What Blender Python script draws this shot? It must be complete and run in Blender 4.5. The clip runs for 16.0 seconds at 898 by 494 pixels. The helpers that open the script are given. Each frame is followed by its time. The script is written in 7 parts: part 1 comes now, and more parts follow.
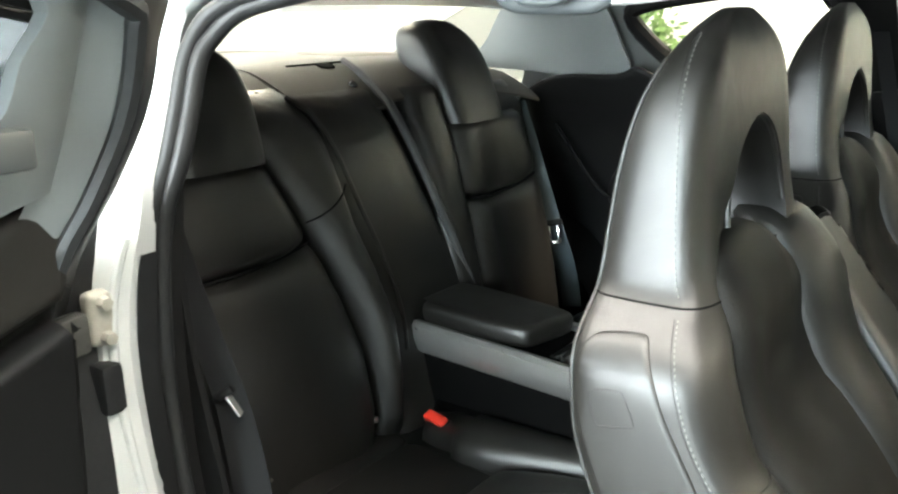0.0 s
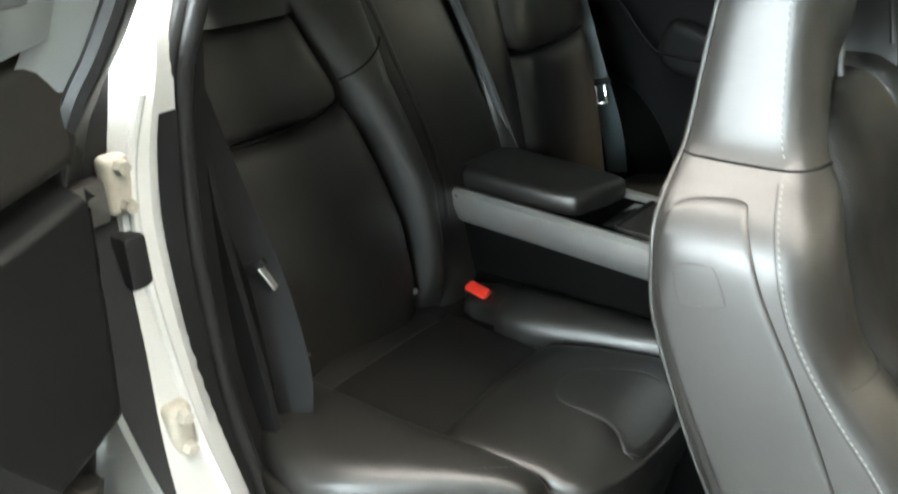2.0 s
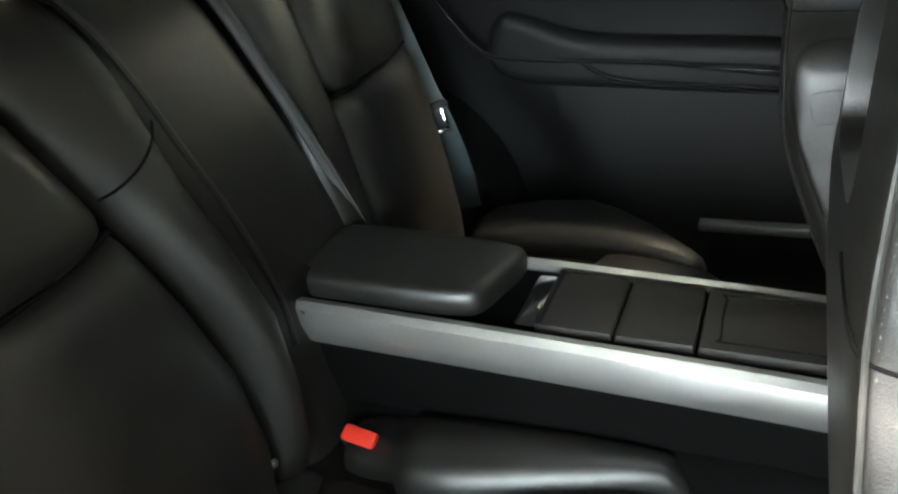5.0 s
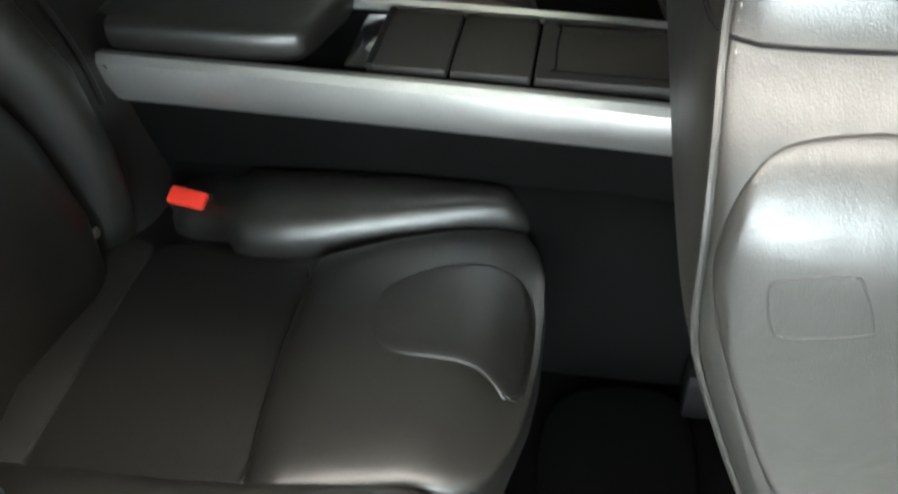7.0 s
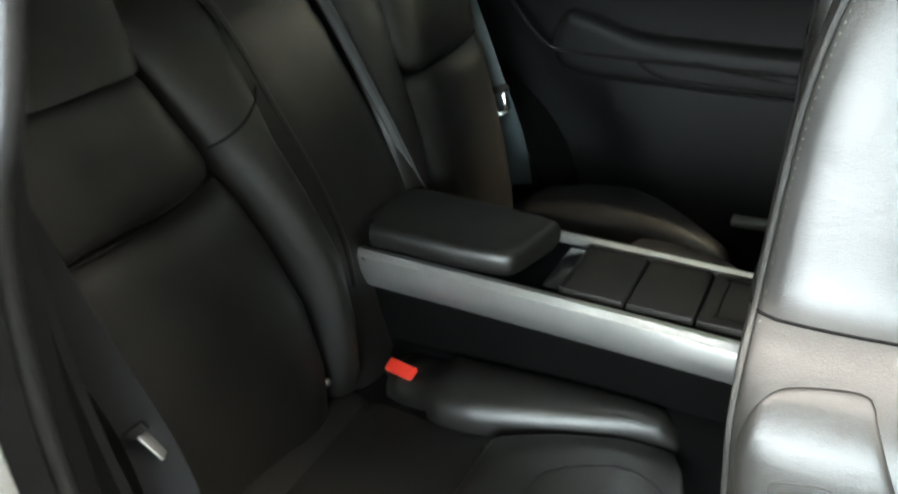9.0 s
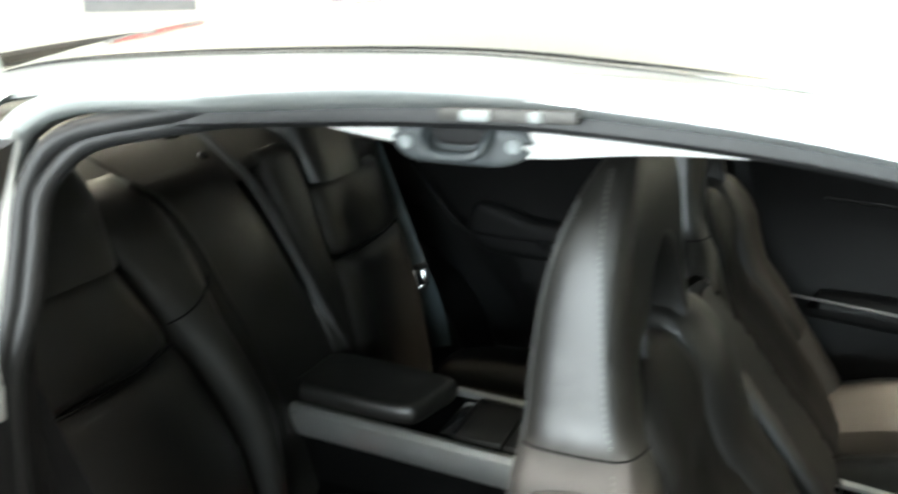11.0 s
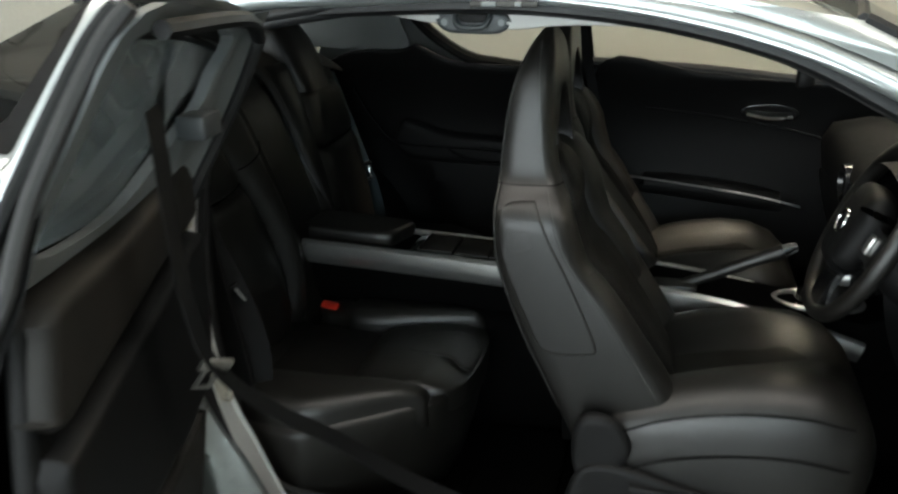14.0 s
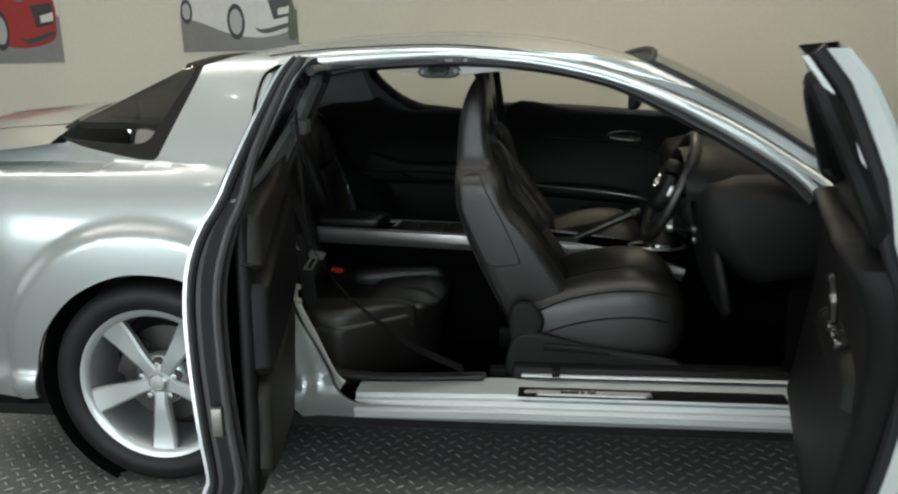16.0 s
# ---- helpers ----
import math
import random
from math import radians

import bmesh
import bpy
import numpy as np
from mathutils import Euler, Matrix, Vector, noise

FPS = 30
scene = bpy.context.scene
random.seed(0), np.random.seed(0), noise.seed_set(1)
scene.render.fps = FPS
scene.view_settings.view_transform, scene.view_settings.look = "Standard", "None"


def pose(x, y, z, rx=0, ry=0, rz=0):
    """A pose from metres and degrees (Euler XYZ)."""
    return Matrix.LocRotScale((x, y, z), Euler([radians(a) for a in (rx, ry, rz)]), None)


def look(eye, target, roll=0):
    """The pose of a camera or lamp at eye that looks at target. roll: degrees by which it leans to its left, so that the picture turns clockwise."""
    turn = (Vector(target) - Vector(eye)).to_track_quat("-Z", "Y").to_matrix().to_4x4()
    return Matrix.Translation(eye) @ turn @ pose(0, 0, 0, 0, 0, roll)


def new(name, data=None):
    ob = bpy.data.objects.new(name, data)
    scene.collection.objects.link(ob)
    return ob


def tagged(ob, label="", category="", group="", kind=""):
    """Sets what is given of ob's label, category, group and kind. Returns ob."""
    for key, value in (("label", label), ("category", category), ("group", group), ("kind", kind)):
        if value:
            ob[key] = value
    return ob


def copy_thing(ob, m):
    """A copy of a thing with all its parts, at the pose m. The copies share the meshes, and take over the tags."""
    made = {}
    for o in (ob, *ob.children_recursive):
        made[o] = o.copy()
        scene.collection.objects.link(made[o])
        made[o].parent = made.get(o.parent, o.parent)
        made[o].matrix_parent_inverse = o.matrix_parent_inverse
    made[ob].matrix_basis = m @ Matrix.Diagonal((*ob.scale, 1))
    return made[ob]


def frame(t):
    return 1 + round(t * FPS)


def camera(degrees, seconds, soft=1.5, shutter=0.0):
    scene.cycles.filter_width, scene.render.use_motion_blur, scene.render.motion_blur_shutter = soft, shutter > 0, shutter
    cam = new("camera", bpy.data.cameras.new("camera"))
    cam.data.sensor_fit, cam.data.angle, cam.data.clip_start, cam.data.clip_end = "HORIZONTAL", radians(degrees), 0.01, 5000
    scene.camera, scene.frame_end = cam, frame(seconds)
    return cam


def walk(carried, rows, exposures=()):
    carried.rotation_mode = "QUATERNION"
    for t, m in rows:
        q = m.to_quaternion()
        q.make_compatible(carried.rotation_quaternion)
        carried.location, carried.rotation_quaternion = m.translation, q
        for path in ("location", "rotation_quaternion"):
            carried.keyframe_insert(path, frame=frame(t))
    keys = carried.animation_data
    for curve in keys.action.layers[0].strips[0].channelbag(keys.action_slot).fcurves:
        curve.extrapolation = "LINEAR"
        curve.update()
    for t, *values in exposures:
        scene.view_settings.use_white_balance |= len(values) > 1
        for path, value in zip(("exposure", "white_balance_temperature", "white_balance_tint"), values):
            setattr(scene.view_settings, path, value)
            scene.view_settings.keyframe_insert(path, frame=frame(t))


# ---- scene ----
cam = camera(55.6, 16.0, soft=2.2, shutter=0.5)
PATH = [
    (0, (1.304, -1.284, 1.241), (0.137, 0.247, 0.703), -1.3),
    (0.5, (1.306, -1.302, 1.225), (0.112, 0.187, 0.628), -1.1),
    (1, (1.305, -1.302, 1.199), (0.139, 0.111, 0.397), -1.4),
    (1.5, (1.279, -1.276, 1.187), (0.134, 0.116, 0.321), -1.6),
    (2, (1.215, -1.224, 1.201), (0.062, 0.186, 0.374), -2.1),
    (2.5, (1.145, -1.167, 1.213), (-0.004, 0.265, 0.42), -3.0),
    (3, (1.099, -1.073, 1.219), (-0.063, 0.358, 0.442), -0.7),
    (3.2, (1.085, -1.045, 1.215), (-0.07, 0.37, 0.44), -1.0),
    (5.3, (0.868, -0.88, 1.19), (0.218, 0.758, 0.245), -7.2),
    (5.5, (0.863, -0.873, 1.182), (0.259, 0.758, 0.194), -7.5),
    (6, (0.864, -0.869, 1.177), (0.466, 0.748, 0.07), -6.4),
    (6.5, (0.869, -0.869, 1.151), (0.537, 0.643, -0.115), -4.9),
    (7, (0.873, -0.877, 1.146), (0.572, 0.556, -0.217), -3.4),
    (7.5, (0.852, -0.898, 1.155), (0.592, 0.431, -0.317), -2.6),
    (8, (0.882, -0.892, 1.14), (0.519, 0.439, -0.308), -3.9),
    (8.5, (0.940, -0.870, 1.240), (0.228, 0.519, -0.020), -5.0),
    (8.7, (0.958, -0.925, 1.25), (0.116, 0.565, 0.150), -4.6),
    (10.8, (1.128, -1.236, 1.386), (0.28, 0.454, 0.734), -1.8),
    (11, (1.183, -1.223, 1.393), (0.358, 0.495, 0.784), -2.3),
    (11.5, (1.305, -1.176, 1.376), (0.79, 0.295, 0.955), -5.0),
    (12, (1.335, -1.095, 1.385), (0.894, 0.359, 0.864), -2.5),
    (12.5, (1.299, -1.267, 1.345), (0.74, 0.558, 0.746), -4.0),
    (13, (1.242, -1.503, 1.38), (0.91, 0.34, 0.718), -2.8),
    (13.5, (1.247, -1.744, 1.376), (0.863, 0.11, 0.731), 0.1),
    (14, (1.223, -2.06, 1.361), (0.745, -0.228, 0.718), -0.5),
    (14.5, (1.247, -2.366, 1.368), (0.877, -0.516, 0.705), -1.2),
    (15, (1.342, -2.698, 1.35), (0.963, -0.844, 0.704), -0.5),
    (15.5, (1.295, -2.946, 1.343), (0.949, -1.053, 0.799), -1.4),
    (16, (1.271, -3.181, 1.357), (0.995, -1.259, 0.877), -1.6),
]
EXPOSURE = [(0, 2.1), (2, 2.15), (3.2, 2.3), (5.3, 2.25), (8, 2.28), (8.5, 2.05), (8.7, 2.05), (10.8, 1.35), (11, 1.15), (11.5, 0.5), (12, 0.08), (12.5, 0.35), (13, 0.3), (13.5, 0.1), (14, -0.5), (14.5, -0.7), (15.5, -0.9), (16, -0.95)]
walk(cam, [(t, look(eye, target, roll)) for t, eye, target, roll in PATH], EXPOSURE)

# ---- light: daylight through the showroom's glass front, and its ceiling downlights ----
world = bpy.data.worlds.new("sky")
scene.world = world
world.use_nodes = True
_sky = world.node_tree.nodes.new("ShaderNodeTexSky")
_sky.sky_type, _sky.sun_disc, _sky.sun_elevation, _sky.sun_rotation = "NISHITA", False, radians(35), radians(160)
_bg = world.node_tree.nodes["Background"]
_bg.inputs["Strength"].default_value = 0.10
world.node_tree.links.new(_sky.outputs[0], _bg.inputs["Color"])


def area_lamp(name, place, target, w, h, watts, colour):
    data = bpy.data.lights.new(name, "AREA")
    data.shape, data.size, data.size_y, data.energy, data.color = "RECTANGLE", w, h, watts, colour
    ob = new(name, data)
    ob.matrix_world = look(place, target)
    return ob


FRONT_Y, BACK_Y, SIDE_A, SIDE_B, ROOM_H = -6.5, 3.2, -6.0, 8.0, 3.1
area_lamp("window_light", (-0.7, FRONT_Y + 0.15, 1.45), (0.6, 0, 1.0), 7.2, 2.5, 440, (0.87, 0.955, 0.985))
area_lamp("window_light", (2.5, FRONT_Y + 0.20, 2.25), (0.6, 0, 1.0), 1.5, 0.8, 42, (0.70, 0.93, 1.0))
for lx, ly, watts in ((-1.6, -1.15, 36), (0.8, -1.15, 36), (3.2, -1.15, 30), (-2.2, 1.8, 26), (1.6, 1.5, 58), (5.0, 1.8, 26)):
    area_lamp("downlight_row", (lx, ly, ROOM_H - 0.05), (lx, ly, 0), 3.0 if ly < 0 else 0.9, 0.35 if ly < 0 else 0.22, watts, (1.0, 0.945, 0.86) if ly < 0 else (1.0, 0.85, 0.62))

# ---- materials ----
def material(name, colour, rough=0.5, metal=0.0, var=0.12, grain=60.0, bump=0.0, bump_scale=400.0, coat=0.0, stain=6.0, spec=0.5, rough_var=0.08, crease=0.0):
    """Principled surface with broad stains and fine grain, in metres."""
    m = bpy.data.materials.new(name)
    m.use_nodes = True
    nt = m.node_tree
    b = nt.nodes["Principled BSDF"]
    geo = nt.nodes.new("ShaderNodeNewGeometry")
    big, small = nt.nodes.new("ShaderNodeTexNoise"), nt.nodes.new("ShaderNodeTexNoise")
    big.inputs["Scale"].default_value, small.inputs["Scale"].default_value = stain, grain
    big.inputs["Detail"].default_value = 4
    for n in (big, small):
        nt.links.new(geo.outputs["Position"], n.inputs["Vector"])
    add = nt.nodes.new("ShaderNodeMath")
    add.operation = "ADD"
    nt.links.new(big.outputs["Fac"], add.inputs[0])
    nt.links.new(small.outputs["Fac"], add.inputs[1])
    ramp = nt.nodes.new("ShaderNodeMapRange")
    ramp.inputs["From Min"].default_value, ramp.inputs["From Max"].default_value = 0.6, 1.4
    ramp.inputs["To Min"].default_value, ramp.inputs["To Max"].default_value = 1 - var, 1 + var
    nt.links.new(add.outputs[0], ramp.inputs["Value"])
    mul = nt.nodes.new("ShaderNodeVectorMath")
    mul.operation = "SCALE"
    mul.inputs[0].default_value = colour
    nt.links.new(ramp.outputs[0], mul.inputs["Scale"])
    nt.links.new(mul.outputs[0], b.inputs["Base Color"])
    rr = nt.nodes.new("ShaderNodeMapRange")
    rr.inputs["To Min"].default_value, rr.inputs["To Max"].default_value = max(0.02, rough - rough_var), rough + rough_var
    nt.links.new(big.outputs["Fac"], rr.inputs["Value"])
    nt.links.new(rr.outputs[0], b.inputs["Roughness"])
    b.inputs["Metallic"].default_value = metal
    b.inputs["Specular IOR Level"].default_value = spec
    b.inputs["Coat Weight"].default_value = coat
    b.inputs["Coat Roughness"].default_value = 0.02
    if bump:
        vor = nt.nodes.new("ShaderNodeTexVoronoi")
        vor.inputs["Scale"].default_value = bump_scale
        nt.links.new(geo.outputs["Position"], vor.inputs["Vector"])
        bp = nt.nodes.new("ShaderNodeBump")
        bp.inputs["Strength"].default_value, bp.inputs["Distance"].default_value = bump, 0.001
        nt.links.new(vor.outputs["Distance"], bp.inputs["Height"])
        nt.links.new(bp.outputs[0], b.inputs["Normal"])
        if crease:
            fold = nt.nodes.new("ShaderNodeTexNoise")
            fold.inputs["Scale"].default_value, fold.inputs["Detail"].default_value, fold.inputs["Distortion"].default_value = 16.0, 3.0, 1.2
            nt.links.new(geo.outputs["Position"], fold.inputs["Vector"])
            wide = nt.nodes.new("ShaderNodeBump")
            wide.inputs["Strength"].default_value, wide.inputs["Distance"].default_value = crease, 0.01
            nt.links.new(fold.outputs["Fac"], wide.inputs["Height"])
            nt.links.new(wide.outputs[0], bp.inputs["Normal"])
    return m


def glow(name, colour, strength):
    m = bpy.data.materials.new(name)
    m.use_nodes = True
    b = m.node_tree.nodes["Principled BSDF"]
    b.inputs["Base Color"].default_value = (*colour, 1)
    b.inputs["Emission Color"].default_value = (*colour, 1)
    b.inputs["Emission Strength"].default_value = strength
    return m


def glass(name, tint, rough=0.0, gloss=0.035):
    """A thin pane: clear along the ray, with a mirror gloss that grows at a slant."""
    m = bpy.data.materials.new(name)
    m.use_nodes = True
    nt = m.node_tree
    out = nt.nodes["Material Output"]
    nt.nodes.remove(nt.nodes["Principled BSDF"])
    tr, gl, mix, fr, pw, ml = (nt.nodes.new(k) for k in ("ShaderNodeBsdfTransparent", "ShaderNodeBsdfGlossy", "ShaderNodeMixShader", "ShaderNodeLayerWeight", "ShaderNodeMath", "ShaderNodeMath"))
    tr.inputs["Color"].default_value = (*tint, 1)
    gl.inputs["Roughness"].default_value = rough
    pw.operation, ml.operation = "POWER", "MULTIPLY_ADD"
    pw.inputs[1].default_value = 4.5
    ml.inputs[1].default_value, ml.inputs[2].default_value = 1.0 - gloss, gloss
    nt.links.new(fr.outputs["Facing"], pw.inputs[0])
    nt.links.new(pw.outputs[0], ml.inputs[0])
    nt.links.new(ml.outputs[0], mix.inputs["Fac"])
    nt.links.new(tr.outputs[0], mix.inputs[1])
    nt.links.new(gl.outputs[0], mix.inputs[2])
    nt.links.new(mix.outputs[0], out.inputs["Surface"])
    return m


PAINT = material("silver_paint", (0.50, 0.535, 0.53), 0.30, 0.75, 0.03, 900, coat=1.0, stain=2, rough_var=0.03)
PAINT_IN = material("silver_paint_jamb", (0.60, 0.62, 0.61), 0.38, 0.2, 0.05, 700, coat=0.4, stain=5)
LEATHER = material("black_leather", (0.0075, 0.0070, 0.0058), 0.40, 0, 0.30, 260, 0.14, 1000, spec=0.74, stain=9, crease=0.10)
CLOTH = material("black_perforated_leather", (0.0055, 0.0051, 0.0043), 0.55, 0, 0.3, 500, 0.5, 700, spec=0.25)
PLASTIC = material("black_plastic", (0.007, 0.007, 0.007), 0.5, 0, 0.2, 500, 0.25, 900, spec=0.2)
PLASTIC_GLOSS = material("gloss_black_plastic", (0.012, 0.012, 0.012), 0.14, 0, 0.1, 90, coat=0.3)
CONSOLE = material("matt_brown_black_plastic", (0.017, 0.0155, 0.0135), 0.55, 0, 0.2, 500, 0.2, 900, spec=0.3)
TRIM_GREY = material("grey_moulded_trim", (0.24, 0.26, 0.26), 0.6, 0, 0.06, 600, 0.2, 900)
TRIM_DARK = material("dark_grey_trim", (0.05, 0.05, 0.05), 0.55, 0, 0.15, 500, 0.25, 900)
HEADLINER = material("light_grey_headliner_cloth", (0.55, 0.55, 0.53), 0.9, 0, 0.08, 900, 0.3, 900)
# black leather with dust and the light from above put into its colour
DUSTY_LIT = material("dusty_toplit_leather", (0.060, 0.057, 0.050), 0.6, 0, 0.2, 300, 0.15, 900)
SHELF = material("parcel_shelf_felt", (0.16, 0.15, 0.13), 0.9, 0, 0.15, 900, 0.4, 900)
RUBBER = material("black_weatherstrip_rubber", (0.015, 0.0155, 0.016), 0.45, 0, 0.2, 200, stain=12, spec=0.35)
RUBBER_WORN = material("worn_grey_rubber", (0.042, 0.042, 0.042), 0.5, 0, 0.12, 200, stain=9)
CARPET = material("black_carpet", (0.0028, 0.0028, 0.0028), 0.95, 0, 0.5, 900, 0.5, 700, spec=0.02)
ALU = material("brushed_aluminium_trim", (0.62, 0.62, 0.60), 0.32, 0.9, 0.05, 300, stain=20)
ALLOY = material("silver_alloy", (0.50, 0.52, 0.52), 0.34, 0.75, 0.05, 300, coat=0.6)
CHROME = material("chrome", (0.8, 0.8, 0.8), 0.08, 1.0, 0.03, 50, rough_var=0.03)
SCUFF = material("satin_scuff_plate", (0.60, 0.60, 0.575), 0.45, 0.35, 0.05, 300, stain=20)
STEEL = material("dull_steel", (0.30, 0.29, 0.27), 0.4, 0.9, 0.2, 90)
HINGE = material("cream_painted_steel", (0.42, 0.40, 0.34), 0.45, 0.1, 0.12, 120)
BRAKE = material("dark_cast_iron", (0.07, 0.068, 0.064), 0.5, 0.6, 0.3, 90)
TYRE = material("tyre_rubber", (0.008, 0.008, 0.0085), 0.5, 0, 0.3, 120, 0.2, 300, spec=0.3)
RED = material("red_plastic", (0.62, 0.035, 0.02), 0.35, 0, 0.08, 90)
WEBBING = material("seat_belt_webbing", (0.009, 0.0095, 0.010), 0.65, 0, 0.2, 900, 0.4, 900, spec=0.15)
# lit copy of the webbing: bluish daylight put into the colour
WEBBING_LIT = material("daylit_belt_webbing", (0.060, 0.078, 0.085), 0.5, 0, 0.2, 900, 0.4, 900)
STITCH = material("pale_stitching_thread", (0.12, 0.12, 0.11), 0.8, 0, 0.1, 900)
SEAM = material("sunken_seam", (0.007, 0.007, 0.007), 0.9, 0, 0.1, 300, spec=0.05)
SEAM_SOFT = material("pressed_leather_seam", (0.012, 0.0115, 0.0105), 0.6, 0, 0.1, 300, spec=0.45)
BEND = material("stretched_seam_leather", (0.035, 0.032, 0.028), 0.6, 0, 0.1, 300, spec=0.3)
WALL = material("cream_painted_wall", (0.56, 0.545, 0.47), 0.7, 0, 0.05, 40, 0.1, 300, stain=0.8)
CEIL = material("white_ceiling_panel", (0.78, 0.78, 0.75), 0.8, 0, 0.04, 60, stain=1.0)
FLOOR = material("grey_steel_tread_plate", (0.19, 0.20, 0.195), 0.42, 0.45, 0.25, 60, 0.2, 200, stain=1.6)
LOZENGE = material("worn_tread_lozenge", (0.36, 0.37, 0.35), 0.38, 0.6, 0.3, 80, stain=3)
FRAME_METAL = material("window_frame_metal", (0.22, 0.23, 0.23), 0.4, 0.6, 0.08, 200)
GLASS_DARK = glass("tinted_privacy_glass", (0.30, 0.31, 0.31))
GLASS_CLEAR = glass("clear_glass", (0.97, 0.985, 0.98), 0.0, 0.02)
TRIM_DOOR = material("door_surround_trim", (0.168, 0.183, 0.187), 0.42, 0, 0.06, 600, 0.2, 900)
TRIM_HANDLE = material("mid_grey_trim", (0.048, 0.055, 0.058), 0.45, 0, 0.08, 600)
GLOW = glow("downlight_lens", (1.0, 0.95, 0.85), 75)
DAY = glow("daylight_outside", (0.93, 0.98, 1.0), 1.3)

# ---- mesh tools ----
def finish(name, bm, mat, parent=None, label="", angle=40, smooth=True):
    me = bpy.data.meshes.new(name)
    bmesh.ops.recalc_face_normals(bm, faces=bm.faces)
    bm.to_mesh(me)
    bm.free()
    me.materials.append(mat)
    if smooth:
        me.shade_smooth()
        me.set_sharp_from_angle(angle=radians(angle))
    ob = new(name, me)
    if parent is not None:
        ob.parent = parent
    if label:
        ob["label"] = label
    return ob


def part(name, bm, mat, parent, label="", angle=40, smooth=True):
    return finish(name, bm, mat, parent, label, angle, smooth)


def thing(name, label, category, group="", at=None):
    ob = new(name)
    if at is not None:
        ob.matrix_world = at
    return tagged(ob, label, category, group)


def curve(pts, n=6, closed=False):
    """Catmull-Rom through points of any size."""
    p = [np.array(q, float) for q in pts]
    if closed:
        p = [p[-1], *p, p[0], p[1]]
    else:
        p = [2 * p[0] - p[1], *p, 2 * p[-1] - p[-2]]
    out = []
    for a, b, c, d in zip(p, p[1:], p[2:], p[3:]):
        for k in range(n):
            t = k / n
            out.append(0.5 * (2 * b + (c - a) * t + (2 * a - 5 * b + 4 * c - d) * t * t + (3 * b - a - 3 * c + d) * t ** 3))
    if not closed:
        out.append(p[-2])
    return out


def lerp(x, pts):
    xs, ys = zip(*pts)
    return float(np.interp(x, xs, ys))


def flat(outline, holes=(), step=0.03):
    """Outline with holes, filled and cut into a fine net: 2D points and faces."""
    bm = bmesh.new()
    edges = []
    for ring in (outline, *holes):
        vs = [bm.verts.new((float(q[0]), float(q[1]), 0)) for q in ring]
        edges += [bm.edges.new((a, b)) for a, b in zip(vs, vs[1:] + vs[:1])]
    bmesh.ops.triangle_fill(bm, use_beauty=True, edges=edges, normal=(0, 0, 1))
    q = np.array([v.co for v in bm.verts])
    for axis in (0, 1):
        lo, hi = q[:, axis].min(), q[:, axis].max()
        k = max(1, int((hi - lo) / step))
        for i in range(1, k):
            no = [0, 0, 0]
            no[axis] = 1
            co = [0, 0, 0]
            co[axis] = lo + (hi - lo) * i / k
            bmesh.ops.bisect_plane(bm, geom=bm.verts[:] + bm.edges[:] + bm.faces[:], dist=1e-5, plane_co=co, plane_no=no)
    bm.verts.index_update()
    pts = np.array([v.co[:2] for v in bm.verts])
    faces = [[v.index for v in f.verts] for f in bm.faces]
    rim = [[e.verts[0].index, e.verts[1].index] for e in bm.edges if e.is_boundary]
    bm.free()
    return pts, faces, rim


def sheet(outline, fn, thick=0.004, holes=(), step=0.03):
    """A skin: fn(u, v, w) maps the net into the room; w runs from 0 to -thick."""
    pts, faces, rim = flat(outline, holes, step)
    bm = bmesh.new()
    a = [bm.verts.new(fn(u, v, 0)) for u, v in pts]
    b = [bm.verts.new(fn(u, v, -thick)) for u, v in pts]
    for f in faces:
        bm.faces.new([a[i] for i in f])
        bm.faces.new([b[i] for i in reversed(f)])
    for i, j in rim:
        bm.faces.new((a[i], a[j], b[j], b[i]))
    return bm


def inset(ring, r):
    """The ring moved inwards by r (outwards for r < 0)."""
    p = np.array([np.array(q, float)[:2] for q in ring])
    keep = [i for i in range(len(p)) if np.linalg.norm(p[i] - p[i - 1]) > 1e-6]
    p = p[keep]
    nxt, prv = np.roll(p, -1, 0), np.roll(p, 1, 0)
    turn = np.sign(np.sum(p[:, 0] * nxt[:, 1] - nxt[:, 0] * p[:, 1]))
    a = (p - prv) / np.linalg.norm(p - prv, axis=1)[:, None]
    b = (nxt - p) / np.linalg.norm(nxt - p, axis=1)[:, None]
    n = np.stack([-(a + b)[:, 1], (a + b)[:, 0]], 1) * turn
    n /= np.maximum(np.linalg.norm(n, axis=1), 1e-9)[:, None]
    return p + n * r


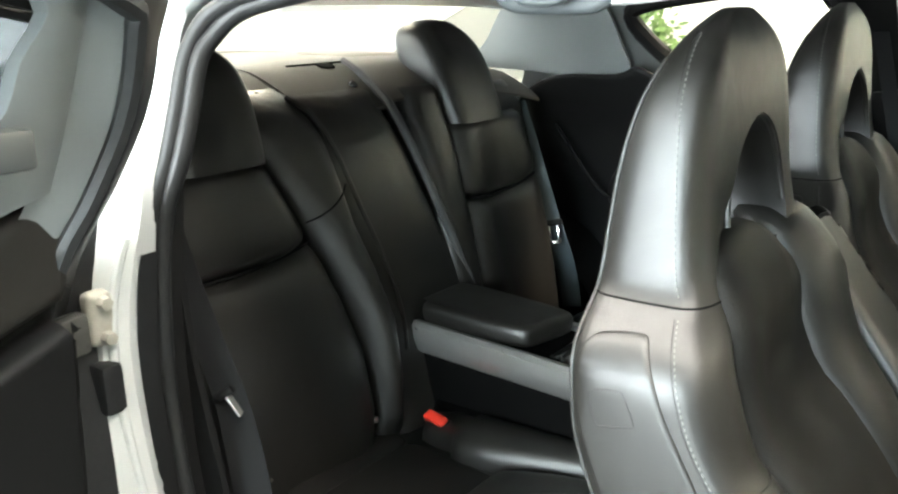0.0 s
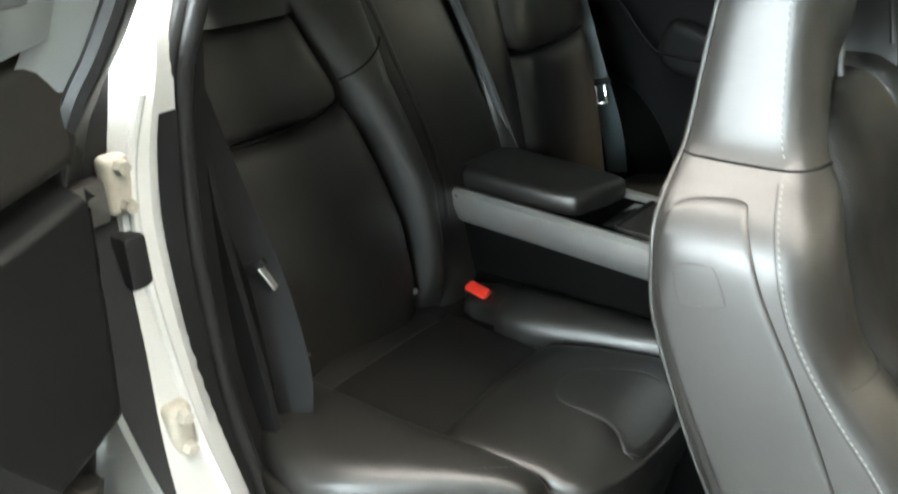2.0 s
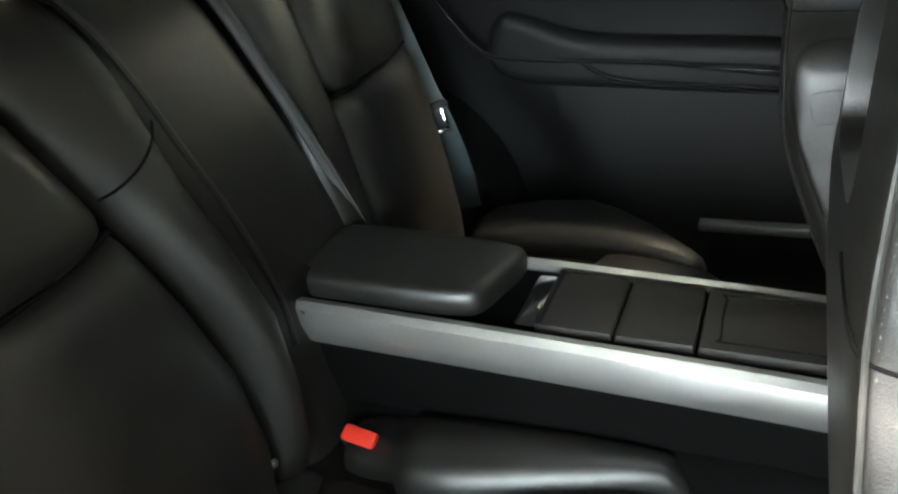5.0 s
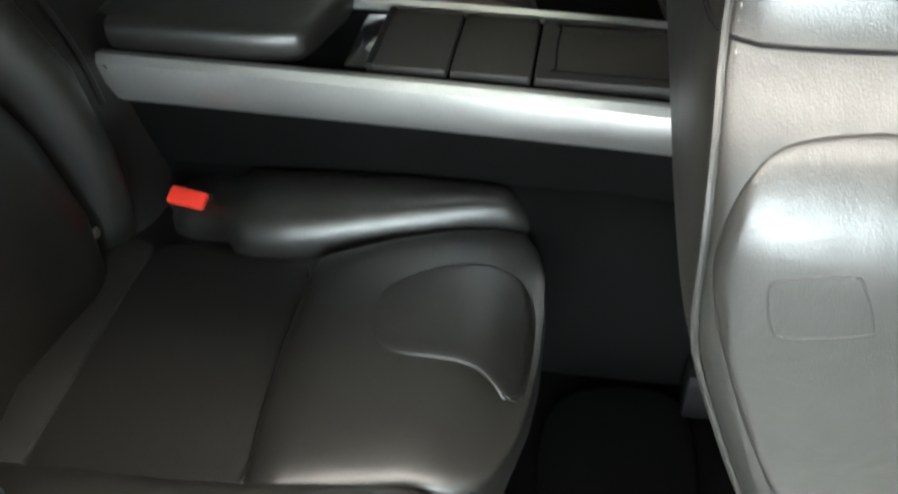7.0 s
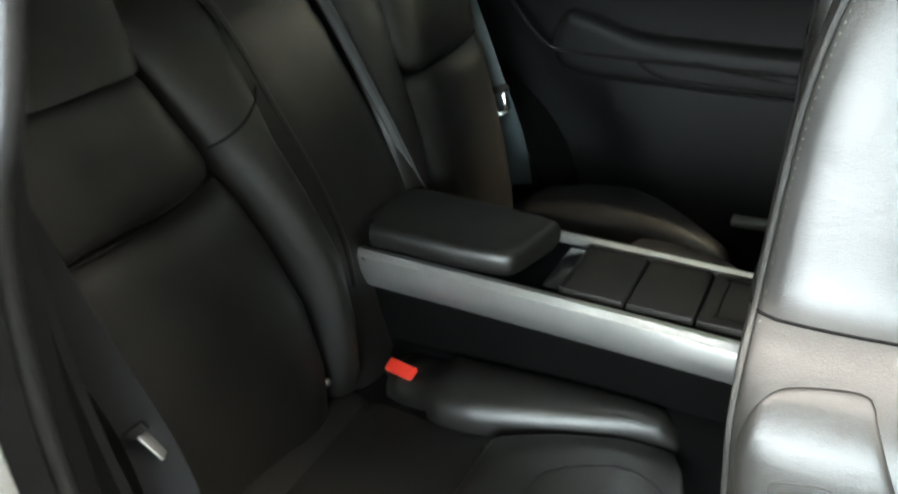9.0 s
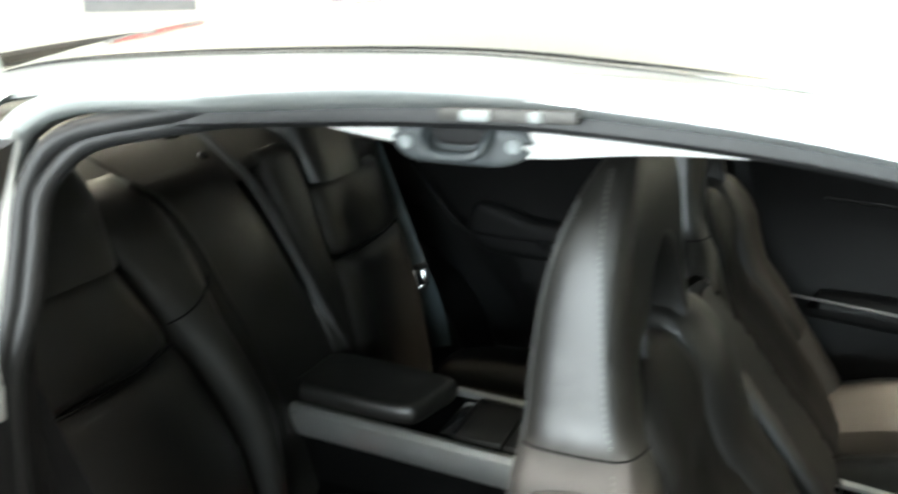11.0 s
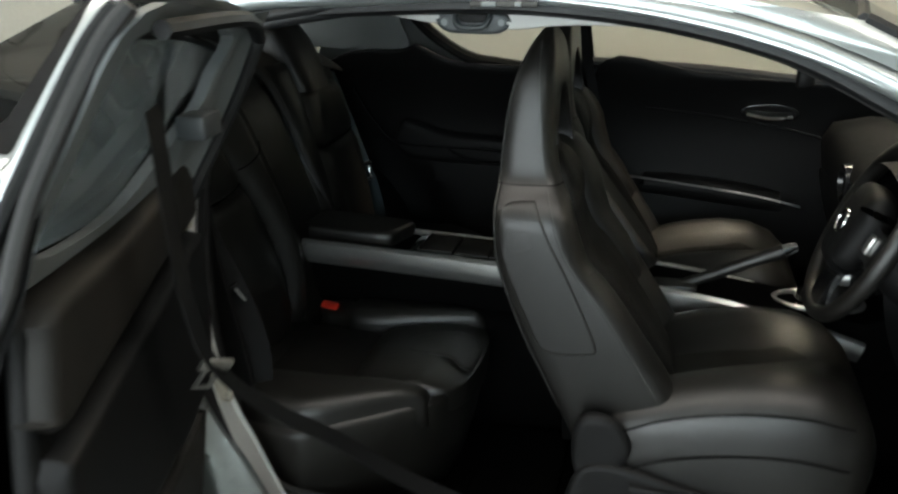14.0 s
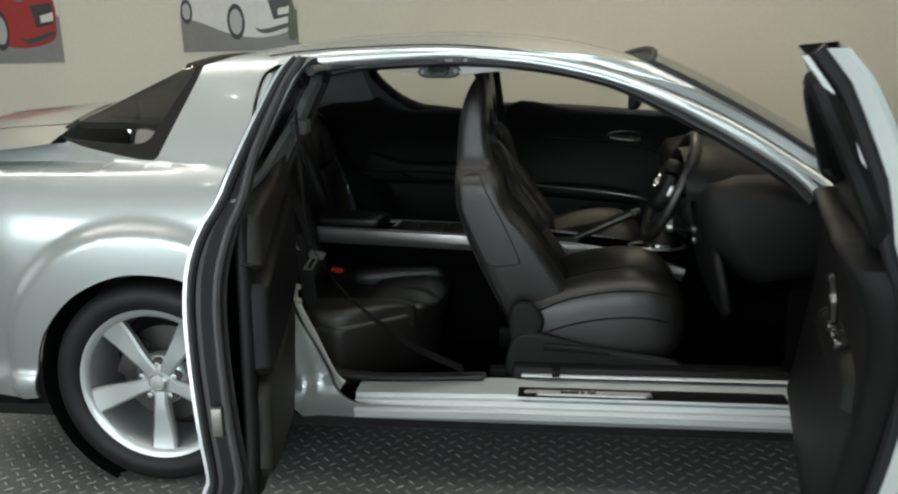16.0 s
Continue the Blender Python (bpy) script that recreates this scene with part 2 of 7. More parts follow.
def pillow(outline, fn, front=0.03, back=0.03, r=0.03, power=2.2, holes=(), step=0.02):
    """A padded or rounded body: its rim swells over r from nothing to front (w > 0) and back (w < 0)."""
    pts, faces, rim = flat(inset(outline, r), [inset(q, -r) for q in holes], step)
    nxt = {}
    for f in faces:
        q = pts[f]
        x, y = q[:, 0], q[:, 1]
        ccw = np.sum(x * np.roll(y, -1) - np.roll(x, -1) * y) > 0
        g = f if ccw else f[::-1]
        for i, j in zip(g, g[1:] + g[:1]):
            nxt[(i, j)] = True
    loops, used = [], set()
    follow = {}
    for i, j in rim:
        if (i, j) in nxt:
            follow[i] = j
        else:
            follow[j] = i
    for start in list(follow):
        if start in used:
            continue
        loop, k = [], start
        while k not in used and k in follow:
            used.add(k)
            loop.append(k)
            k = follow[k]
        if len(loop) > 2:
            loops.append(loop)
    val = lambda f, u, v: f(u, v) if callable(f) else f
    bm = bmesh.new()
    va = [bm.verts.new(fn(u, v, val(front, u, v))) for u, v in pts]
    vb = [bm.verts.new(fn(u, v, -val(back, u, v))) for u, v in pts]
    for f in faces:
        bm.faces.new([va[i] for i in f])
        bm.faces.new([vb[i] for i in reversed(f)])
    segs = []
    for ring in (outline, *holes):
        q = np.array([np.array(u, float)[:2] for u in ring])
        segs.append(np.stack([q, np.roll(q, -1, 0)], 1))
    segs = np.concatenate(segs)
    sa, sd = segs[:, 0], segs[:, 1] - segs[:, 0]
    sl = np.maximum((sd * sd).sum(1), 1e-12)
    for loop in loops:
        p = pts[loop]
        n = []
        for u in p:
            k = np.clip(((u - sa) * sd).sum(1) / sl, 0, 1)
            near = sa + sd * k[:, None] - u
            n.append(near[np.argmin((near * near).sum(1))])
        n = np.array(n)
        n /= np.maximum(np.linalg.norm(n, axis=1), 1e-9)[:, None]
        la, lb = [va[i] for i in loop], [vb[i] for i in loop]
        for d in (0.35, 0.62, 0.82, 0.94, 1.0):
            e = (1 - d ** power) ** (1 / power)
            na, nb = [], []
            for (u, v), (nu, nv) in zip(p, n):
                u2, v2 = u + nu * r * d, v + nv * r * d
                x = bm.verts.new(fn(u2, v2, val(front, u2, v2) * e))
                na.append(x)
                nb.append(x if d == 1.0 else bm.verts.new(fn(u2, v2, -val(back, u2, v2) * e)))
            for i in range(len(p)):
                j = (i + 1) % len(p)
                bm.faces.new((la[i], la[j], na[j], na[i]))
                bm.faces.new((lb[j], lb[i], nb[i], nb[j]))
            la, lb = na, nb
    return bm


def rings(sections, caps=True):
    """Skin over closed rings of equally many points."""
    bm = bmesh.new()
    vs = [[bm.verts.new(tuple(p)) for p in s] for s in sections]
    n = len(vs[0])
    for a, b in zip(vs, vs[1:]):
        for i in range(n):
            bm.faces.new((a[i], a[(i + 1) % n], b[(i + 1) % n], b[i]))
    if caps:
        bm.faces.new(vs[0][::-1])
        bm.faces.new(vs[-1])
    return bm


def super_ring(cx, cy, a0, a1, b, n=3.2, count=36, dent=0.0, dent_w=0.6):
    """Rounded section: x from cx - a0 to cx + a1, half width b in y; its +x face is dented in the middle."""
    out = []
    for i in range(count):
        t = 2 * math.pi * i / count
        c, s = math.cos(t), math.sin(t)
        u = math.copysign(abs(c) ** (2 / n), c)
        v = math.copysign(abs(s) ** (2 / n), s)
        x = u * (a1 if u > 0 else a0)
        if u > 0 and dent:
            q = max(0.0, 1 - abs(v) / dent_w)
            x -= dent * (3 * q * q - 2 * q ** 3) * u
        out.append((cx + x, cy + v * b))
    return out


def sweep(path, profile, closed_profile=True, side=(0, -1, 0), scale=None):
    """Profile of (s, u) along a path: s runs along side, u upwards across it."""
    path = [Vector(p) for p in path]
    secs = []
    for i, p in enumerate(path):
        t = (path[min(i + 1, len(path) - 1)] - path[max(i - 1, 0)]).normalized()
        u = Vector(side).cross(t).normalized()
        s = t.cross(u).normalized()
        k = scale(i / (len(path) - 1)) if scale else 1
        secs.append([p + s * (a * k) + u * (b * k) for a, b in profile])
    if closed_profile:
        return rings(secs)
    bm = bmesh.new()
    vs = [[bm.verts.new(q) for q in s] for s in secs]
    for a, b in zip(vs, vs[1:]):
        for i in range(len(profile) - 1):
            bm.faces.new((a[i], a[i + 1], b[i + 1], b[i]))
    return bm


def circle(r, n=10, r2=None):
    return [(r * math.cos(2 * math.pi * i / n), (r2 or r) * math.sin(2 * math.pi * i / n)) for i in range(n)]


def tube(path, r, n=8, side=(0.13, -0.97, 0.21), scale=None):
    return sweep(path, circle(r, n), True, side, scale)


def join(*bms):
    out = bms[0]
    for b in bms[1:]:
        me = bpy.data.meshes.new("tmp")
        b.to_mesh(me)
        out.from_mesh(me)
        bpy.data.meshes.remove(me)
        b.free()
    return out


def dashes(path, r=0.0009, on=0.0038, off=0.0018):
    """A row of stitches along a path."""
    pts = [Vector(p) for p in path]
    acc, out, run, state = 0.0, [], [], True
    bms = []
    step = 0.0015
    for a, b in zip(pts, pts[1:]):
        d = (b - a).length
        k = max(1, int(d / step))
        for i in range(k):
            q = a.lerp(b, i / k)
            acc += d / k
            if state:
                run.append(q)
            if acc > (on if state else off):
                acc = 0.0
                if state and len(run) > 1:
                    out.append((run[0], run[-1]))
                run, state = [], not state
    bm = bmesh.new()
    for a, b in out:
        t = (b - a).normalized()
        u = t.orthogonal().normalized()
        w = t.cross(u)
        q0 = [bm.verts.new(a + r * (u * x + w * y)) for x, y in ((1, 0), (0, 1), (-1, 0), (0, -1))]
        q1 = [bm.verts.new(b + r * (u * x + w * y)) for x, y in ((1, 0), (0, 1), (-1, 0), (0, -1))]
        for i in range(4):
            bm.faces.new((q0[i], q0[(i + 1) % 4], q1[(i + 1) % 4], q1[i]))
        bm.faces.new(q0[::-1])
        bm.faces.new(q1)
    return bm


def box(x0, x1, y0, y1, z0, z1, bevel=0.0, seg=2):
    bm = bmesh.new()
    bmesh.ops.create_cube(bm, size=1, matrix=Matrix.LocRotScale(((x0 + x1) / 2, (y0 + y1) / 2, (z0 + z1) / 2), None, (x1 - x0, y1 - y0, z1 - z0)))
    if bevel:
        bmesh.ops.bevel(bm, geom=bm.edges[:], offset=bevel, segments=seg, affect="EDGES", profile=0.5)
    return bm


def moved(bm, m):
    bmesh.ops.transform(bm, matrix=m, verts=bm.verts)
    return bm


def cut(bm, tool):
    """The first body less the second."""
    obs = []
    for b in (bm, tool):
        bmesh.ops.recalc_face_normals(b, faces=b.faces)
        me = bpy.data.meshes.new("tmp")
        b.to_mesh(me)
        b.free()
        obs.append(new("tmp", me))
    mod = obs[0].modifiers.new("cut", "BOOLEAN")
    mod.object, mod.operation, mod.solver = obs[1], "DIFFERENCE", "EXACT"
    bpy.context.view_layer.update()
    done = bpy.data.meshes.new_from_object(obs[0].evaluated_get(bpy.context.evaluated_depsgraph_get()))
    out = bmesh.new()
    out.from_mesh(done)
    for o in obs:
        bpy.data.objects.remove(o)
    return out


def lathe(profile, n=48, axis="y"):
    """Rings of (radius, along) turned about y."""
    return rings([[(r * math.cos(2 * math.pi * i / n), a, r * math.sin(2 * math.pi * i / n)) for i in range(n)] for r, a in profile], caps=False)

# ---- showroom ----
def structure(ob, label, category):
    return tagged(ob, label, category, "", "structure")


structure(finish("floor", box(SIDE_A, SIDE_B, FRONT_Y, BACK_Y, -0.1, 0.0), FLOOR, smooth=False), "grey steel tread plate showroom floor with worn lozenges", "floor")
structure(finish("ceiling", box(SIDE_A, SIDE_B, FRONT_Y, BACK_Y, ROOM_H, ROOM_H + 0.1), CEIL, smooth=False), "white suspended showroom ceiling with dark panel joints", "ceiling")
structure(finish("wall_back", box(SIDE_A, SIDE_B, BACK_Y, BACK_Y + 0.15, 0, ROOM_H), WALL, smooth=False), "plain cream painted showroom wall behind the car", "wall")
ww = join(box(SIDE_A - 0.15, SIDE_A, FRONT_Y, BACK_Y, 0, 0.45), box(SIDE_A - 0.15, SIDE_A, FRONT_Y, BACK_Y, 2.7, ROOM_H),
          box(SIDE_A - 0.15, SIDE_A, FRONT_Y, -2.6, 0.45, 2.7), box(SIDE_A - 0.15, SIDE_A, 2.9, BACK_Y, 0.45, 2.7))
structure(finish("wall_west", ww, WALL, smooth=False), "cream painted showroom side wall with a wide window opening", "wall")
win2 = structure(finish("window_2", join(*[box(SIDE_A - 0.1, SIDE_A - 0.04, y - 0.03, y + 0.03, 0.45, 2.7) for y in (-2.57, -0.8, 1.05, 2.87)]), FRAME_METAL, smooth=False),
                 "wide side window with slim grey metal mullions", "window")
for y0, y1 in ((-2.54, -0.83), (-0.77, 1.02), (1.08, 2.84)):
    part("pane", box(SIDE_A - 0.075, SIDE_A - 0.069, y0, y1, 0.45, 2.7), GLASS_CLEAR, win2, smooth=False).visible_shadow = False
structure(finish("backdrop_side", box(SIDE_A - 4.1, SIDE_A - 4.0, -6.0, 8.0, -1, 5), DAY, smooth=False), "bright hazy daylight beyond the side window", "backdrop")
structure(finish("wall_east", box(SIDE_B, SIDE_B + 0.15, FRONT_Y, BACK_Y, 0, ROOM_H), WALL, smooth=False), "plain cream painted showroom side wall", "wall")
# glass front behind the walk
wf = join(box(SIDE_A, SIDE_B, FRONT_Y - 0.15, FRONT_Y, 0, 0.2), box(SIDE_A, SIDE_B, FRONT_Y - 0.15, FRONT_Y, 2.75, ROOM_H),
          box(SIDE_A, -5.4, FRONT_Y - 0.15, FRONT_Y, 0.2, 2.75), box(3.75, SIDE_B, FRONT_Y - 0.15, FRONT_Y, 0.2, 2.75))
structure(finish("wall_front", wf, WALL, smooth=False), "cream painted showroom front wall with a wide window opening", "wall")
win = structure(finish("window_1", join(*[box(x - 0.03, x + 0.03, FRONT_Y - 0.1, FRONT_Y - 0.04, 0.2, 2.75) for x in (-5.37, -3.6, -1.75, 0.1, 1.9, 3.72)]), FRAME_METAL, smooth=False),
                "wide showroom window with slim grey metal mullions", "window")
for x0, x1 in ((-5.34, -3.63), (-3.57, -1.78), (-1.72, 0.07), (0.13, 1.87), (1.93, 3.69)):
    pane = part("pane", box(x0, x1, FRONT_Y - 0.075, FRONT_Y - 0.069, 0.2, 2.75), GLASS_CLEAR, win, smooth=False)
    pane.visible_shadow = False
structure(finish("backdrop", box(SIDE_A - 6, SIDE_B + 6, FRONT_Y - 5.1, FRONT_Y - 5.0, -1, 5), DAY, smooth=False), "bright hazy daylight outside the showroom", "backdrop")
# ceiling joints
structure(finish("ceiling_trim", join(*[box(x - 0.012, x + 0.012, FRONT_Y, BACK_Y, ROOM_H - 0.006, ROOM_H - 0.001) for x in np.arange(SIDE_A + 0.6, SIDE_B, 0.6)]), TRIM_DARK, smooth=False),
          "thin dark joints between white ceiling panels", "trim")


def downlight():
    ob = thing("downlight", "small round recessed ceiling downlight with a bright lens", "ceiling light", "downlights in the ceiling")
    part("rim", moved(lathe([(0.045, 0), (0.045, 0.012), (0.060, 0.012), (0.062, 0.0), (0.045, 0)], 20), pose(0, 0, -0.012, 90)), CHROME, ob)
    part("lens", moved(lathe([(0.001, 0), (0.03, 0.0), (0.044, 0.004)], 20), pose(0, 0, -0.002, 90)), GLOW, ob)
    return ob


first = downlight()
first.matrix_world = pose(-4.0, -4.6, ROOM_H)
for i in range(11):
    for j in range(6):
        if i or j:
            copy_thing(first, pose(-4.0 + 1.05 * i, -4.6 + 1.25 * j, ROOM_H))


def poster(x0, x1, z0, z1, sky, ground, body, tree):
    """A framed photo print of a parked car, as plain flat shapes."""
    ob = thing("poster", "large unframed photo print of a parked car on the wall", "poster")
    w, h, y = x1 - x0, z1 - z0, BACK_Y - 0.004
    m = material("print_sheet", sky, 0.4, 0, 0.05, 30)
    part("sheet", box(x0, x1, y - 0.004, y, z0, z1), m, ob, smooth=False)
    part("pavement_print", box(x0 + 0.002, x1 - 0.002, y - 0.006, y - 0.0045, z0 + 0.002, z0 + 0.45 * h), material("print_ground", ground, 0.4, 0, 0.1, 30), ob, smooth=False)
    lay = [0]

    def flat_shape(pts, mat, name):
        lay[0] += 1
        bm = bmesh.new()
        d = y - 0.0065 - 0.0006 * lay[0]
        a = [bm.verts.new((x0 + u * w, d, z0 + v * h)) for u, v in pts]
        b = [bm.verts.new((x0 + u * w, d + 0.0005, z0 + v * h)) for u, v in pts]
        bm.faces.new(a), bm.faces.new(b[::-1])
        for i in range(len(a)):
            bm.faces.new((a[i], a[(i + 1) % len(a)], b[(i + 1) % len(a)], b[i]))
        part(name, bm, mat, ob, smooth=False)

    flat_shape(curve([(0.03, 0.78), (0.22, 0.92), (0.50, 0.93), (0.70, 0.82), (0.88, 0.74), (0.965, 0.60), (0.97, 0.38), (0.93, 0.22), (0.70, 0.15), (0.45, 0.19), (0.20, 0.32), (0.02, 0.44)], 5, True), material("print_car", body, 0.35, 0, 0.08, 30), "car_print")
    flat_shape(curve([(0.08, 0.80), (0.24, 0.90), (0.50, 0.91), (0.66, 0.81), (0.40, 0.76)], 5, True), material("print_glass", (0.05, 0.06, 0.07), 0.35), "window_print")
    flat_shape([(0.76, 0.56), (0.95, 0.58), (0.95, 0.38), (0.80, 0.34)], material("print_grille", (0.03, 0.03, 0.03), 0.4), "grille_print")
    flat_shape([(0.84, 0.46), (0.95, 0.49), (0.95, 0.41), (0.84, 0.39)], material("print_plate", (0.6, 0.6, 0.55), 0.4), "bar_print")
    flat_shape(curve([(0.60, 0.66), (0.72, 0.72), (0.78, 0.66), (0.68, 0.60)], 4, True), material("print_lamp", (0.16, 0.17, 0.18), 0.3), "headlamp_print")
    flat_shape(curve([(0.64, 0.26), (0.72, 0.24), (0.94, 0.31), (0.93, 0.26), (0.72, 0.19)], 4, True), material("print_grille_low", (0.05, 0.05, 0.05), 0.4), "lower_grille_print")
    for cx in (0.48, 0.06):
        flat_shape([(cx + (0.075 if cx > 0.2 else 0.05) * math.cos(a), (0.33 if cx > 0.2 else 0.46) + (0.20 if cx > 0.2 else 0.14) * math.sin(a)) for a in np.linspace(0, 6.28, 25)[:-1]], material("print_tyre", (0.03, 0.03, 0.03), 0.4), "wheel_print")
        flat_shape([(cx + (0.054 if cx > 0.2 else 0.035) * math.cos(a), (0.33 if cx > 0.2 else 0.46) + (0.14 if cx > 0.2 else 0.09) * math.sin(a)) for a in np.linspace(0, 6.28, 25)[:-1]], material("print_rim", (0.35, 0.35, 0.35), 0.4), "rim_print")
    if tree:
        flat_shape(curve([(0.92, 0.14), (0.99, 0.14), (0.985, 0.42), (0.96, 0.58), (0.93, 0.40)], 4, True), material("print_tree", (0.05, 0.08, 0.03), 0.4, 0, 0.4, 60), "tree_print")


poster(-3.62, -2.65, 1.24, 2.02, (0.60, 0.58, 0.52), (0.20, 0.20, 0.20), (0.30, 0.02, 0.015), False)
poster(-1.66, -0.74, 1.29, 1.95, (0.62, 0.60, 0.54), (0.17, 0.17, 0.16), (0.55, 0.56, 0.55), True)

# ---- the car: shell ----
LOWER = [(0.15, 0.755), (0.205, 0.785), (0.26, 0.815), (0.30, 0.828), (0.335, 0.826), (0.365, 0.815), (0.45, 0.828), (0.60, 0.845), (0.74, 0.853), (0.84, 0.846), (0.91, 0.825), (0.96, 0.798), (1.0, 0.768)]
UPPER = [(1.0, 0.768), (1.06, 0.742), (1.14, 0.702), (1.22, 0.660), (1.28, 0.625), (1.32, 0.590), (1.36, 0.54)]
LOW_C = np.array(curve(LOWER, 4))
UP_C = np.array(curve(UPPER, 4))
ROOFLINE = [(-0.10, 1.215), (0.066, 1.288), (0.214, 1.333), (0.419, 1.362), (0.60, 1.373), (0.80, 1.376), (0.908, 1.374), (1.097, 1.360), (1.283, 1.333), (1.467, 1.284), (1.60, 1.235)]
ROOF_C = np.array(curve(ROOFLINE, 4))


def side_y(x, z):
    """Half width of the shell at a place along the car and a height."""
    if z >= 1.0:
        y = float(np.interp(z, UP_C[:, 0], UP_C[:, 1]))
        if x < 0.30:
            y -= 0.20 * min(0.6, 0.30 - x) ** 2 + 0.02 * min(0.3, 0.30 - x)
        if x > 1.2:
            y -= 0.02 * (x - 1.2)
    else:
        y = float(np.interp(z, LOW_C[:, 0], LOW_C[:, 1]))
        y += 0.018 * math.exp(-((x - 0.02) / 0.42) ** 2) * min(1, max(0, (z - 0.2) / 0.3)) * max(0, 1 - max(0, z - 0.8) / 0.2)
    r = math.hypot(x, z - 0.335)
    if z < 1.0 and r < 0.56:
        k = min(1, max(0, (0.525 - r) / 0.05))
        y += 0.030 * (3 * k * k - 2 * k ** 3) * min(1, max(0, (z - 0.15) / 0.15))
    if x < -0.40:
        y -= 0.42 * (x + 0.40) ** 2
    return y


def near_side(x, z, w):
    return (x, -side_y(x, z) - w, z)


def far_side(x, z, w):
    return (x, side_y(x, z) + w, z)


def roof_z(x, y):
    return float(np.interp(x, ROOF_C[:, 0], ROOF_C[:, 1])) - 0.155 * abs(y) ** 2.2


car = thing("car", "silver four-seat sports coupe with its doors standing open", "car", at=pose(0, 0, 0))

SHUT = curve([(0.395, 1.292), (0.352, 1.262), (0.333, 1.215), (0.326, 1.142), (0.345, 1.06), (0.371, 0.998), (0.368, 0.911), (0.396, 0.79), (0.444, 0.615), (0.513, 0.463), (0.562, 0.338), (0.61, 0.280), (0.675, 0.262)], 5)
ARCH = curve([(0.452, 0.213), (0.430, 0.262), (0.390, 0.35), (0.345, 0.455), (0.271, 0.583), (0.154, 0.672), (0.029, 0.694), (-0.083, 0.682), (-0.222, 0.617), (-0.334, 0.503), (-0.390, 0.385), (-0.415, 0.262)], 5)
TAIL = curve([(-0.50, 0.245), (-0.70, 0.27), (-0.83, 0.36), (-0.87, 0.55), (-0.86, 0.80), (-0.82, 0.98), (-0.70, 1.020)], 4)
DECK = curve([(-0.58, 1.045), (-0.45, 1.052), (-0.325, 1.060)], 3)
QGLASS_LOW = curve([(-0.325, 1.072), (-0.25, 1.052), (-0.16, 1.036), (-0.06, 1.020), (0.010, 1.014), (0.032, 1.026)], 4)
QGLASS_FRONT = curve([(0.032, 1.026), (0.060, 1.085), (0.098, 1.165), (0.130, 1.235), (0.152, 1.290)], 4)
LOW_EDGE = [(1.068, 0.259), (1.40, 0.259), (1.70, 0.259), (2.02, 0.259), (2.02, 0.205), (1.6, 0.205), (1.2, 0.205), (0.8, 0.205)]
ring = SHUT + LOW_EDGE + ARCH + TAIL + DECK + QGLASS_LOW[1:] + QGLASS_FRONT[1:] + [np.array(p) for p in ((0.24, 1.315), (0.33, 1.328))]
part("quarter_panel", sheet(ring, near_side, 0.012, step=0.016), PAINT, car, "glossy metallic silver rear wing and sill", angle=50)

# far side: one closed flank with its window openings
FRONT_WIN = curve([(0.985, 1.045), (1.30, 1.028), (1.60, 1.000), (1.78, 0.985), (1.66, 1.085), (1.50, 1.18), (1.30, 1.245), (1.10, 1.275), (0.965, 1.282), (0.955, 1.20)], 4, True)
REAR_WIN = curve([(0.90, 1.030), (0.66, 1.035), (0.56, 1.06), (0.46, 1.13), (0.40, 1.215), (0.46, 1.245), (0.65, 1.268), (0.83, 1.276)], 4, True)
ROOF_SIDE = [(0.152, 1.290), (0.24, 1.318), (0.40, 1.328), (0.70, 1.334), (1.0, 1.325), (1.25, 1.292), (1.45, 1.240), (1.62, 1.165), (1.78, 1.080), (1.93, 0.985), (2.05, 0.93), (2.5, 0.90), (2.6, 0.7), (2.6, 0.25), (2.0, 0.205), (1.2, 0.205)]
far_ring = ARCH + TAIL + DECK + QGLASS_LOW[1:] + QGLASS_FRONT[1:] + [np.array(p) for p in ROOF_SIDE[1:]]
part("far_flank", sheet(far_ring, far_side, 0.012, (FRONT_WIN, REAR_WIN), 0.05), PAINT, car, angle=50)
for nm, ring2, mat in (("far_front_window", FRONT_WIN, GLASS_CLEAR), ("far_rear_window", REAR_WIN, GLASS_CLEAR)):
    g = part(nm, sheet(ring2, lambda x, z, w: (x, side_y(x, z) - 0.014 + w, z), 0.004, step=0.08), mat, car)
    g.visible_shadow = False

# roof skin
top = [(x, 0.575 + 0.03 * math.sin(math.pi * min(1, max(0, (x - 0.1) / 1.4)))) for x in np.linspace(0.10, 1.50, 30)]
ring = [(x, -y) for x, y in top] + curve([(1.50, -0.575), (1.545, -0.30), (1.56, 0), (1.545, 0.30), (1.50, 0.575)], 4)[1:-1] + [(x, y) for x, y in reversed(top)] + curve([(0.10, 0.575), (0.045, 0.3), (0.03, 0), (0.045, -0.3), (0.10, -0.575)], 4)[1:-1]
part("roof", sheet(ring, lambda x, y, w: (x, y, roof_z(x, y) + w), 0.02, step=0.05), PAINT, car, angle=50)

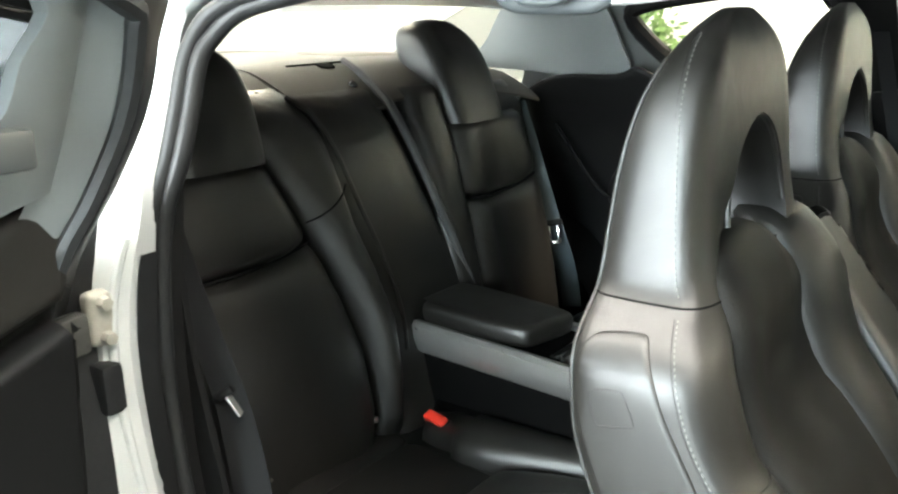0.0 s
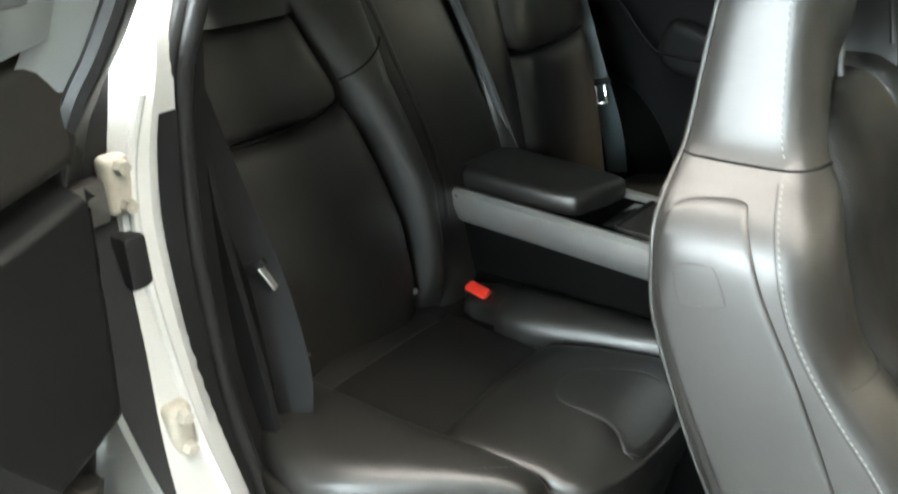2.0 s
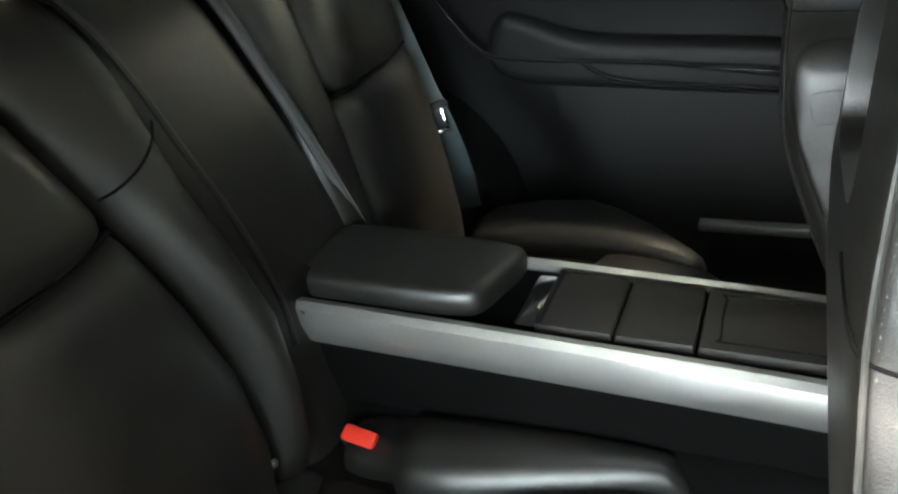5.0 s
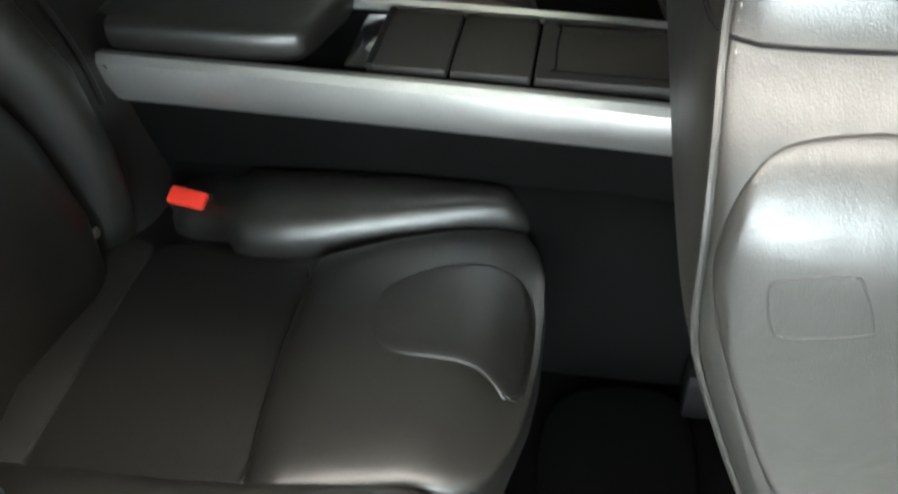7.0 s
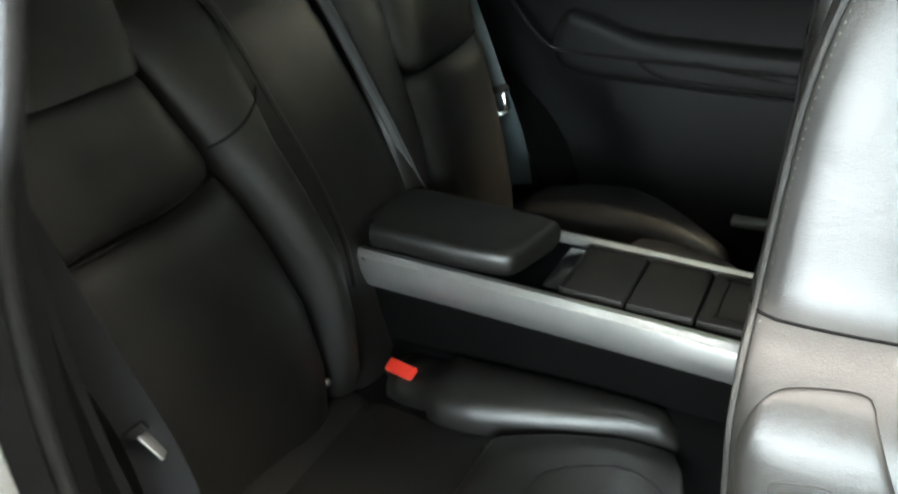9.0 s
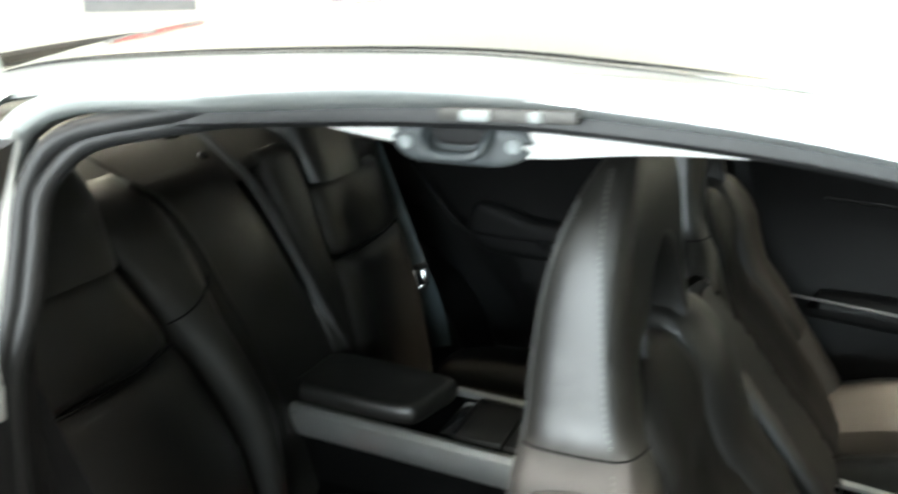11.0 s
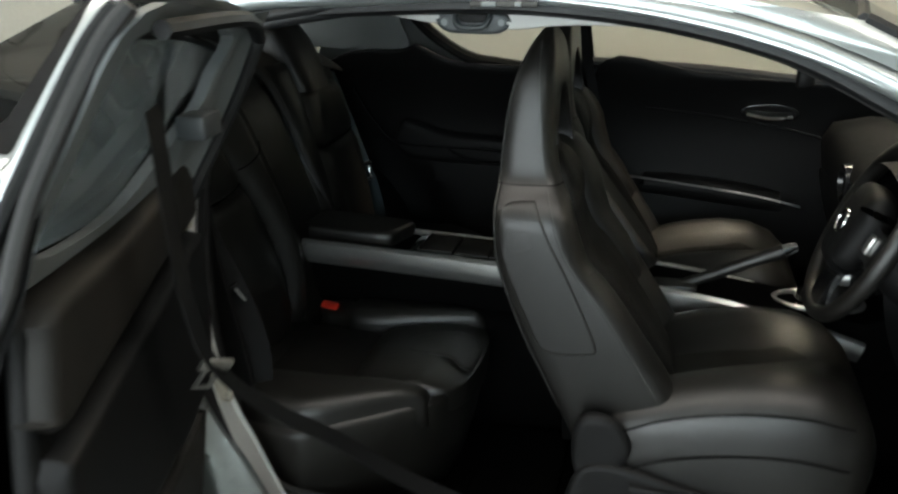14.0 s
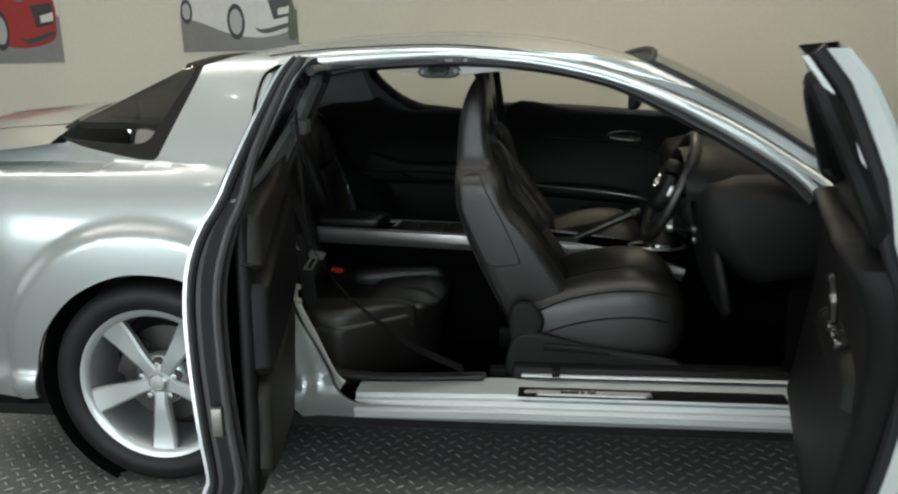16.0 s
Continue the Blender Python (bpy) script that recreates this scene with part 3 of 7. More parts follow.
# near roof rail: bright outer rail, drip channel, recessed jamb and rubber seal along the opening
RAIL = curve([(0.30, -0.600, 1.286), (0.42, -0.606, 1.304), (0.60, -0.606, 1.314), (0.85, -0.606, 1.317), (1.0, -0.604, 1.308), (1.20, -0.604, 1.282), (1.40, -0.610, 1.233), (1.58, -0.622, 1.164), (1.76, -0.640, 1.077), (1.92, -0.664, 0.977), (2.02, -0.684, 0.907)], 5)
part("roof_rail", sweep(RAIL, [(-0.050, 0.012), (-0.030, 0.0175), (-0.019, 0.0158), (-0.010, 0.0110), (-0.002, 0.0030), (0.003, -0.006), (0.003, -0.013), (-0.008, -0.016), (-0.045, -0.010)]), PAINT, car, angle=60)
part("drip_channel", sweep(RAIL, [(-0.050, 0.0145), (-0.044, 0.0175), (-0.038, 0.0195), (-0.040, 0.012)]), RUBBER, car)
part("drip_line", sweep(RAIL, [(-0.022, 0.0170), (-0.019, 0.0172), (-0.019, 0.0155), (-0.022, 0.0155)]), RUBBER, car)
JAMB = curve([(0.372, -0.640, 1.211), (0.40, -0.618, 1.254), (0.48, -0.612, 1.278), (0.65, -0.610, 1.284), (0.85, -0.610, 1.294), (1.0, -0.608, 1.290), (1.20, -0.608, 1.267), (1.40, -0.614, 1.219), (1.57, -0.626, 1.146), (1.75, -0.644, 1.048), (1.90, -0.666, 0.952), (1.99, -0.690, 0.870)], 5)
part("roof_jamb", sweep(JAMB, [(-0.003, 0.022), (0.001, 0.009), (-0.009, -0.004), (-0.030, -0.007), (-0.050, 0.010)]), PAINT, car, angle=60)
SEAL_TOP = curve([(0.392, -0.625, 1.204), (0.43, -0.600, 1.245), (0.52, -0.590, 1.261), (0.68, -0.588, 1.272), (0.86, -0.588, 1.279), (1.0, -0.586, 1.276), (1.20, -0.586, 1.254), (1.40, -0.594, 1.205), (1.56, -0.606, 1.128), (1.73, -0.624, 1.034), (1.88, -0.648, 0.938), (1.955, -0.672, 0.864)], 5)
SEAL_RUN = [p for p in SEAL_TOP if p[0] > 0.50]
part("door_seal", sweep(SEAL_RUN, [(0.006, 0.022), (0.012, 0.010), (0.012, -0.001), (0.003, -0.007), (-0.014, -0.009), (-0.032, -0.006), (-0.032, 0.010)], scale=lambda k: 0.75 + 0.25 * min(1.0, k / 0.1)), RUBBER, car)
part("seal_lip", sweep(SEAL_RUN, [(-0.028, -0.004), (-0.024, -0.010), (-0.034, -0.013), (-0.042, -0.006)], scale=lambda k: 0.5 + 0.5 * min(1.0, k / 0.22)), TRIM_DARK, car)

part("striker_plate", box(0.885, 1.000, -0.613, -0.607, 1.282, 1.293, 0.002), BRAKE, car, "dull steel door striker plate")
for x0, x1 in ((0.905, 0.930), (0.962, 0.973)):
    part("striker", box(x0, x1, -0.617, -0.610, 1.283, 1.292, 0.002), TRIM_GREY, car, "grey steel door striker")

# rear jamb of the opening: painted return, hinge face, rubber seal
SEAL_BACK = np.array(curve([(0.402, 1.264), (0.392, 1.236), (0.388, 1.205), (0.398, 1.12), (0.400, 1.03), (0.388, 0.889), (0.382, 0.774), (0.391, 0.606), (0.427, 0.478), (0.479, 0.355), (0.54, 0.312)], 6))
SEAL_Y = [(0.30, -0.700), (0.85, -0.700), (1.0, -0.690), (1.1, -0.662), (1.205, -0.622), (1.264, -0.602)]
zs = [float(z) for z in SEAL_BACK[:, 1]]
ji = [(float(x), lerp(z, SEAL_Y), float(z)) for x, z in SEAL_BACK]
shx = [float(np.interp(-z, [-q for _, q in SHUT[2:]], [p for p, _ in SHUT[2:]])) for z in zs]
JO_Y = [(0.30, -0.845), (0.47, -0.842), (0.62, -0.815), (0.70, -0.800), (0.90, -0.775), (1.0, -0.755), (1.10, -0.70), (1.205, -0.645), (1.264, -0.614)]
js = [(x + 0.001, -side_y(x, z) + 0.008, z) for x, z in zip(shx, zs)]
jo = [(x + 0.004, max(lerp(z, JO_Y), -side_y(x, z) + 0.010), z) for x, z in zip(shx, zs)]
jm = [(0.75 * x + 0.25 * i[0] + 0.012, min(-side_y(x, z) + 0.035, -0.64) * 0.5 + i[1] * 0.5 - 0.022, z) for x, z, i in zip(shx, zs, ji)]
jr = [(0.45 * x + 0.55 * i[0] + 0.020, 0.3 * -side_y(x, z) + 0.7 * i[1] - 0.004, z) for x, z, i in zip(shx, zs, ji)]


def ribbon(*lines):
    bm = bmesh.new()
    vs = [[bm.verts.new(p) for p in line] for line in lines]
    for a, b in zip(vs, vs[1:]):
        for i in range(len(a) - 1):
            bm.faces.new((a[i], a[i + 1], b[i + 1], b[i]))
    return bm


part("jamb_ridge", tube([tuple(0.55 * np.array(p) + 0.45 * np.array(q) + (0.002, -0.003, 0)) for p, q, z in zip(jm, jr, zs) if z < 1.0], 0.006, 8), PAINT_IN, car)
part("quarter_edge_seal", ribbon(*[[p for p in line if p[2] < 1.19] for line in (js, jo)]), RUBBER, car, angle=60)
part("rear_jamb", ribbon(jo, jm, jr, ji), PAINT_IN, car, "painted silver door jamb", angle=25)
low = [i for i, z in enumerate(zs) if z < 0.985]
part("seal_flange", ribbon([tuple(0.62 * np.array(jr[i]) + 0.38 * np.array(ji[i]) + (0.004 * min(1, (0.985 - zs[i]) / 0.03), -0.006 * min(1, (0.985 - zs[i]) / 0.03), 0)) for i in low], [tuple(np.array(ji[i]) + (0.006, -0.002, 0)) for i in low]), RUBBER, car, "black rubber seal flange", angle=60)
seal = ji + curve([(0.62, -0.70, 0.306), (0.80, -0.698, 0.312), (1.10, -0.690, 0.316)], 4)


def drawn_in(line, dx, dy):
    """Sets the seal back towards the jamb below the pillar's top corner."""
    return [(x + dx - 0.017 - 0.012 * min(1, max(0, (z - 1.0) / 0.1)), y + dy - 0.015 - 0.010 * min(1, max(0, (z - 1.0) / 0.1)), z) for x, y, z in line]


# twin-lipped seal, round the upper rear corner and down the jamb
CORNER = [(0.66, -0.584, 1.280), (0.58, -0.592, 1.269), (0.50, -0.600, 1.256), (0.462, -0.604, 1.244), (0.437, -0.613, 1.225), (0.421, -0.629, 1.190), (0.416, -0.646, 1.13), (0.411, -0.664, 1.07)]
for run, dx, dy, dz, off in (("outer", -0.009, -0.003, 0.006, (0.006, 0.012)), ("inner", 0.009, 0.004, -0.006, (0.012, 0.030))):
    lead = [(x + dx * min(1, (1.27 - z) / 0.04), y + dy, z + dz * min(1, max(0, (z - 1.19) / 0.04))) for x, y, z in CORNER]
    rest = [p for p in drawn_in(seal, *off) if p[2] < 0.99 or p[0] > 0.5]
    part("rear_door_seal", tube(curve(lead + rest[::6], 6), 0.0112, 10), RUBBER, car, "black rubber door seal")
part("jamb_trim", ribbon(drawn_in(ji, 0.012, 0.035), drawn_in(ji, 0.012, 0.060), drawn_in(ji, -0.06, 0.10)), PLASTIC, car, angle=60)
for hz in (0.895, 0.610):
    inset_y = 0.0 if hz > 0.7 else -0.016
    hx = float(np.interp(-hz, [-z for z in zs], [p[0] for p in jm])) + 0.004
    hinge = part("hinge", box(hx - 0.016, hx + 0.010, -0.793 + inset_y, -0.760 + inset_y, hz - 0.034, hz + 0.034, 0.009, 3), HINGE, car, "pale painted steel door hinge")
    for dz in (-0.022, 0.022):
        part("bolt", moved(lathe([(0.001, 0.012), (0.008, 0.012), (0.009, 0.004), (0.009, 0)], 6), pose(hx + 0.010, -0.776 + inset_y, hz + dz, 0, 0, -90)), HINGE, hinge)
part("check_strap", box(0.383, 0.416, -0.796, -0.768, 0.778, 0.842, 0.006), RUBBER, car, "black rubber door check boot")

# sill: painted steps, dark tread plate and bright scuff plate
part("sill_top", sweep([(0.62, -0.70, 0.29), (1.05, -0.70, 0.298), (1.5, -0.70, 0.298), (2.05, -0.70, 0.298)],
     [(0.118, -0.045), (0.112, -0.036), (0.096, -0.034), (0.094, -0.018), (0.080, -0.016), (0.078, -0.002), (0.052, 0.002), (-0.03, 0.006), (-0.05, -0.05), (0.05, -0.09), (0.11, -0.07)]), PAINT_IN, car, angle=30)
part("tread_strip", box(1.125, 1.905, -0.803, -0.737, 0.300, 0.3055, 0.002), PLASTIC, car, "black ribbed sill tread strip")
scuff = part("scuff_plate", pillow(curve([(1.152, -0.796), (1.33, -0.7985), (1.512, -0.796), (1.516, -0.780), (1.512, -0.764), (1.33, -0.7615), (1.152, -0.764), (1.148, -0.780)], 4, True), lambda x, y, w: (x, y, 0.3055 + w), 0.004, 0.0, 0.004, step=0.02), SCUFF, car, "brushed aluminium scuff plate with model lettering")
part("inner_sill_strip", box(1.13, 2.0, -0.690, -0.672, 0.316, 0.324, 0.003), PAINT_IN, car)
part("sill_carpet_edge", box(1.10, 2.0, -0.672, -0.60, 0.20, 0.345, 0.015), PLASTIC, car)
part("belt_anchor", box(1.225, 1.25, -0.70, -0.66, 0.322, 0.345, 0.004), PLASTIC, car)
for lx, lw in ((1.268, 0.016), (1.296, 0.016), (1.322, 0.008), (1.348, 0.016)):
    part("badge_bar", box(lx - lw, lx + lw - 0.006, -0.789, -0.771, 0.3094, 0.3102, 0.0003), TRIM_DARK, scuff, "dark plain badge bar")

# underbody, floor pan and bulkheads
part("underbody", box(-0.75, 3.1, -0.70, 0.70, 0.135, 0.175), PLASTIC, car, smooth=False)
part("wheel_housing", moved(lathe([(0.375, -0.86), (0.372, -0.80), (0.370, -0.60), (0.001, -0.59)], 40), pose(0, 0, 0.335)), PLASTIC, car)
part("wheel_housing", moved(lathe([(0.375, 0.86), (0.370, 0.60), (0.001, 0.59)], 40), pose(0, 0, 0.335)), PLASTIC, car)

# tail: boot lid, rear screen, rear face, quarter glass
def deck_z(x, y):
    return 1.128 - 0.10 * (x + 0.42) ** 2 + (0.012 if x > -0.45 else 0) - 0.13 * abs(y) ** 2.4


EDGE = [(-0.866, 0.84), (-0.85, 0.90), (-0.82, 0.98), (-0.76, 1.003), (-0.70, 1.020), (-0.58, 1.045), (-0.45, 1.052), (-0.325, 1.066)]
secs = []
for x in list(np.linspace(-0.866, -0.70, 9)) + list(np.linspace(-0.67, -0.325, 12)):
    ze, zc = lerp(x, EDGE), deck_z(x, 0) + (0.012 if x <= -0.45 else 0)
    ye = side_y(x, min(ze, 0.999)) - (0.035 if x > -0.6 else 0.02) * max(0, (ze - 0.999) / 0.06)
    secs.append([(x - 0.055 * (1 - abs(v) ** 2) * max(0, (x + 0.70) / 0.375), v * ye, ze + (zc - ze) * (1 - abs(v) ** 2.4)) for v in np.linspace(-1, 1, 41)])
part("boot_lid", ribbon(*secs), PAINT, car, angle=60)
for v in (6, 34):
    part("boot_shut_line", tube([tuple(np.array(sc[v]) + (0, 0, 0.0005)) for sc in secs[4:]], 0.0016, 6, (0, 0, 1)), RUBBER, car)
part("rear_fascia", sheet([(-0.80, 0.27), (0.80, 0.27), (0.80, 1.0), (0.5, 1.04), (-0.5, 1.04), (-0.80, 1.0)], lambda y, z, w: (-0.87 + 0.30 * max(0, abs(y) - 0.42) ** 2 + 0.04 * max(0, z - 0.8) + w, y * 0.86, z), 0.01, step=0.08), PAINT, car, angle=50)


def screen(a, b):
    """Rear screen: a runs from roof to deck, b across."""
    x = 0.075 - 0.435 * a - 0.05 * (1 - b * b) * (0.6 + 0.4 * a)
    y = b * (0.545 + 0.02 * a)
    z = 1.288 - 0.19 * a + 0.022 * (1 - b * b) * (1 - a) + 0.050 * (1 - b * b) * a
    return x, y, z


rs = part("rear_screen", sheet([(0, -1), (0, 1), (1, 1), (1, -1)], lambda a, b, w: tuple(np.array(screen(a, b)) + (0, 0, w)), 0.004, step=0.1), GLASS_CLEAR, car, "clear rear window glass")
rs.visible_shadow = False
part("screen_seal", tube([screen(1, b) for b in np.linspace(-1, 1, 24)] , 0.008, 6, (0, 0, 1)), RUBBER, car)
part("screen_seal", tube([screen(0.01, b) for b in np.linspace(-1, 1, 24)], 0.010, 6, (0, 0, 1)), RUBBER, car)
QG = [(x, -side_y(x, z) + 0.004, z) for x, z in QGLASS_LOW + QGLASS_FRONT[1:]]
QT = [(*screen(a, -1),) for a in np.linspace(1, 0, len(QG))]
part("quarter_glass", ribbon(QG, [tuple((np.array(p) + np.array(q)) / 2 - (0, 0.008, 0)) for p, q in zip(QG, QT)], QT), GLASS_DARK, car, "dark rear quarter glass with black border")
part("quarter_glass_border", ribbon([tuple(np.array(p) + (0.001, -0.003, 0.001)) for p in QG], [tuple(np.array(p) * 0.72 + np.array(q) * 0.28 + (0, -0.010, 0)) for p, q in zip(QG, QT)]), PLASTIC, car)
part("far_quarter_glass", ribbon([(x, -y, z) for x, y, z in QG], [(x, -y, z) for x, y, z in QT]), GLASS_DARK, car)

# windscreen, scuttle, bonnet and front wing
def wind(a, b):
    x = 1.505 + 0.62 * a + 0.10 * (1 - b * b) * (0.55 + 0.6 * a)
    y = b * (0.575 + 0.085 * a)
    z = 1.262 - 0.345 * a - 0.03 * a * a + 0.05 * a * (1 - a) + 0.028 * (1 - b * b) * (1 - 0.5 * a)
    return x, y, z


ws = part("windscreen", sheet([(0, -1), (0, 1), (1, 1), (1, -1)], lambda a, b, w: tuple(np.array(wind(a, b)) + (0, 0, w)), 0.004, step=0.1), GLASS_CLEAR, car, "clear laminated windscreen")
ws.visible_shadow = False
for b in (-1, 1):
    part("windscreen_seal", tube([np.array(wind(a, b)) + (0.004, 0, 0.004) for a in np.linspace(0, 1, 16)], 0.011, 6), RUBBER, car)
part("windscreen_seal", tube([np.array(wind(0.0, b)) + (0, 0, 0.004) for b in np.linspace(-1, 1, 16)], 0.010, 6, (0, 0, 1)), RUBBER, car)
PILLAR = [np.array(wind(a, -1)) for a in np.linspace(0, 1.02, 16)]
PILL2 = [np.array(p) + (0, -0.008, 0.012) for p in RAIL[-29:]][:]
def far_y(p):
    return (p[0], -p[1], p[2])


pick = [PILL2[int(round(i))] for i in np.linspace(0, len(PILL2) - 1, 16)]
part("a_pillar", ribbon([tuple(p + np.array((0.0, -0.006, 0.002))) for p in PILLAR], [tuple((p + q) / 2 + np.array((0.004, -0.004, 0.012))) for p, q in zip(PILLAR, pick)], [tuple(q + np.array((0.0, 0.02, 0.006))) for q in pick]), PAINT, car, angle=70)
part("far_a_pillar", ribbon([far_y(p) for p in PILLAR], [far_y(q + np.array((0.0, 0.02, 0.006))) for q in pick]), PAINT, car, angle=70)
part("a_pillar_trim", ribbon([tuple(p + np.array((-0.02, 0.03, -0.015))) for p in PILLAR], [tuple(q + np.array((-0.02, 0.05, -0.03))) for q in pick]), PLASTIC, car, angle=70)
part("far_a_pillar_trim", ribbon([far_y(p + np.array((-0.02, 0.03, -0.015))) for p in PILLAR], [far_y(q + np.array((-0.03, 0.07, -0.05))) for q in pick]), TRIM_GREY, car, angle=70)


def bonnet_z(x, y):
    bulge = 0.10 * math.exp(-((abs(y) - 0.66) / 0.13) ** 2) * math.exp(-((x - 2.68) / 0.42) ** 2)
    return 0.905 - 0.13 * max(0, x - 2.2) ** 1.4 - 0.10 * abs(y) ** 2.2 + bulge


ring = curve([(2.12, -0.70), (2.10, -0.74), (2.5, -0.80), (2.9, -0.79), (3.3, -0.62), (3.45, 0), (3.3, 0.62), (2.9, 0.79), (2.5, 0.80), (2.10, 0.74), (2.16, 0.5), (2.26, 0), (2.16, -0.5)], 4, True)
part("bonnet", sheet(ring, lambda x, y, w: (x, y, bonnet_z(x, y) + w), 0.01, step=0.07), PAINT, car, angle=50)
WING = curve([(2.03, 0.86), (2.04, 0.60), (2.06, 0.40), (2.10, 0.21), (2.25, 0.205)], 4) + curve([(2.33, 0.26), (2.40, 0.48), (2.55, 0.64), (2.70, 0.68), (2.85, 0.64), (3.00, 0.48), (3.07, 0.26)], 4) + [np.array(p) for p in ((3.20, 0.24), (3.42, 0.35), (3.42, 0.60), (3.25, 0.74), (3.0, 0.80), (2.7, 0.86), (2.4, 0.885), (2.2, 0.89))]
part("front_wing", sheet(WING, lambda x, z, w: (x, -side_y(1.2, z) + 0.25 * max(0, x - 2.9) ** 2 - 0.018 * math.exp(-((x - 2.7) / 0.45) ** 2) - w, z), 0.01, step=0.06), PAINT, car, angle=50)
part("scuttle", box(2.06, 2.26, -0.66, 0.66, 0.84, 0.885, 0.01), PLASTIC, car)


# wheels
def wheel(parent, m):
    w = part("wheel", moved(lathe([(0.222, 0.075), (0.232, 0.085), (0.246, 0.088), (0.2475, 0.080), (0.236, 0.070), (0.226, 0.055), (0.214, 0.02), (0.205, -0.08), (0.222, -0.10)], 72), m), ALLOY, parent, "five-spoke silver alloy wheel")
    part("tyre", moved(lathe([(0.236, 0.074), (0.250, 0.092), (0.275, 0.103), (0.300, 0.102), (0.318, 0.092), (0.328, 0.075), (0.330, 0.04), (0.330, -0.08), (0.318, -0.10), (0.27, -0.108), (0.232, -0.095)], 96), m), TYRE, w, "low-profile black tyre")
    for q in range(5):
        a = 2 * math.pi * q / 5 - math.pi / 2
        secs = []
        for r, hw, y, d in ((0.030, 0.022, 0.058, 0.040), (0.070, 0.023, 0.064, 0.030), (0.110, 0.028, 0.066, 0.026), (0.160, 0.035, 0.066, 0.024), (0.205, 0.041, 0.071, 0.024), (0.236, 0.047, 0.080, 0.022)):
            prof = [(-hw, y - d), (-hw, y - 0.006), (-hw + 0.008, y), (hw - 0.008, y), (hw, y - 0.006), (hw, y - d)]
            secs.append([Vector((r * math.cos(a) - s * math.sin(a), k, r * math.sin(a) + s * math.cos(a))) for s, k in prof])
        part("spoke", moved(rings(secs), m), ALLOY, w, angle=30)
        b = a + math.pi / 5
        place = m @ Matrix.Translation((0.058 * math.cos(b), 0, 0.058 * math.sin(b)))
        part("nut_seat", moved(lathe([(0.0005, 0.0505), (0.0145, 0.0505), (0.0165, 0.053), (0.019, 0.053), (0.020, 0.03)], 24), place), BRAKE, w, "dark recessed nut seat")
        part("nut", moved(lathe([(0.0005, 0.062), (0.008, 0.061), (0.0105, 0.056), (0.0105, 0.03)], 6), place), CHROME, w)
    part("hub", moved(lathe([(0.0005, 0.066), (0.030, 0.064), (0.038, 0.056), (0.076, 0.044), (0.086, 0.030), (0.086, 0.01)], 40), m), ALLOY, w)
    cap = part("cap", moved(lathe([(0.0005, 0.0715), (0.024, 0.070), (0.029, 0.065), (0.029, 0.055)], 32), m), CHROME, w, "round centre cap with a plain winged shape")
    part("brake_disc", moved(lathe([(0.05, -0.02), (0.160, -0.02), (0.160, -0.045), (0.05, -0.045)], 48), m), BRAKE, w, "grey steel brake disc")
    part("caliper", moved(join(box(0.085, 0.165, -0.06, -0.005, -0.075, 0.075, 0.012)), m @ pose(0, 0, 0, 0, -25, 0)), BRAKE, w)
    part("wheel_barrel_back", moved(lathe([(0.206, -0.09), (0.0005, -0.095)], 40), m), PLASTIC, w)
    return w


wheel(car, pose(0, -0.775, 0.328, 0, 0, 180) @ pose(0, 0, 0, 0, 0, 0))
for x, y, rz in ((2.70, -0.775, 180), (0.0, 0.775, 0), (2.70, 0.775, 0)):
    wheel(car, pose(x, y, 0.328, 0, 0, rz))

# ---- front seats ----
REAR_X = np.array(curve([(0.44, 1.075), (0.50, 1.055), (0.59, 1.016), (0.68, 0.975), (0.77, 0.942), (0.83, 0.924), (0.88, 0.920), (0.93, 0.918), (1.00, 0.920), (1.09, 0.927), (1.15, 0.940), (1.19, 0.955), (1.215, 0.968), (1.24, 0.985)], 4))
FRONT_X = np.array(curve([(0.44, 1.34), (0.50, 1.315), (0.59, 1.265), (0.68, 1.205), (0.74, 1.165), (0.785, 1.130), (0.815, 1.102), (0.85, 1.086), (0.88, 1.076), (0.93, 1.060), (0.965, 1.040), (1.00, 1.028), (1.05, 1.020), (1.10, 1.017), (1.15, 1.015), (1.20, 1.010), (1.24, 0.995)], 4))
STITCH_X = np.array(curve([(0.44, 1.300), (0.56, 1.245), (0.613, 1.215), (0.693, 1.166), (0.74, 1.136), (0.78, 1.104), (0.82, 1.076), (0.86, 1.055), (0.913, 1.038), (0.95, 1.024), (0.968, 1.018), (1.0, 1.008), (1.10, 0.997), (1.205, 0.990), (1.24, 0.986)], 4))
HALF_W = np.array(curve([(0.44, 0.19), (0.52, 0.214), (0.65, 0.230), (0.78, 0.238), (0.87, 0.241), (0.905, 0.238), (0.928, 0.226), (0.945, 0.208), (0.958, 0.192), (0.97, 0.182), (0.99, 0.175), (1.02, 0.169), (1.05, 0.163), (1.10, 0.154), (1.15, 0.141), (1.19, 0.117), (1.215, 0.085), (1.232, 0.045), (1.237, 0.02)], 4))


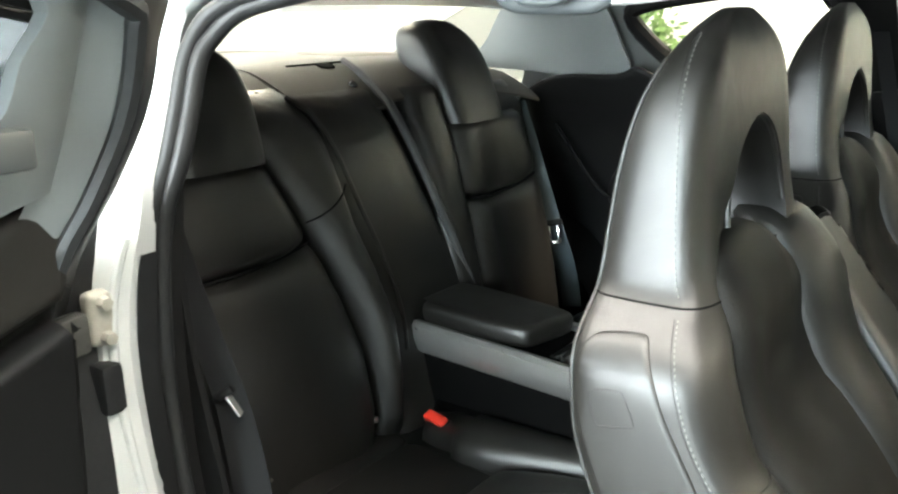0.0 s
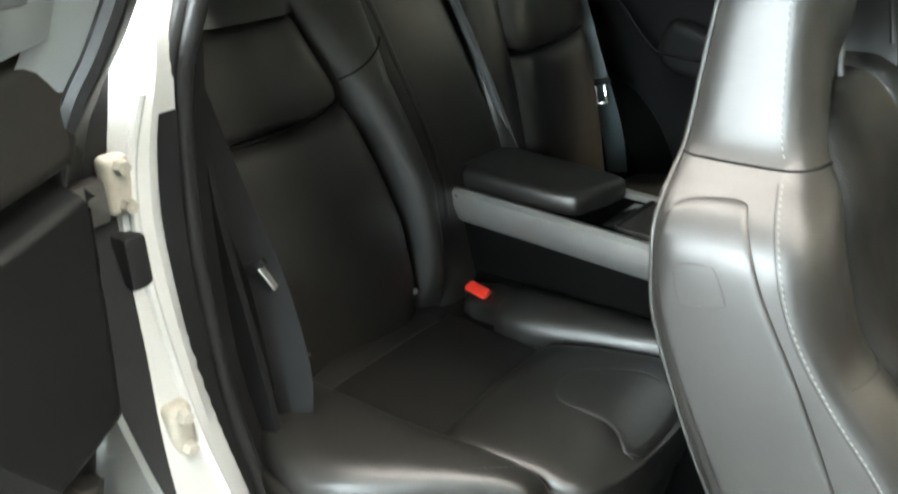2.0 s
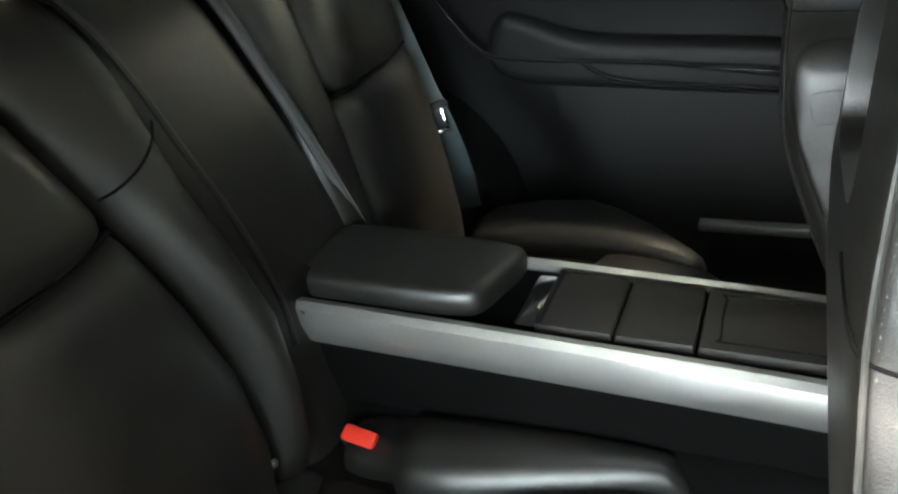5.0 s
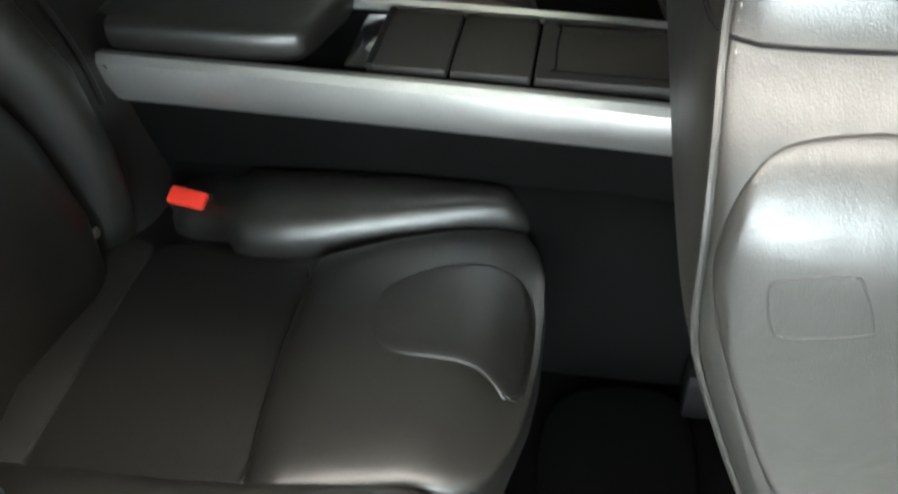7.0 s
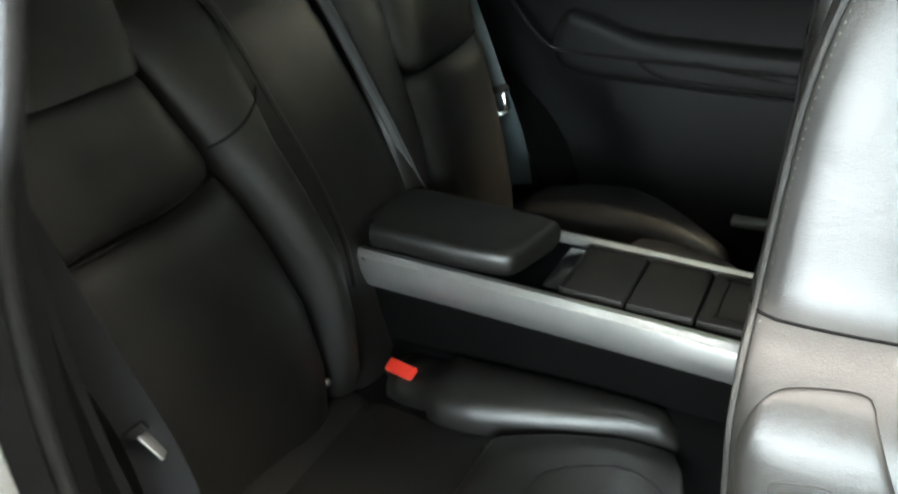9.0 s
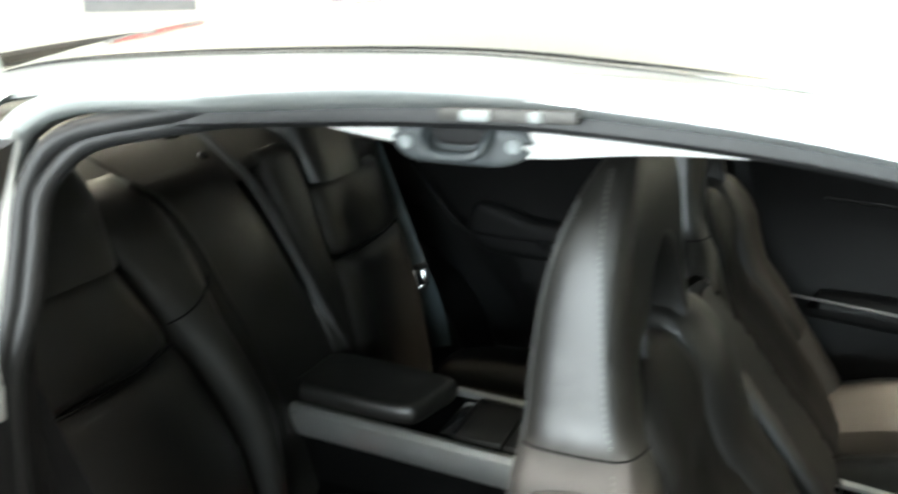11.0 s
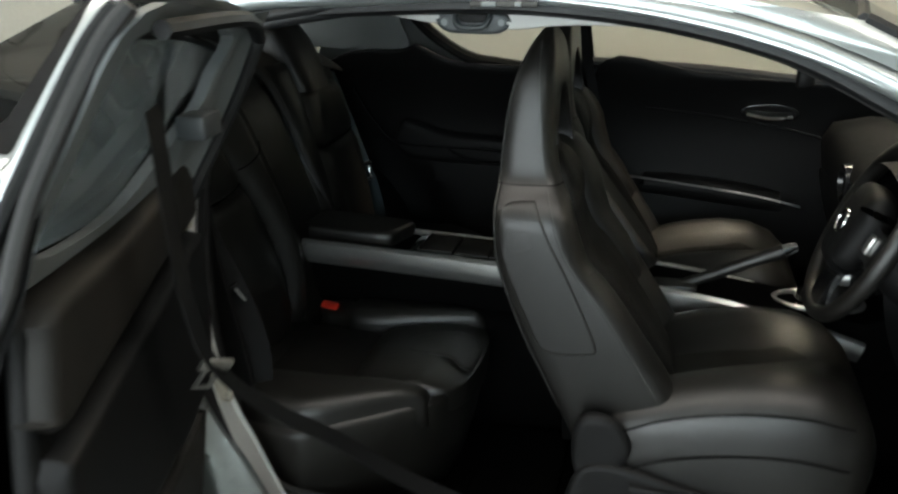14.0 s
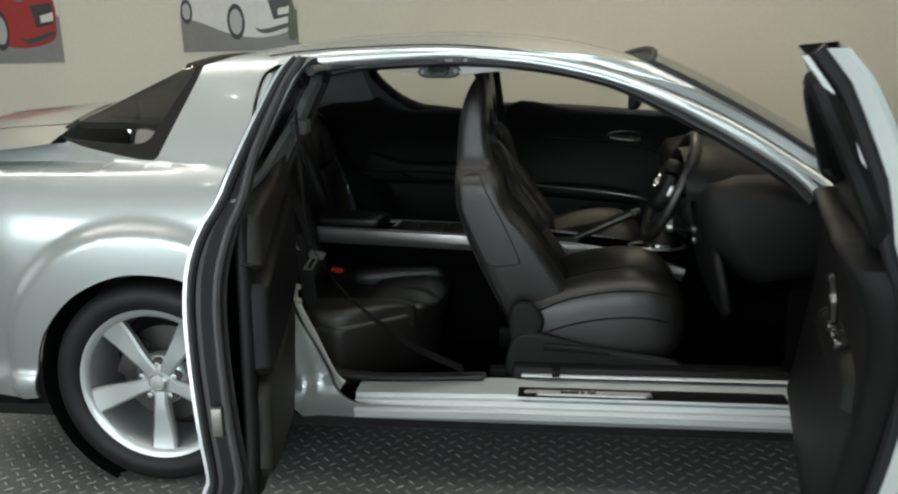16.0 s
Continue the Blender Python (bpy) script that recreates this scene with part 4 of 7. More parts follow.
def seat_section(z, grow=0.0):
    """A ring of the backrest: rounded rear, flat flank, a crisp stitched edge, then the padded side and the hollow middle."""
    xr, xf, xs, b = (float(np.interp(z, c[:, 0], c[:, 1])) for c in (REAR_X, FRONT_X, STITCH_X, HALF_W))
    xr, xf, b = xr - grow, xf + grow, b + grow
    xs = min(xs, xf - 0.006)
    e, d = xf - xs, 0.055 if z < 0.85 else 0.055 * max(0.0, (1.06 - z) / 0.21)
    k = min(1.0, b / 0.15)
    rear_arc = curve([(xr, 0.0), (xr, 0.50 * b), (xr + 0.002 * k, 0.82 * b), (xr + 0.008 * k, 0.945 * b), (xr + 0.022 * k, 0.992 * b)], 4)
    flank = [(xr + 0.022 * k + (xs - xr - 0.022 * k) * u, b * (0.992 + 0.012 * math.sin(math.pi * u) ** 0.7 - 0.004 * u)) for u in (0.2, 0.4, 0.6, 0.8, 0.93, 1.0)]
    front = curve([(xs, 0.986 * b), (xs + 0.50 * e, 0.95 * b), (xs + 0.88 * e, 0.86 * b), (xf, 0.74 * b), (xf - 0.20 * d, 0.63 * b), (xf - 0.70 * d, 0.51 * b), (xf - d, 0.38 * b), (xf - d, 0.0)], 3)[1:]
    half = [tuple(p) for p in rear_arc] + flank + [tuple(p) for p in front]
    return [(x, y, z) for x, y in half] + [(x, -y, z) for x, y in half[-2:0:-1]]


def flank_y(x, z):
    """The outer flank of the backrest, towards -y."""
    ring = np.array(seat_section(z))
    low = ring[ring[:, 1] < 0.88 * ring[:, 1].min()]
    low = low[np.argsort(low[:, 0])]
    return float(np.interp(x, low[:, 0], low[:, 1]))


def side_curve(path, out=0.0):
    """A line on the outer flank: (x, z) pairs, laid on the section at that height."""
    return [(x, flank_y(x, z) - out, z) for x, z in path]


def front_seat(name, label, belt_side):
    seat = thing(name, label, "car seat", "front seats")
    zs = np.r_[np.linspace(0.44, 0.76, 18), np.linspace(0.775, 0.97, 20), np.linspace(0.98, 1.18, 18), [1.195, 1.208, 1.219, 1.228, 1.234, 1.2365]]

    def mid(z):
        xr, xf = (float(np.interp(z, c[:, 0], c[:, 1])) for c in (REAR_X, FRONT_X))
        return 0.5 * (xr + xf), 0.5 * (xf - xr)

    hole = curve([(0.025, 1.126), (-0.010, 1.117), (-0.042, 1.092), (-0.062, 1.055), (-0.070, 1.010), (-0.055, 0.985), (0.0, 0.976), (0.065, 0.972), (0.105, 0.980), (0.112, 1.015), (0.100, 1.062), (0.070, 1.105)], 5, True)
    tool = rings([[(x, y, z) for y, z in hole] for x in (0.85, 1.2)])
    part("backrest", cut(rings([seat_section(z) for z in zs]), tool), LEATHER, seat, angle=34)
    rim = [p for p in hole + hole if p[1] > 1.012]
    rim = rim[:len(rim) // 2 + 1]
    k0 = max(range(len(rim) - 1), key=lambda k: abs(rim[k][0] - rim[k + 1][0]) + abs(rim[k][1] - rim[k + 1][1]))
    rim = rim[k0 + 1:-1] + rim[:k0 + 1]
    part("opening_trim", tube([(mid(z)[0] + mid(z)[1] * 0.88, y * 1.02, z) for y, z in rim], 0.0038, 8, (1, 0, 0)), LEATHER, seat)
    # cushion
    secs = []
    for x, b, z0, z1, dent in ((1.10, 0.20, 0.36, 0.50, 0.02), (1.16, 0.235, 0.33, 0.555, 0.06), (1.24, 0.245, 0.31, 0.585, 0.075), (1.34, 0.250, 0.30, 0.615, 0.075), (1.44, 0.250, 0.30, 0.63, 0.065), (1.52, 0.245, 0.305, 0.628, 0.045), (1.58, 0.235, 0.32, 0.605, 0.02), (1.62, 0.215, 0.36, 0.565, 0.0), (1.638, 0.18, 0.41, 0.52, 0.0)):
        zc = 0.5 * (z0 + z1)
        secs.append([(x, y, z) for z, y in super_ring(zc, 0, zc - z0, z1 - zc, b, 4, 44, dent, 0.66)])
    part("cushion", rings(secs), LEATHER, seat, angle=60)
    part("cushion_insert", pillow(curve([(1.20, -0.13), (1.36, -0.15), (1.52, -0.13), (1.55, 0), (1.52, 0.13), (1.36, 0.15), (1.20, 0.13), (1.18, 0)], 4, True), lambda x, y, w: (x, y, lerp(x, [(1.1, 0.50), (1.2, 0.505), (1.34, 0.545), (1.5, 0.575), (1.6, 0.56)]) + 0.5 * y * y + w), 0.014, 0.02, 0.03, step=0.025), CLOTH, seat)
    part("back_insert", pillow(curve([(-0.12, 0.56), (-0.145, 0.72), (-0.15, 0.86), (-0.150, 0.950), (-0.125, 1.000), (-0.07, 1.018), (0.00, 1.012), (0.08, 0.985), (0.145, 0.930), (0.155, 0.86), (0.145, 0.72), (0.12, 0.56), (0, 0.53)], 4, True), lambda y, z, w: (float(np.interp(z, FRONT_X[:, 0], FRONT_X[:, 1])) - 0.05 + 0.026 * min(1, max(0, (z - 0.88) / 0.08)) + (1.2 - 0.6 * min(1, max(0, (z - 0.88) / 0.08))) * y * y - 0.022 * min(1, max(0, (y - 0.03) / 0.08)) + w, y, z), 0.038, 0.03, 0.055, step=0.022), CLOTH, seat)
    lobe = []
    for z, c, half, proud in ((0.66, 0.170, 0.030, -0.020), (0.70, 0.170, 0.050, -0.004), (0.76, 0.172, 0.062, 0.006), (0.82, 0.172, 0.070, 0.012), (0.88, 0.170, 0.074, 0.016), (0.92, 0.168, 0.074, 0.020), (0.950, 0.162, 0.071, 0.021), (0.975, 0.156, 0.064, 0.017), (0.992, 0.151, 0.052, 0.008), (1.002, 0.147, 0.038, -0.006), (1.007, 0.144, 0.020, -0.022)):
        lobe.append([(px, py, z) for px, py in super_ring(float(np.interp(z, FRONT_X[:, 0], FRONT_X[:, 1])) - 0.035, c, 0.045, 0.035 + proud, half, 2.4, 30)])
    part("shoulder_pad", rings(lobe), LEATHER, seat, angle=80)
    for zo, yo in ((0.0, -0.2475), (-0.085, -0.252)):
        part("seam", tube([(x, yo + 0.02 * max(0, (x - 1.5) / 0.1) ** 2, z + zo) for x, z in curve([(1.17, 0.505), (1.26, 0.545), (1.38, 0.572), (1.50, 0.578), (1.585, 0.560)], 6)], 0.0022, 6, (0, 0, 1)), SEAM, seat)
    # side valance, slide rail and recliner cover
    part("valance", pillow(curve([(1.08, 0.30), (1.10, 0.42), (1.18, 0.44), (1.35, 0.40), (1.60, 0.36), (1.63, 0.32), (1.58, 0.285), (1.2, 0.27)], 4, True), lambda x, z, w: (x, -0.252 - w, z), 0.014, 0.01, 0.014, step=0.02), PLASTIC, seat, "black plastic seat valance")
    part("recliner_cover", pillow(curve([(1.085, 0.46), (1.10, 0.53), (1.16, 0.535), (1.20, 0.47), (1.16, 0.40), (1.10, 0.40)], 4, True), lambda x, z, w: (x, -0.24 - w, z), 0.018, 0.01, 0.02, step=0.012), PLASTIC, seat)
    part("adjuster_lever", tube([(1.20, -0.268, 0.40), (1.30, -0.272, 0.395), (1.40, -0.268, 0.385)], 0.012, 8), PLASTIC, seat)
    for y in (-0.20, 0.20):
        part("slide_rail", box(1.02, 1.60, y - 0.02, y + 0.02, 0.215, 0.30, 0.006), PLASTIC, seat)
    # flank details: seams, airbag tab, piping
    seam = [(x, y, 0.9635) for x, y, _ in seat_section(0.9635, 0.0006)]
    n_half = len(seam) // 2
    part("seam", tube(seam[n_half + 4:-2], 0.0012, 6, (0, 0, 1)), SEAM, seat)
    edge = [(float(np.interp(z, STITCH_X[:, 0], STITCH_X[:, 1])), z) for z in np.r_[np.linspace(0.955, 0.56, 40)]]
    part("stitching", dashes(side_curve([(x - 0.003, z) for x, z in edge], 0.0004), 0.0007, 0.0036, 0.0006), STITCH, seat, "pale contrast stitching")
    part("seam", tube(side_curve([(x - 0.0065, z) for x, z in edge], -0.0002), 0.0008, 6, (1, 0, 0)), SEAM_SOFT, seat)
    rise = side_curve([(float(np.interp(z, STITCH_X[:, 0], STITCH_X[:, 1])) - 0.003, z) for z in np.linspace(0.972, 1.215, 36)], 0.0006)
    part("stitching", dashes(rise, 0.0007, 0.0036, 0.0006), STITCH, seat, "pale contrast stitching")
    part("seam", tube([(x - 0.0045, y + 0.0008, z) for x, y, z in rise], 0.0008, 6, (1, 0, 0)), SEAM_SOFT, seat)
    # seam across the padded side, where the shoulder meets the large lower pad
    cross = [(x + 0.0006, y, 0.806) for x, y, _ in seat_section(0.806, 0.0004)]
    for s0 in (1, -1):
        part("seam", tube([(x, s0 * y, z) for x, y, z in cross[26:36]], 0.0011, 6, (0, 0, 1)), SEAM_SOFT, seat)
    panel = curve([(0.934, 0.865), (0.931, 0.895), (0.937, 0.922), (0.950, 0.936), (0.975, 0.941), (0.998, 0.941), (1.005, 0.930), (1.017, 0.905), (1.033, 0.868), (1.064, 0.808), (1.097, 0.735), (1.122, 0.672), (1.117, 0.655), (1.085, 0.649), (1.045, 0.647), (1.016, 0.658), (0.996, 0.700), (0.968, 0.765), (0.946, 0.825)], 4, True)
    part("side_panel", pillow(panel, lambda x, z, w: (x, flank_y(x, z) - w, z), 0.0028, 0.003, 0.007, 2.0, step=0.012), LEATHER, seat, "raised leather side panel", angle=60)
    tab = curve([(0.954, 0.880), (0.960, 0.888), (0.984, 0.892), (0.990, 0.888), (1.000, 0.866), (0.998, 0.859), (0.968, 0.852), (0.960, 0.856)], 4, True)
    ring2 = side_curve(tab, 0.0026)
    part("airbag_tab", tube(ring2 + ring2[:1], 0.0007, 6, (1, 0, 0)), SEAM_SOFT, seat, "embossed airbag tab")
    piping = [(x - 0.001, y - 0.0, z) for x, y, z in side_curve([(float(np.interp(z, REAR_X[:, 0], REAR_X[:, 1])) + 0.008, z) for z in np.linspace(0.52, 1.19, 46)], 0.001)]
    part("piping", tube(piping, 0.0022, 8, (1, 0, 0)), LEATHER, seat)
    part("stitching", dashes([(x + 0.005, y - 0.002, z) for x, y, z in piping], 0.0006, 0.003, 0.003), STITCH, seat, "pale contrast stitching")
    return seat


driver = front_seat("front_seat", "black leather driver's sports seat with pale stitching", -1)
driver.matrix_world = pose(0, -0.365, 0)
passenger = copy_thing(driver, pose(-0.05, 0.325, 0))
passenger["label"] = "black leather front passenger sports seat with one-piece headrest"

# ---- rear bench: two bucket halves with a flat centre ----
BACK_LINE = np.array(curve([(0.42, 0.352), (0.50, 0.330), (0.60, 0.309), (0.70, 0.290), (0.80, 0.270), (0.90, 0.246), (1.00, 0.220), (1.08, 0.192), (1.14, 0.168), (1.20, 0.135)], 4))


def back_x(z):
    return float(np.interp(z, BACK_LINE[:, 0], BACK_LINE[:, 1]))


rear = thing("back_bench", "black leather rear seat with two bucket places", "car seat")
def smile(y, z, c):
    """The seat's panels sag along the curved seam."""
    u = (y - c + 0.02) / 0.17
    return z + (0.030 * min(1.2, u * u) - 0.022) * math.exp(-((z - 0.863) / 0.10) ** 2)


# inner edge of the near place's panels, and the fold between bolster and centre panel, by height
PANEL_EDGE = np.array(curve([(0.44, -0.240), (0.54, -0.231), (0.67, -0.243), (0.78, -0.278), (0.86, -0.305), (0.90, -0.317), (0.98, -0.344), (1.034, -0.360)], 4))
FOLD = np.array(curve([(0.44, -0.160), (0.55, -0.146), (0.68, -0.128), (0.80, -0.150), (0.90, -0.180), (1.00, -0.207), (1.08, -0.236), (1.12, -0.255)], 4))


def edge_y(table, z):
    return float(np.interp(z, table[:, 0], table[:, 1]))


for s, cy, hc in ((-1, -0.445, -0.447), (1, 0.290, 0.252)):
    def sec(z, b, swell, d0, n=3.6, dent=0.03, dx=0.0):
        x = back_x(z) + dx
        if s < 0:
            y1 = edge_y(PANEL_EDGE, z) - 0.186 + b
            c, half = 0.5 * (y1 - 0.445 - b), 0.5 * (y1 + 0.445 + b)
            return [(px, py, smile(py, z, cy)) for px, py in super_ring(x - 0.06, c, d0, 0.06 + swell, half, 4.6, 52, dent, 0.85)]
        return [(px, py, smile(py, z, cy)) for px, py in super_ring(x - 0.06, cy, d0, 0.06 + swell, 0.82 * b, n, 44, dent, 0.85)]

    lower = part("backrest", rings([sec(z, b, sw, 0.05, 3.4, d) for z, b, sw, d in ((0.44, 0.15, 0.0, 0.02), (0.47, 0.178, 0.022, 0.025), (0.55, 0.188, 0.036, 0.030), (0.65, 0.192, 0.040, 0.034), (0.75, 0.190, 0.038, 0.030), (0.82, 0.187, 0.037, 0.026), (0.840, 0.186, 0.034, 0.024), (0.852, 0.185, 0.027, 0.022), (0.860, 0.183, 0.012, 0.020), (0.864, 0.181, 0.000, 0.018))]), LEATHER, rear, angle=60)
    part("backrest_upper", rings([sec(z, b, sw, 0.05, 3.4, d) for z, b, sw, d in ((0.861, 0.181, 0.000, 0.018), (0.866, 0.183, 0.014, 0.020), (0.874, 0.185, 0.027, 0.023), (0.885, 0.186, 0.033, 0.025), (0.905, 0.186, 0.035, 0.026), (0.95, 0.184, 0.031, 0.020), (0.99, 0.181, 0.029, 0.016), (1.004, 0.178, 0.022, 0.01), (1.012, 0.17, 0.004, 0.0))]), LEATHER, rear, angle=60)
    head = []
    for t in np.linspace(0, 1, 22):
        t = 1 - (1 - t) ** 1.6
        k = (1 - t ** 7.0) ** 0.5
        z = 1.008 + (0.200 if s < 0 else 0.212) * t
        b = 0.004 + (0.088 + 0.014 * min(1, t / 0.45)) * k * (1.0 if s < 0 else 1 - 0.16 * t)
        head.append([(px, py, smile(py, z, cy)) for px, py in super_ring(back_x(z) - 0.008 * t - 0.035, hc, 0.006 + 0.072 * k, 0.006 + 0.059 * k, b, 3.6, 44, 0.004 * k, 0.85)])
    part("headrest", rings(head), LEATHER, rear, angle=70)
    bol = []
    if s < 0:
        for z, h, n in ((0.45, -0.02, 2.4), (0.48, 0.012, 2.4), (0.52, 0.036, 2.0), (0.60, 0.060, 1.9), (0.70, 0.066, 1.9), (0.80, 0.062, 1.9), (0.88, 0.054, 2.1), (0.95, 0.042, 2.6), (1.0, 0.030, 3.2), (1.03, 0.026, 3.4), (1.055, 0.018, 3.4), (1.075, 0.006, 3.2), (1.092, -0.012, 3.0), (1.106, -0.036, 2.6), (1.112, -0.06, 2.4)):
            proud = min(1, max(0, (z - 0.46) / 0.10)) * min(1, max(0, (1.06 - z) / 0.16))
            y0, y1 = edge_y(PANEL_EDGE, z) - 0.010 - 0.03 * min(1, max(0, (z - 1.0) / 0.1)), edge_y(FOLD, z) + 0.004 - 0.036 * proud
            tilt = 0.050 * min(1, max(0, (z - 0.48) / 0.10)) * min(1, max(0, (1.08 - z) / 0.12))
            bol.append([(px + tilt * ((py - y0) / (y1 - y0) - 0.7) * min(1, max(0, (px - back_x(z) + 0.05) / 0.05)), py, z) for px, py in super_ring(back_x(z) - 0.05, 0.5 * (y0 + y1), 0.05, 0.05 + h, 0.5 * (y1 - y0), n, 36)])
        part("bolster_seam", tube([(back_x(z) + x, y, z) for x, y, z in curve([(0.014, -0.314, 0.897), (0.036, -0.301, 0.907), (0.052, -0.280, 0.921), (0.056, -0.256, 0.937), (0.045, -0.232, 0.951)], 5)], 0.0016, 6, (1, 0, 0)), SEAM, rear)
    else:
        for z, w, h in ((0.47, 0.022, 0.0), (0.50, 0.034, 0.012), (0.60, 0.041, 0.020), (0.70, 0.0415, 0.021), (0.80, 0.0415, 0.020), (0.88, 0.042, 0.016), (0.95, 0.043, 0.013), (1.0, 0.045, 0.009), (1.04, 0.045, 0.003), (1.07, 0.042, -0.007), (1.09, 0.037, -0.018)):
            bol.append([(px, py, z) for px, py in super_ring(back_x(min(z, 1.04)) - 0.05, 0.098, 0.03, 0.055 + h, 1.3 * w, 3.0, 28)])
    part("bolster", rings(bol), LEATHER, rear, angle=70)
    part("shoulder", rings([[(px, py, z) for px, py in super_ring(back_x(min(z, 1.04)) - 0.06, cy + s * 0.02, 0.04, 0.05 + h, b, 3.2, 28)] for z, b, h in ((0.96, 0.19, -0.01), (1.02, 0.185, 0.0), (1.05, 0.17, -0.012), (1.075, 0.15, -0.04))]), LEATHER, rear, angle=70)
    part("seam", tube([(back_x(0.863) + 0.010 - 0.012 * max(0, 1 - abs(y) / 0.157), cy + y, smile(cy + y, 0.863, cy)) for y in np.linspace(-0.13, 0.13, 15)], 0.003, 6, (1, 0, 0)), SEAM, rear)


# centre panel between the places
def centre_ring(z, sw):
    y0, y1 = edge_y(FOLD, z) - 0.045, 0.105 - 0.135 * min(1, max(0, (z - 0.65) / 0.4))
    return [(px, py, z) for px, py in super_ring(back_x(min(z, 1.06)) - 0.06, 0.5 * (y0 + y1), 0.09, 0.06 + sw, 0.5 * (y1 - y0), 5, 28)]


part("centre_panel", rings([centre_ring(z, sw) for z, sw in ((0.42, 0.02), (0.55, 0.02), (0.70, 0.02), (0.85, 0.02), (0.98, 0.02), (1.03, 0.016), (1.065, 0.0), (1.090, -0.025), (1.104, -0.06), (1.110, -0.10))]), LEATHER, rear, angle=60)
part("edge_trim", tube([(back_x(z) + 0.018, 0.109 - 0.135 * min(1, max(0, (z - 0.65) / 0.4)), z) for z in np.linspace(0.60, 1.04, 14)] + [(back_x(1.06) + 0.006, -0.028, 1.072), (0.170, -0.022, 1.094), (0.12, -0.008, 1.121), (0.06, 0.006, 1.143)], 0.009, 8, (1, 0, 0)), TRIM_DARK, rear)
part("edge_trim", tube([(back_x(z) + 0.016, edge_y(FOLD, z) - 0.001, z) for z in np.linspace(0.62, 1.04, 14)] + [(back_x(1.06) + 0.002, edge_y(FOLD, 1.075), 1.075), (0.165, -0.252, 1.098)], 0.006, 8, (1, 0, 0)), LEATHER, rear)
TOP = np.array(curve([(0.215, 1.035), (0.20, 1.058), (0.17, 1.088), (0.142, 1.105), (0.10, 1.127), (0.069, 1.139), (0.03, 1.145), (-0.02, 1.147)], 4))[::-1]


def seat_top(x, y):
    return float(np.interp(x, TOP[:, 0], TOP[:, 1])) - 0.25 * max(0, abs(y + 0.06) - 0.18) ** 2


# seat tops: light falling through the rear screen painted in as paler leather
part("seat_top", sheet([(0.194, -0.235), (0.198, -0.02), (-0.02, 0.03), (-0.02, -0.26)], lambda x, y, w: (x, y, seat_top(x, y) + w), 0.006, step=0.015), DUSTY_LIT, rear, "dusty leather top of the centre panel, coloured paler as lit from above")
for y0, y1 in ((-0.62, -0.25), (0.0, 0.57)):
    part("seat_top", sheet([(0.150 if y0 < -0.3 else 0.185, y0), (0.150 if y0 < -0.3 else 0.185, y1), (-0.02, y1), (-0.02, y0)], lambda x, y, w: (x, y, seat_top(x, y) - 0.003 + w), 0.006, step=0.02), DUSTY_LIT, rear, "dusty leather top of the backrest, coloured paler as lit from above")
part("flap_seam", tube([(0.062 - 0.4 * (y + 0.06) ** 2, y, seat_top(0.06, y) + 0.0012) for y in np.linspace(-0.15, 0.02, 8)], 0.0018, 6, (0, 0, 1)), SEAM, rear)
part("release_recess", pillow(curve([(0.080, -0.080), (0.088, -0.068), (0.088, -0.050), (0.080, -0.040), (0.062, -0.045), (0.062, -0.075)], 4, True), lambda x, y, w: (x, y, seat_top(x, y) + 0.0015 + w), 0.002, 0.004, 0.004, step=0.01), SEAM, rear)
part("release_button", moved(lathe([(0.0005, 0.004), (0.008, 0.004), (0.010, 0.0)], 14), pose(0.146, -0.060, 1.103, 50, 0, -90)), PLASTIC_GLOSS, rear)


# cushions: four padded panels a side
def panel_top(x, y, z0):
    return z0 - 0.034 * min(1.3, max(0, (x - 0.755) / 0.09)) ** 2 - 0.4 * max(0, -0.50 - y) ** 2


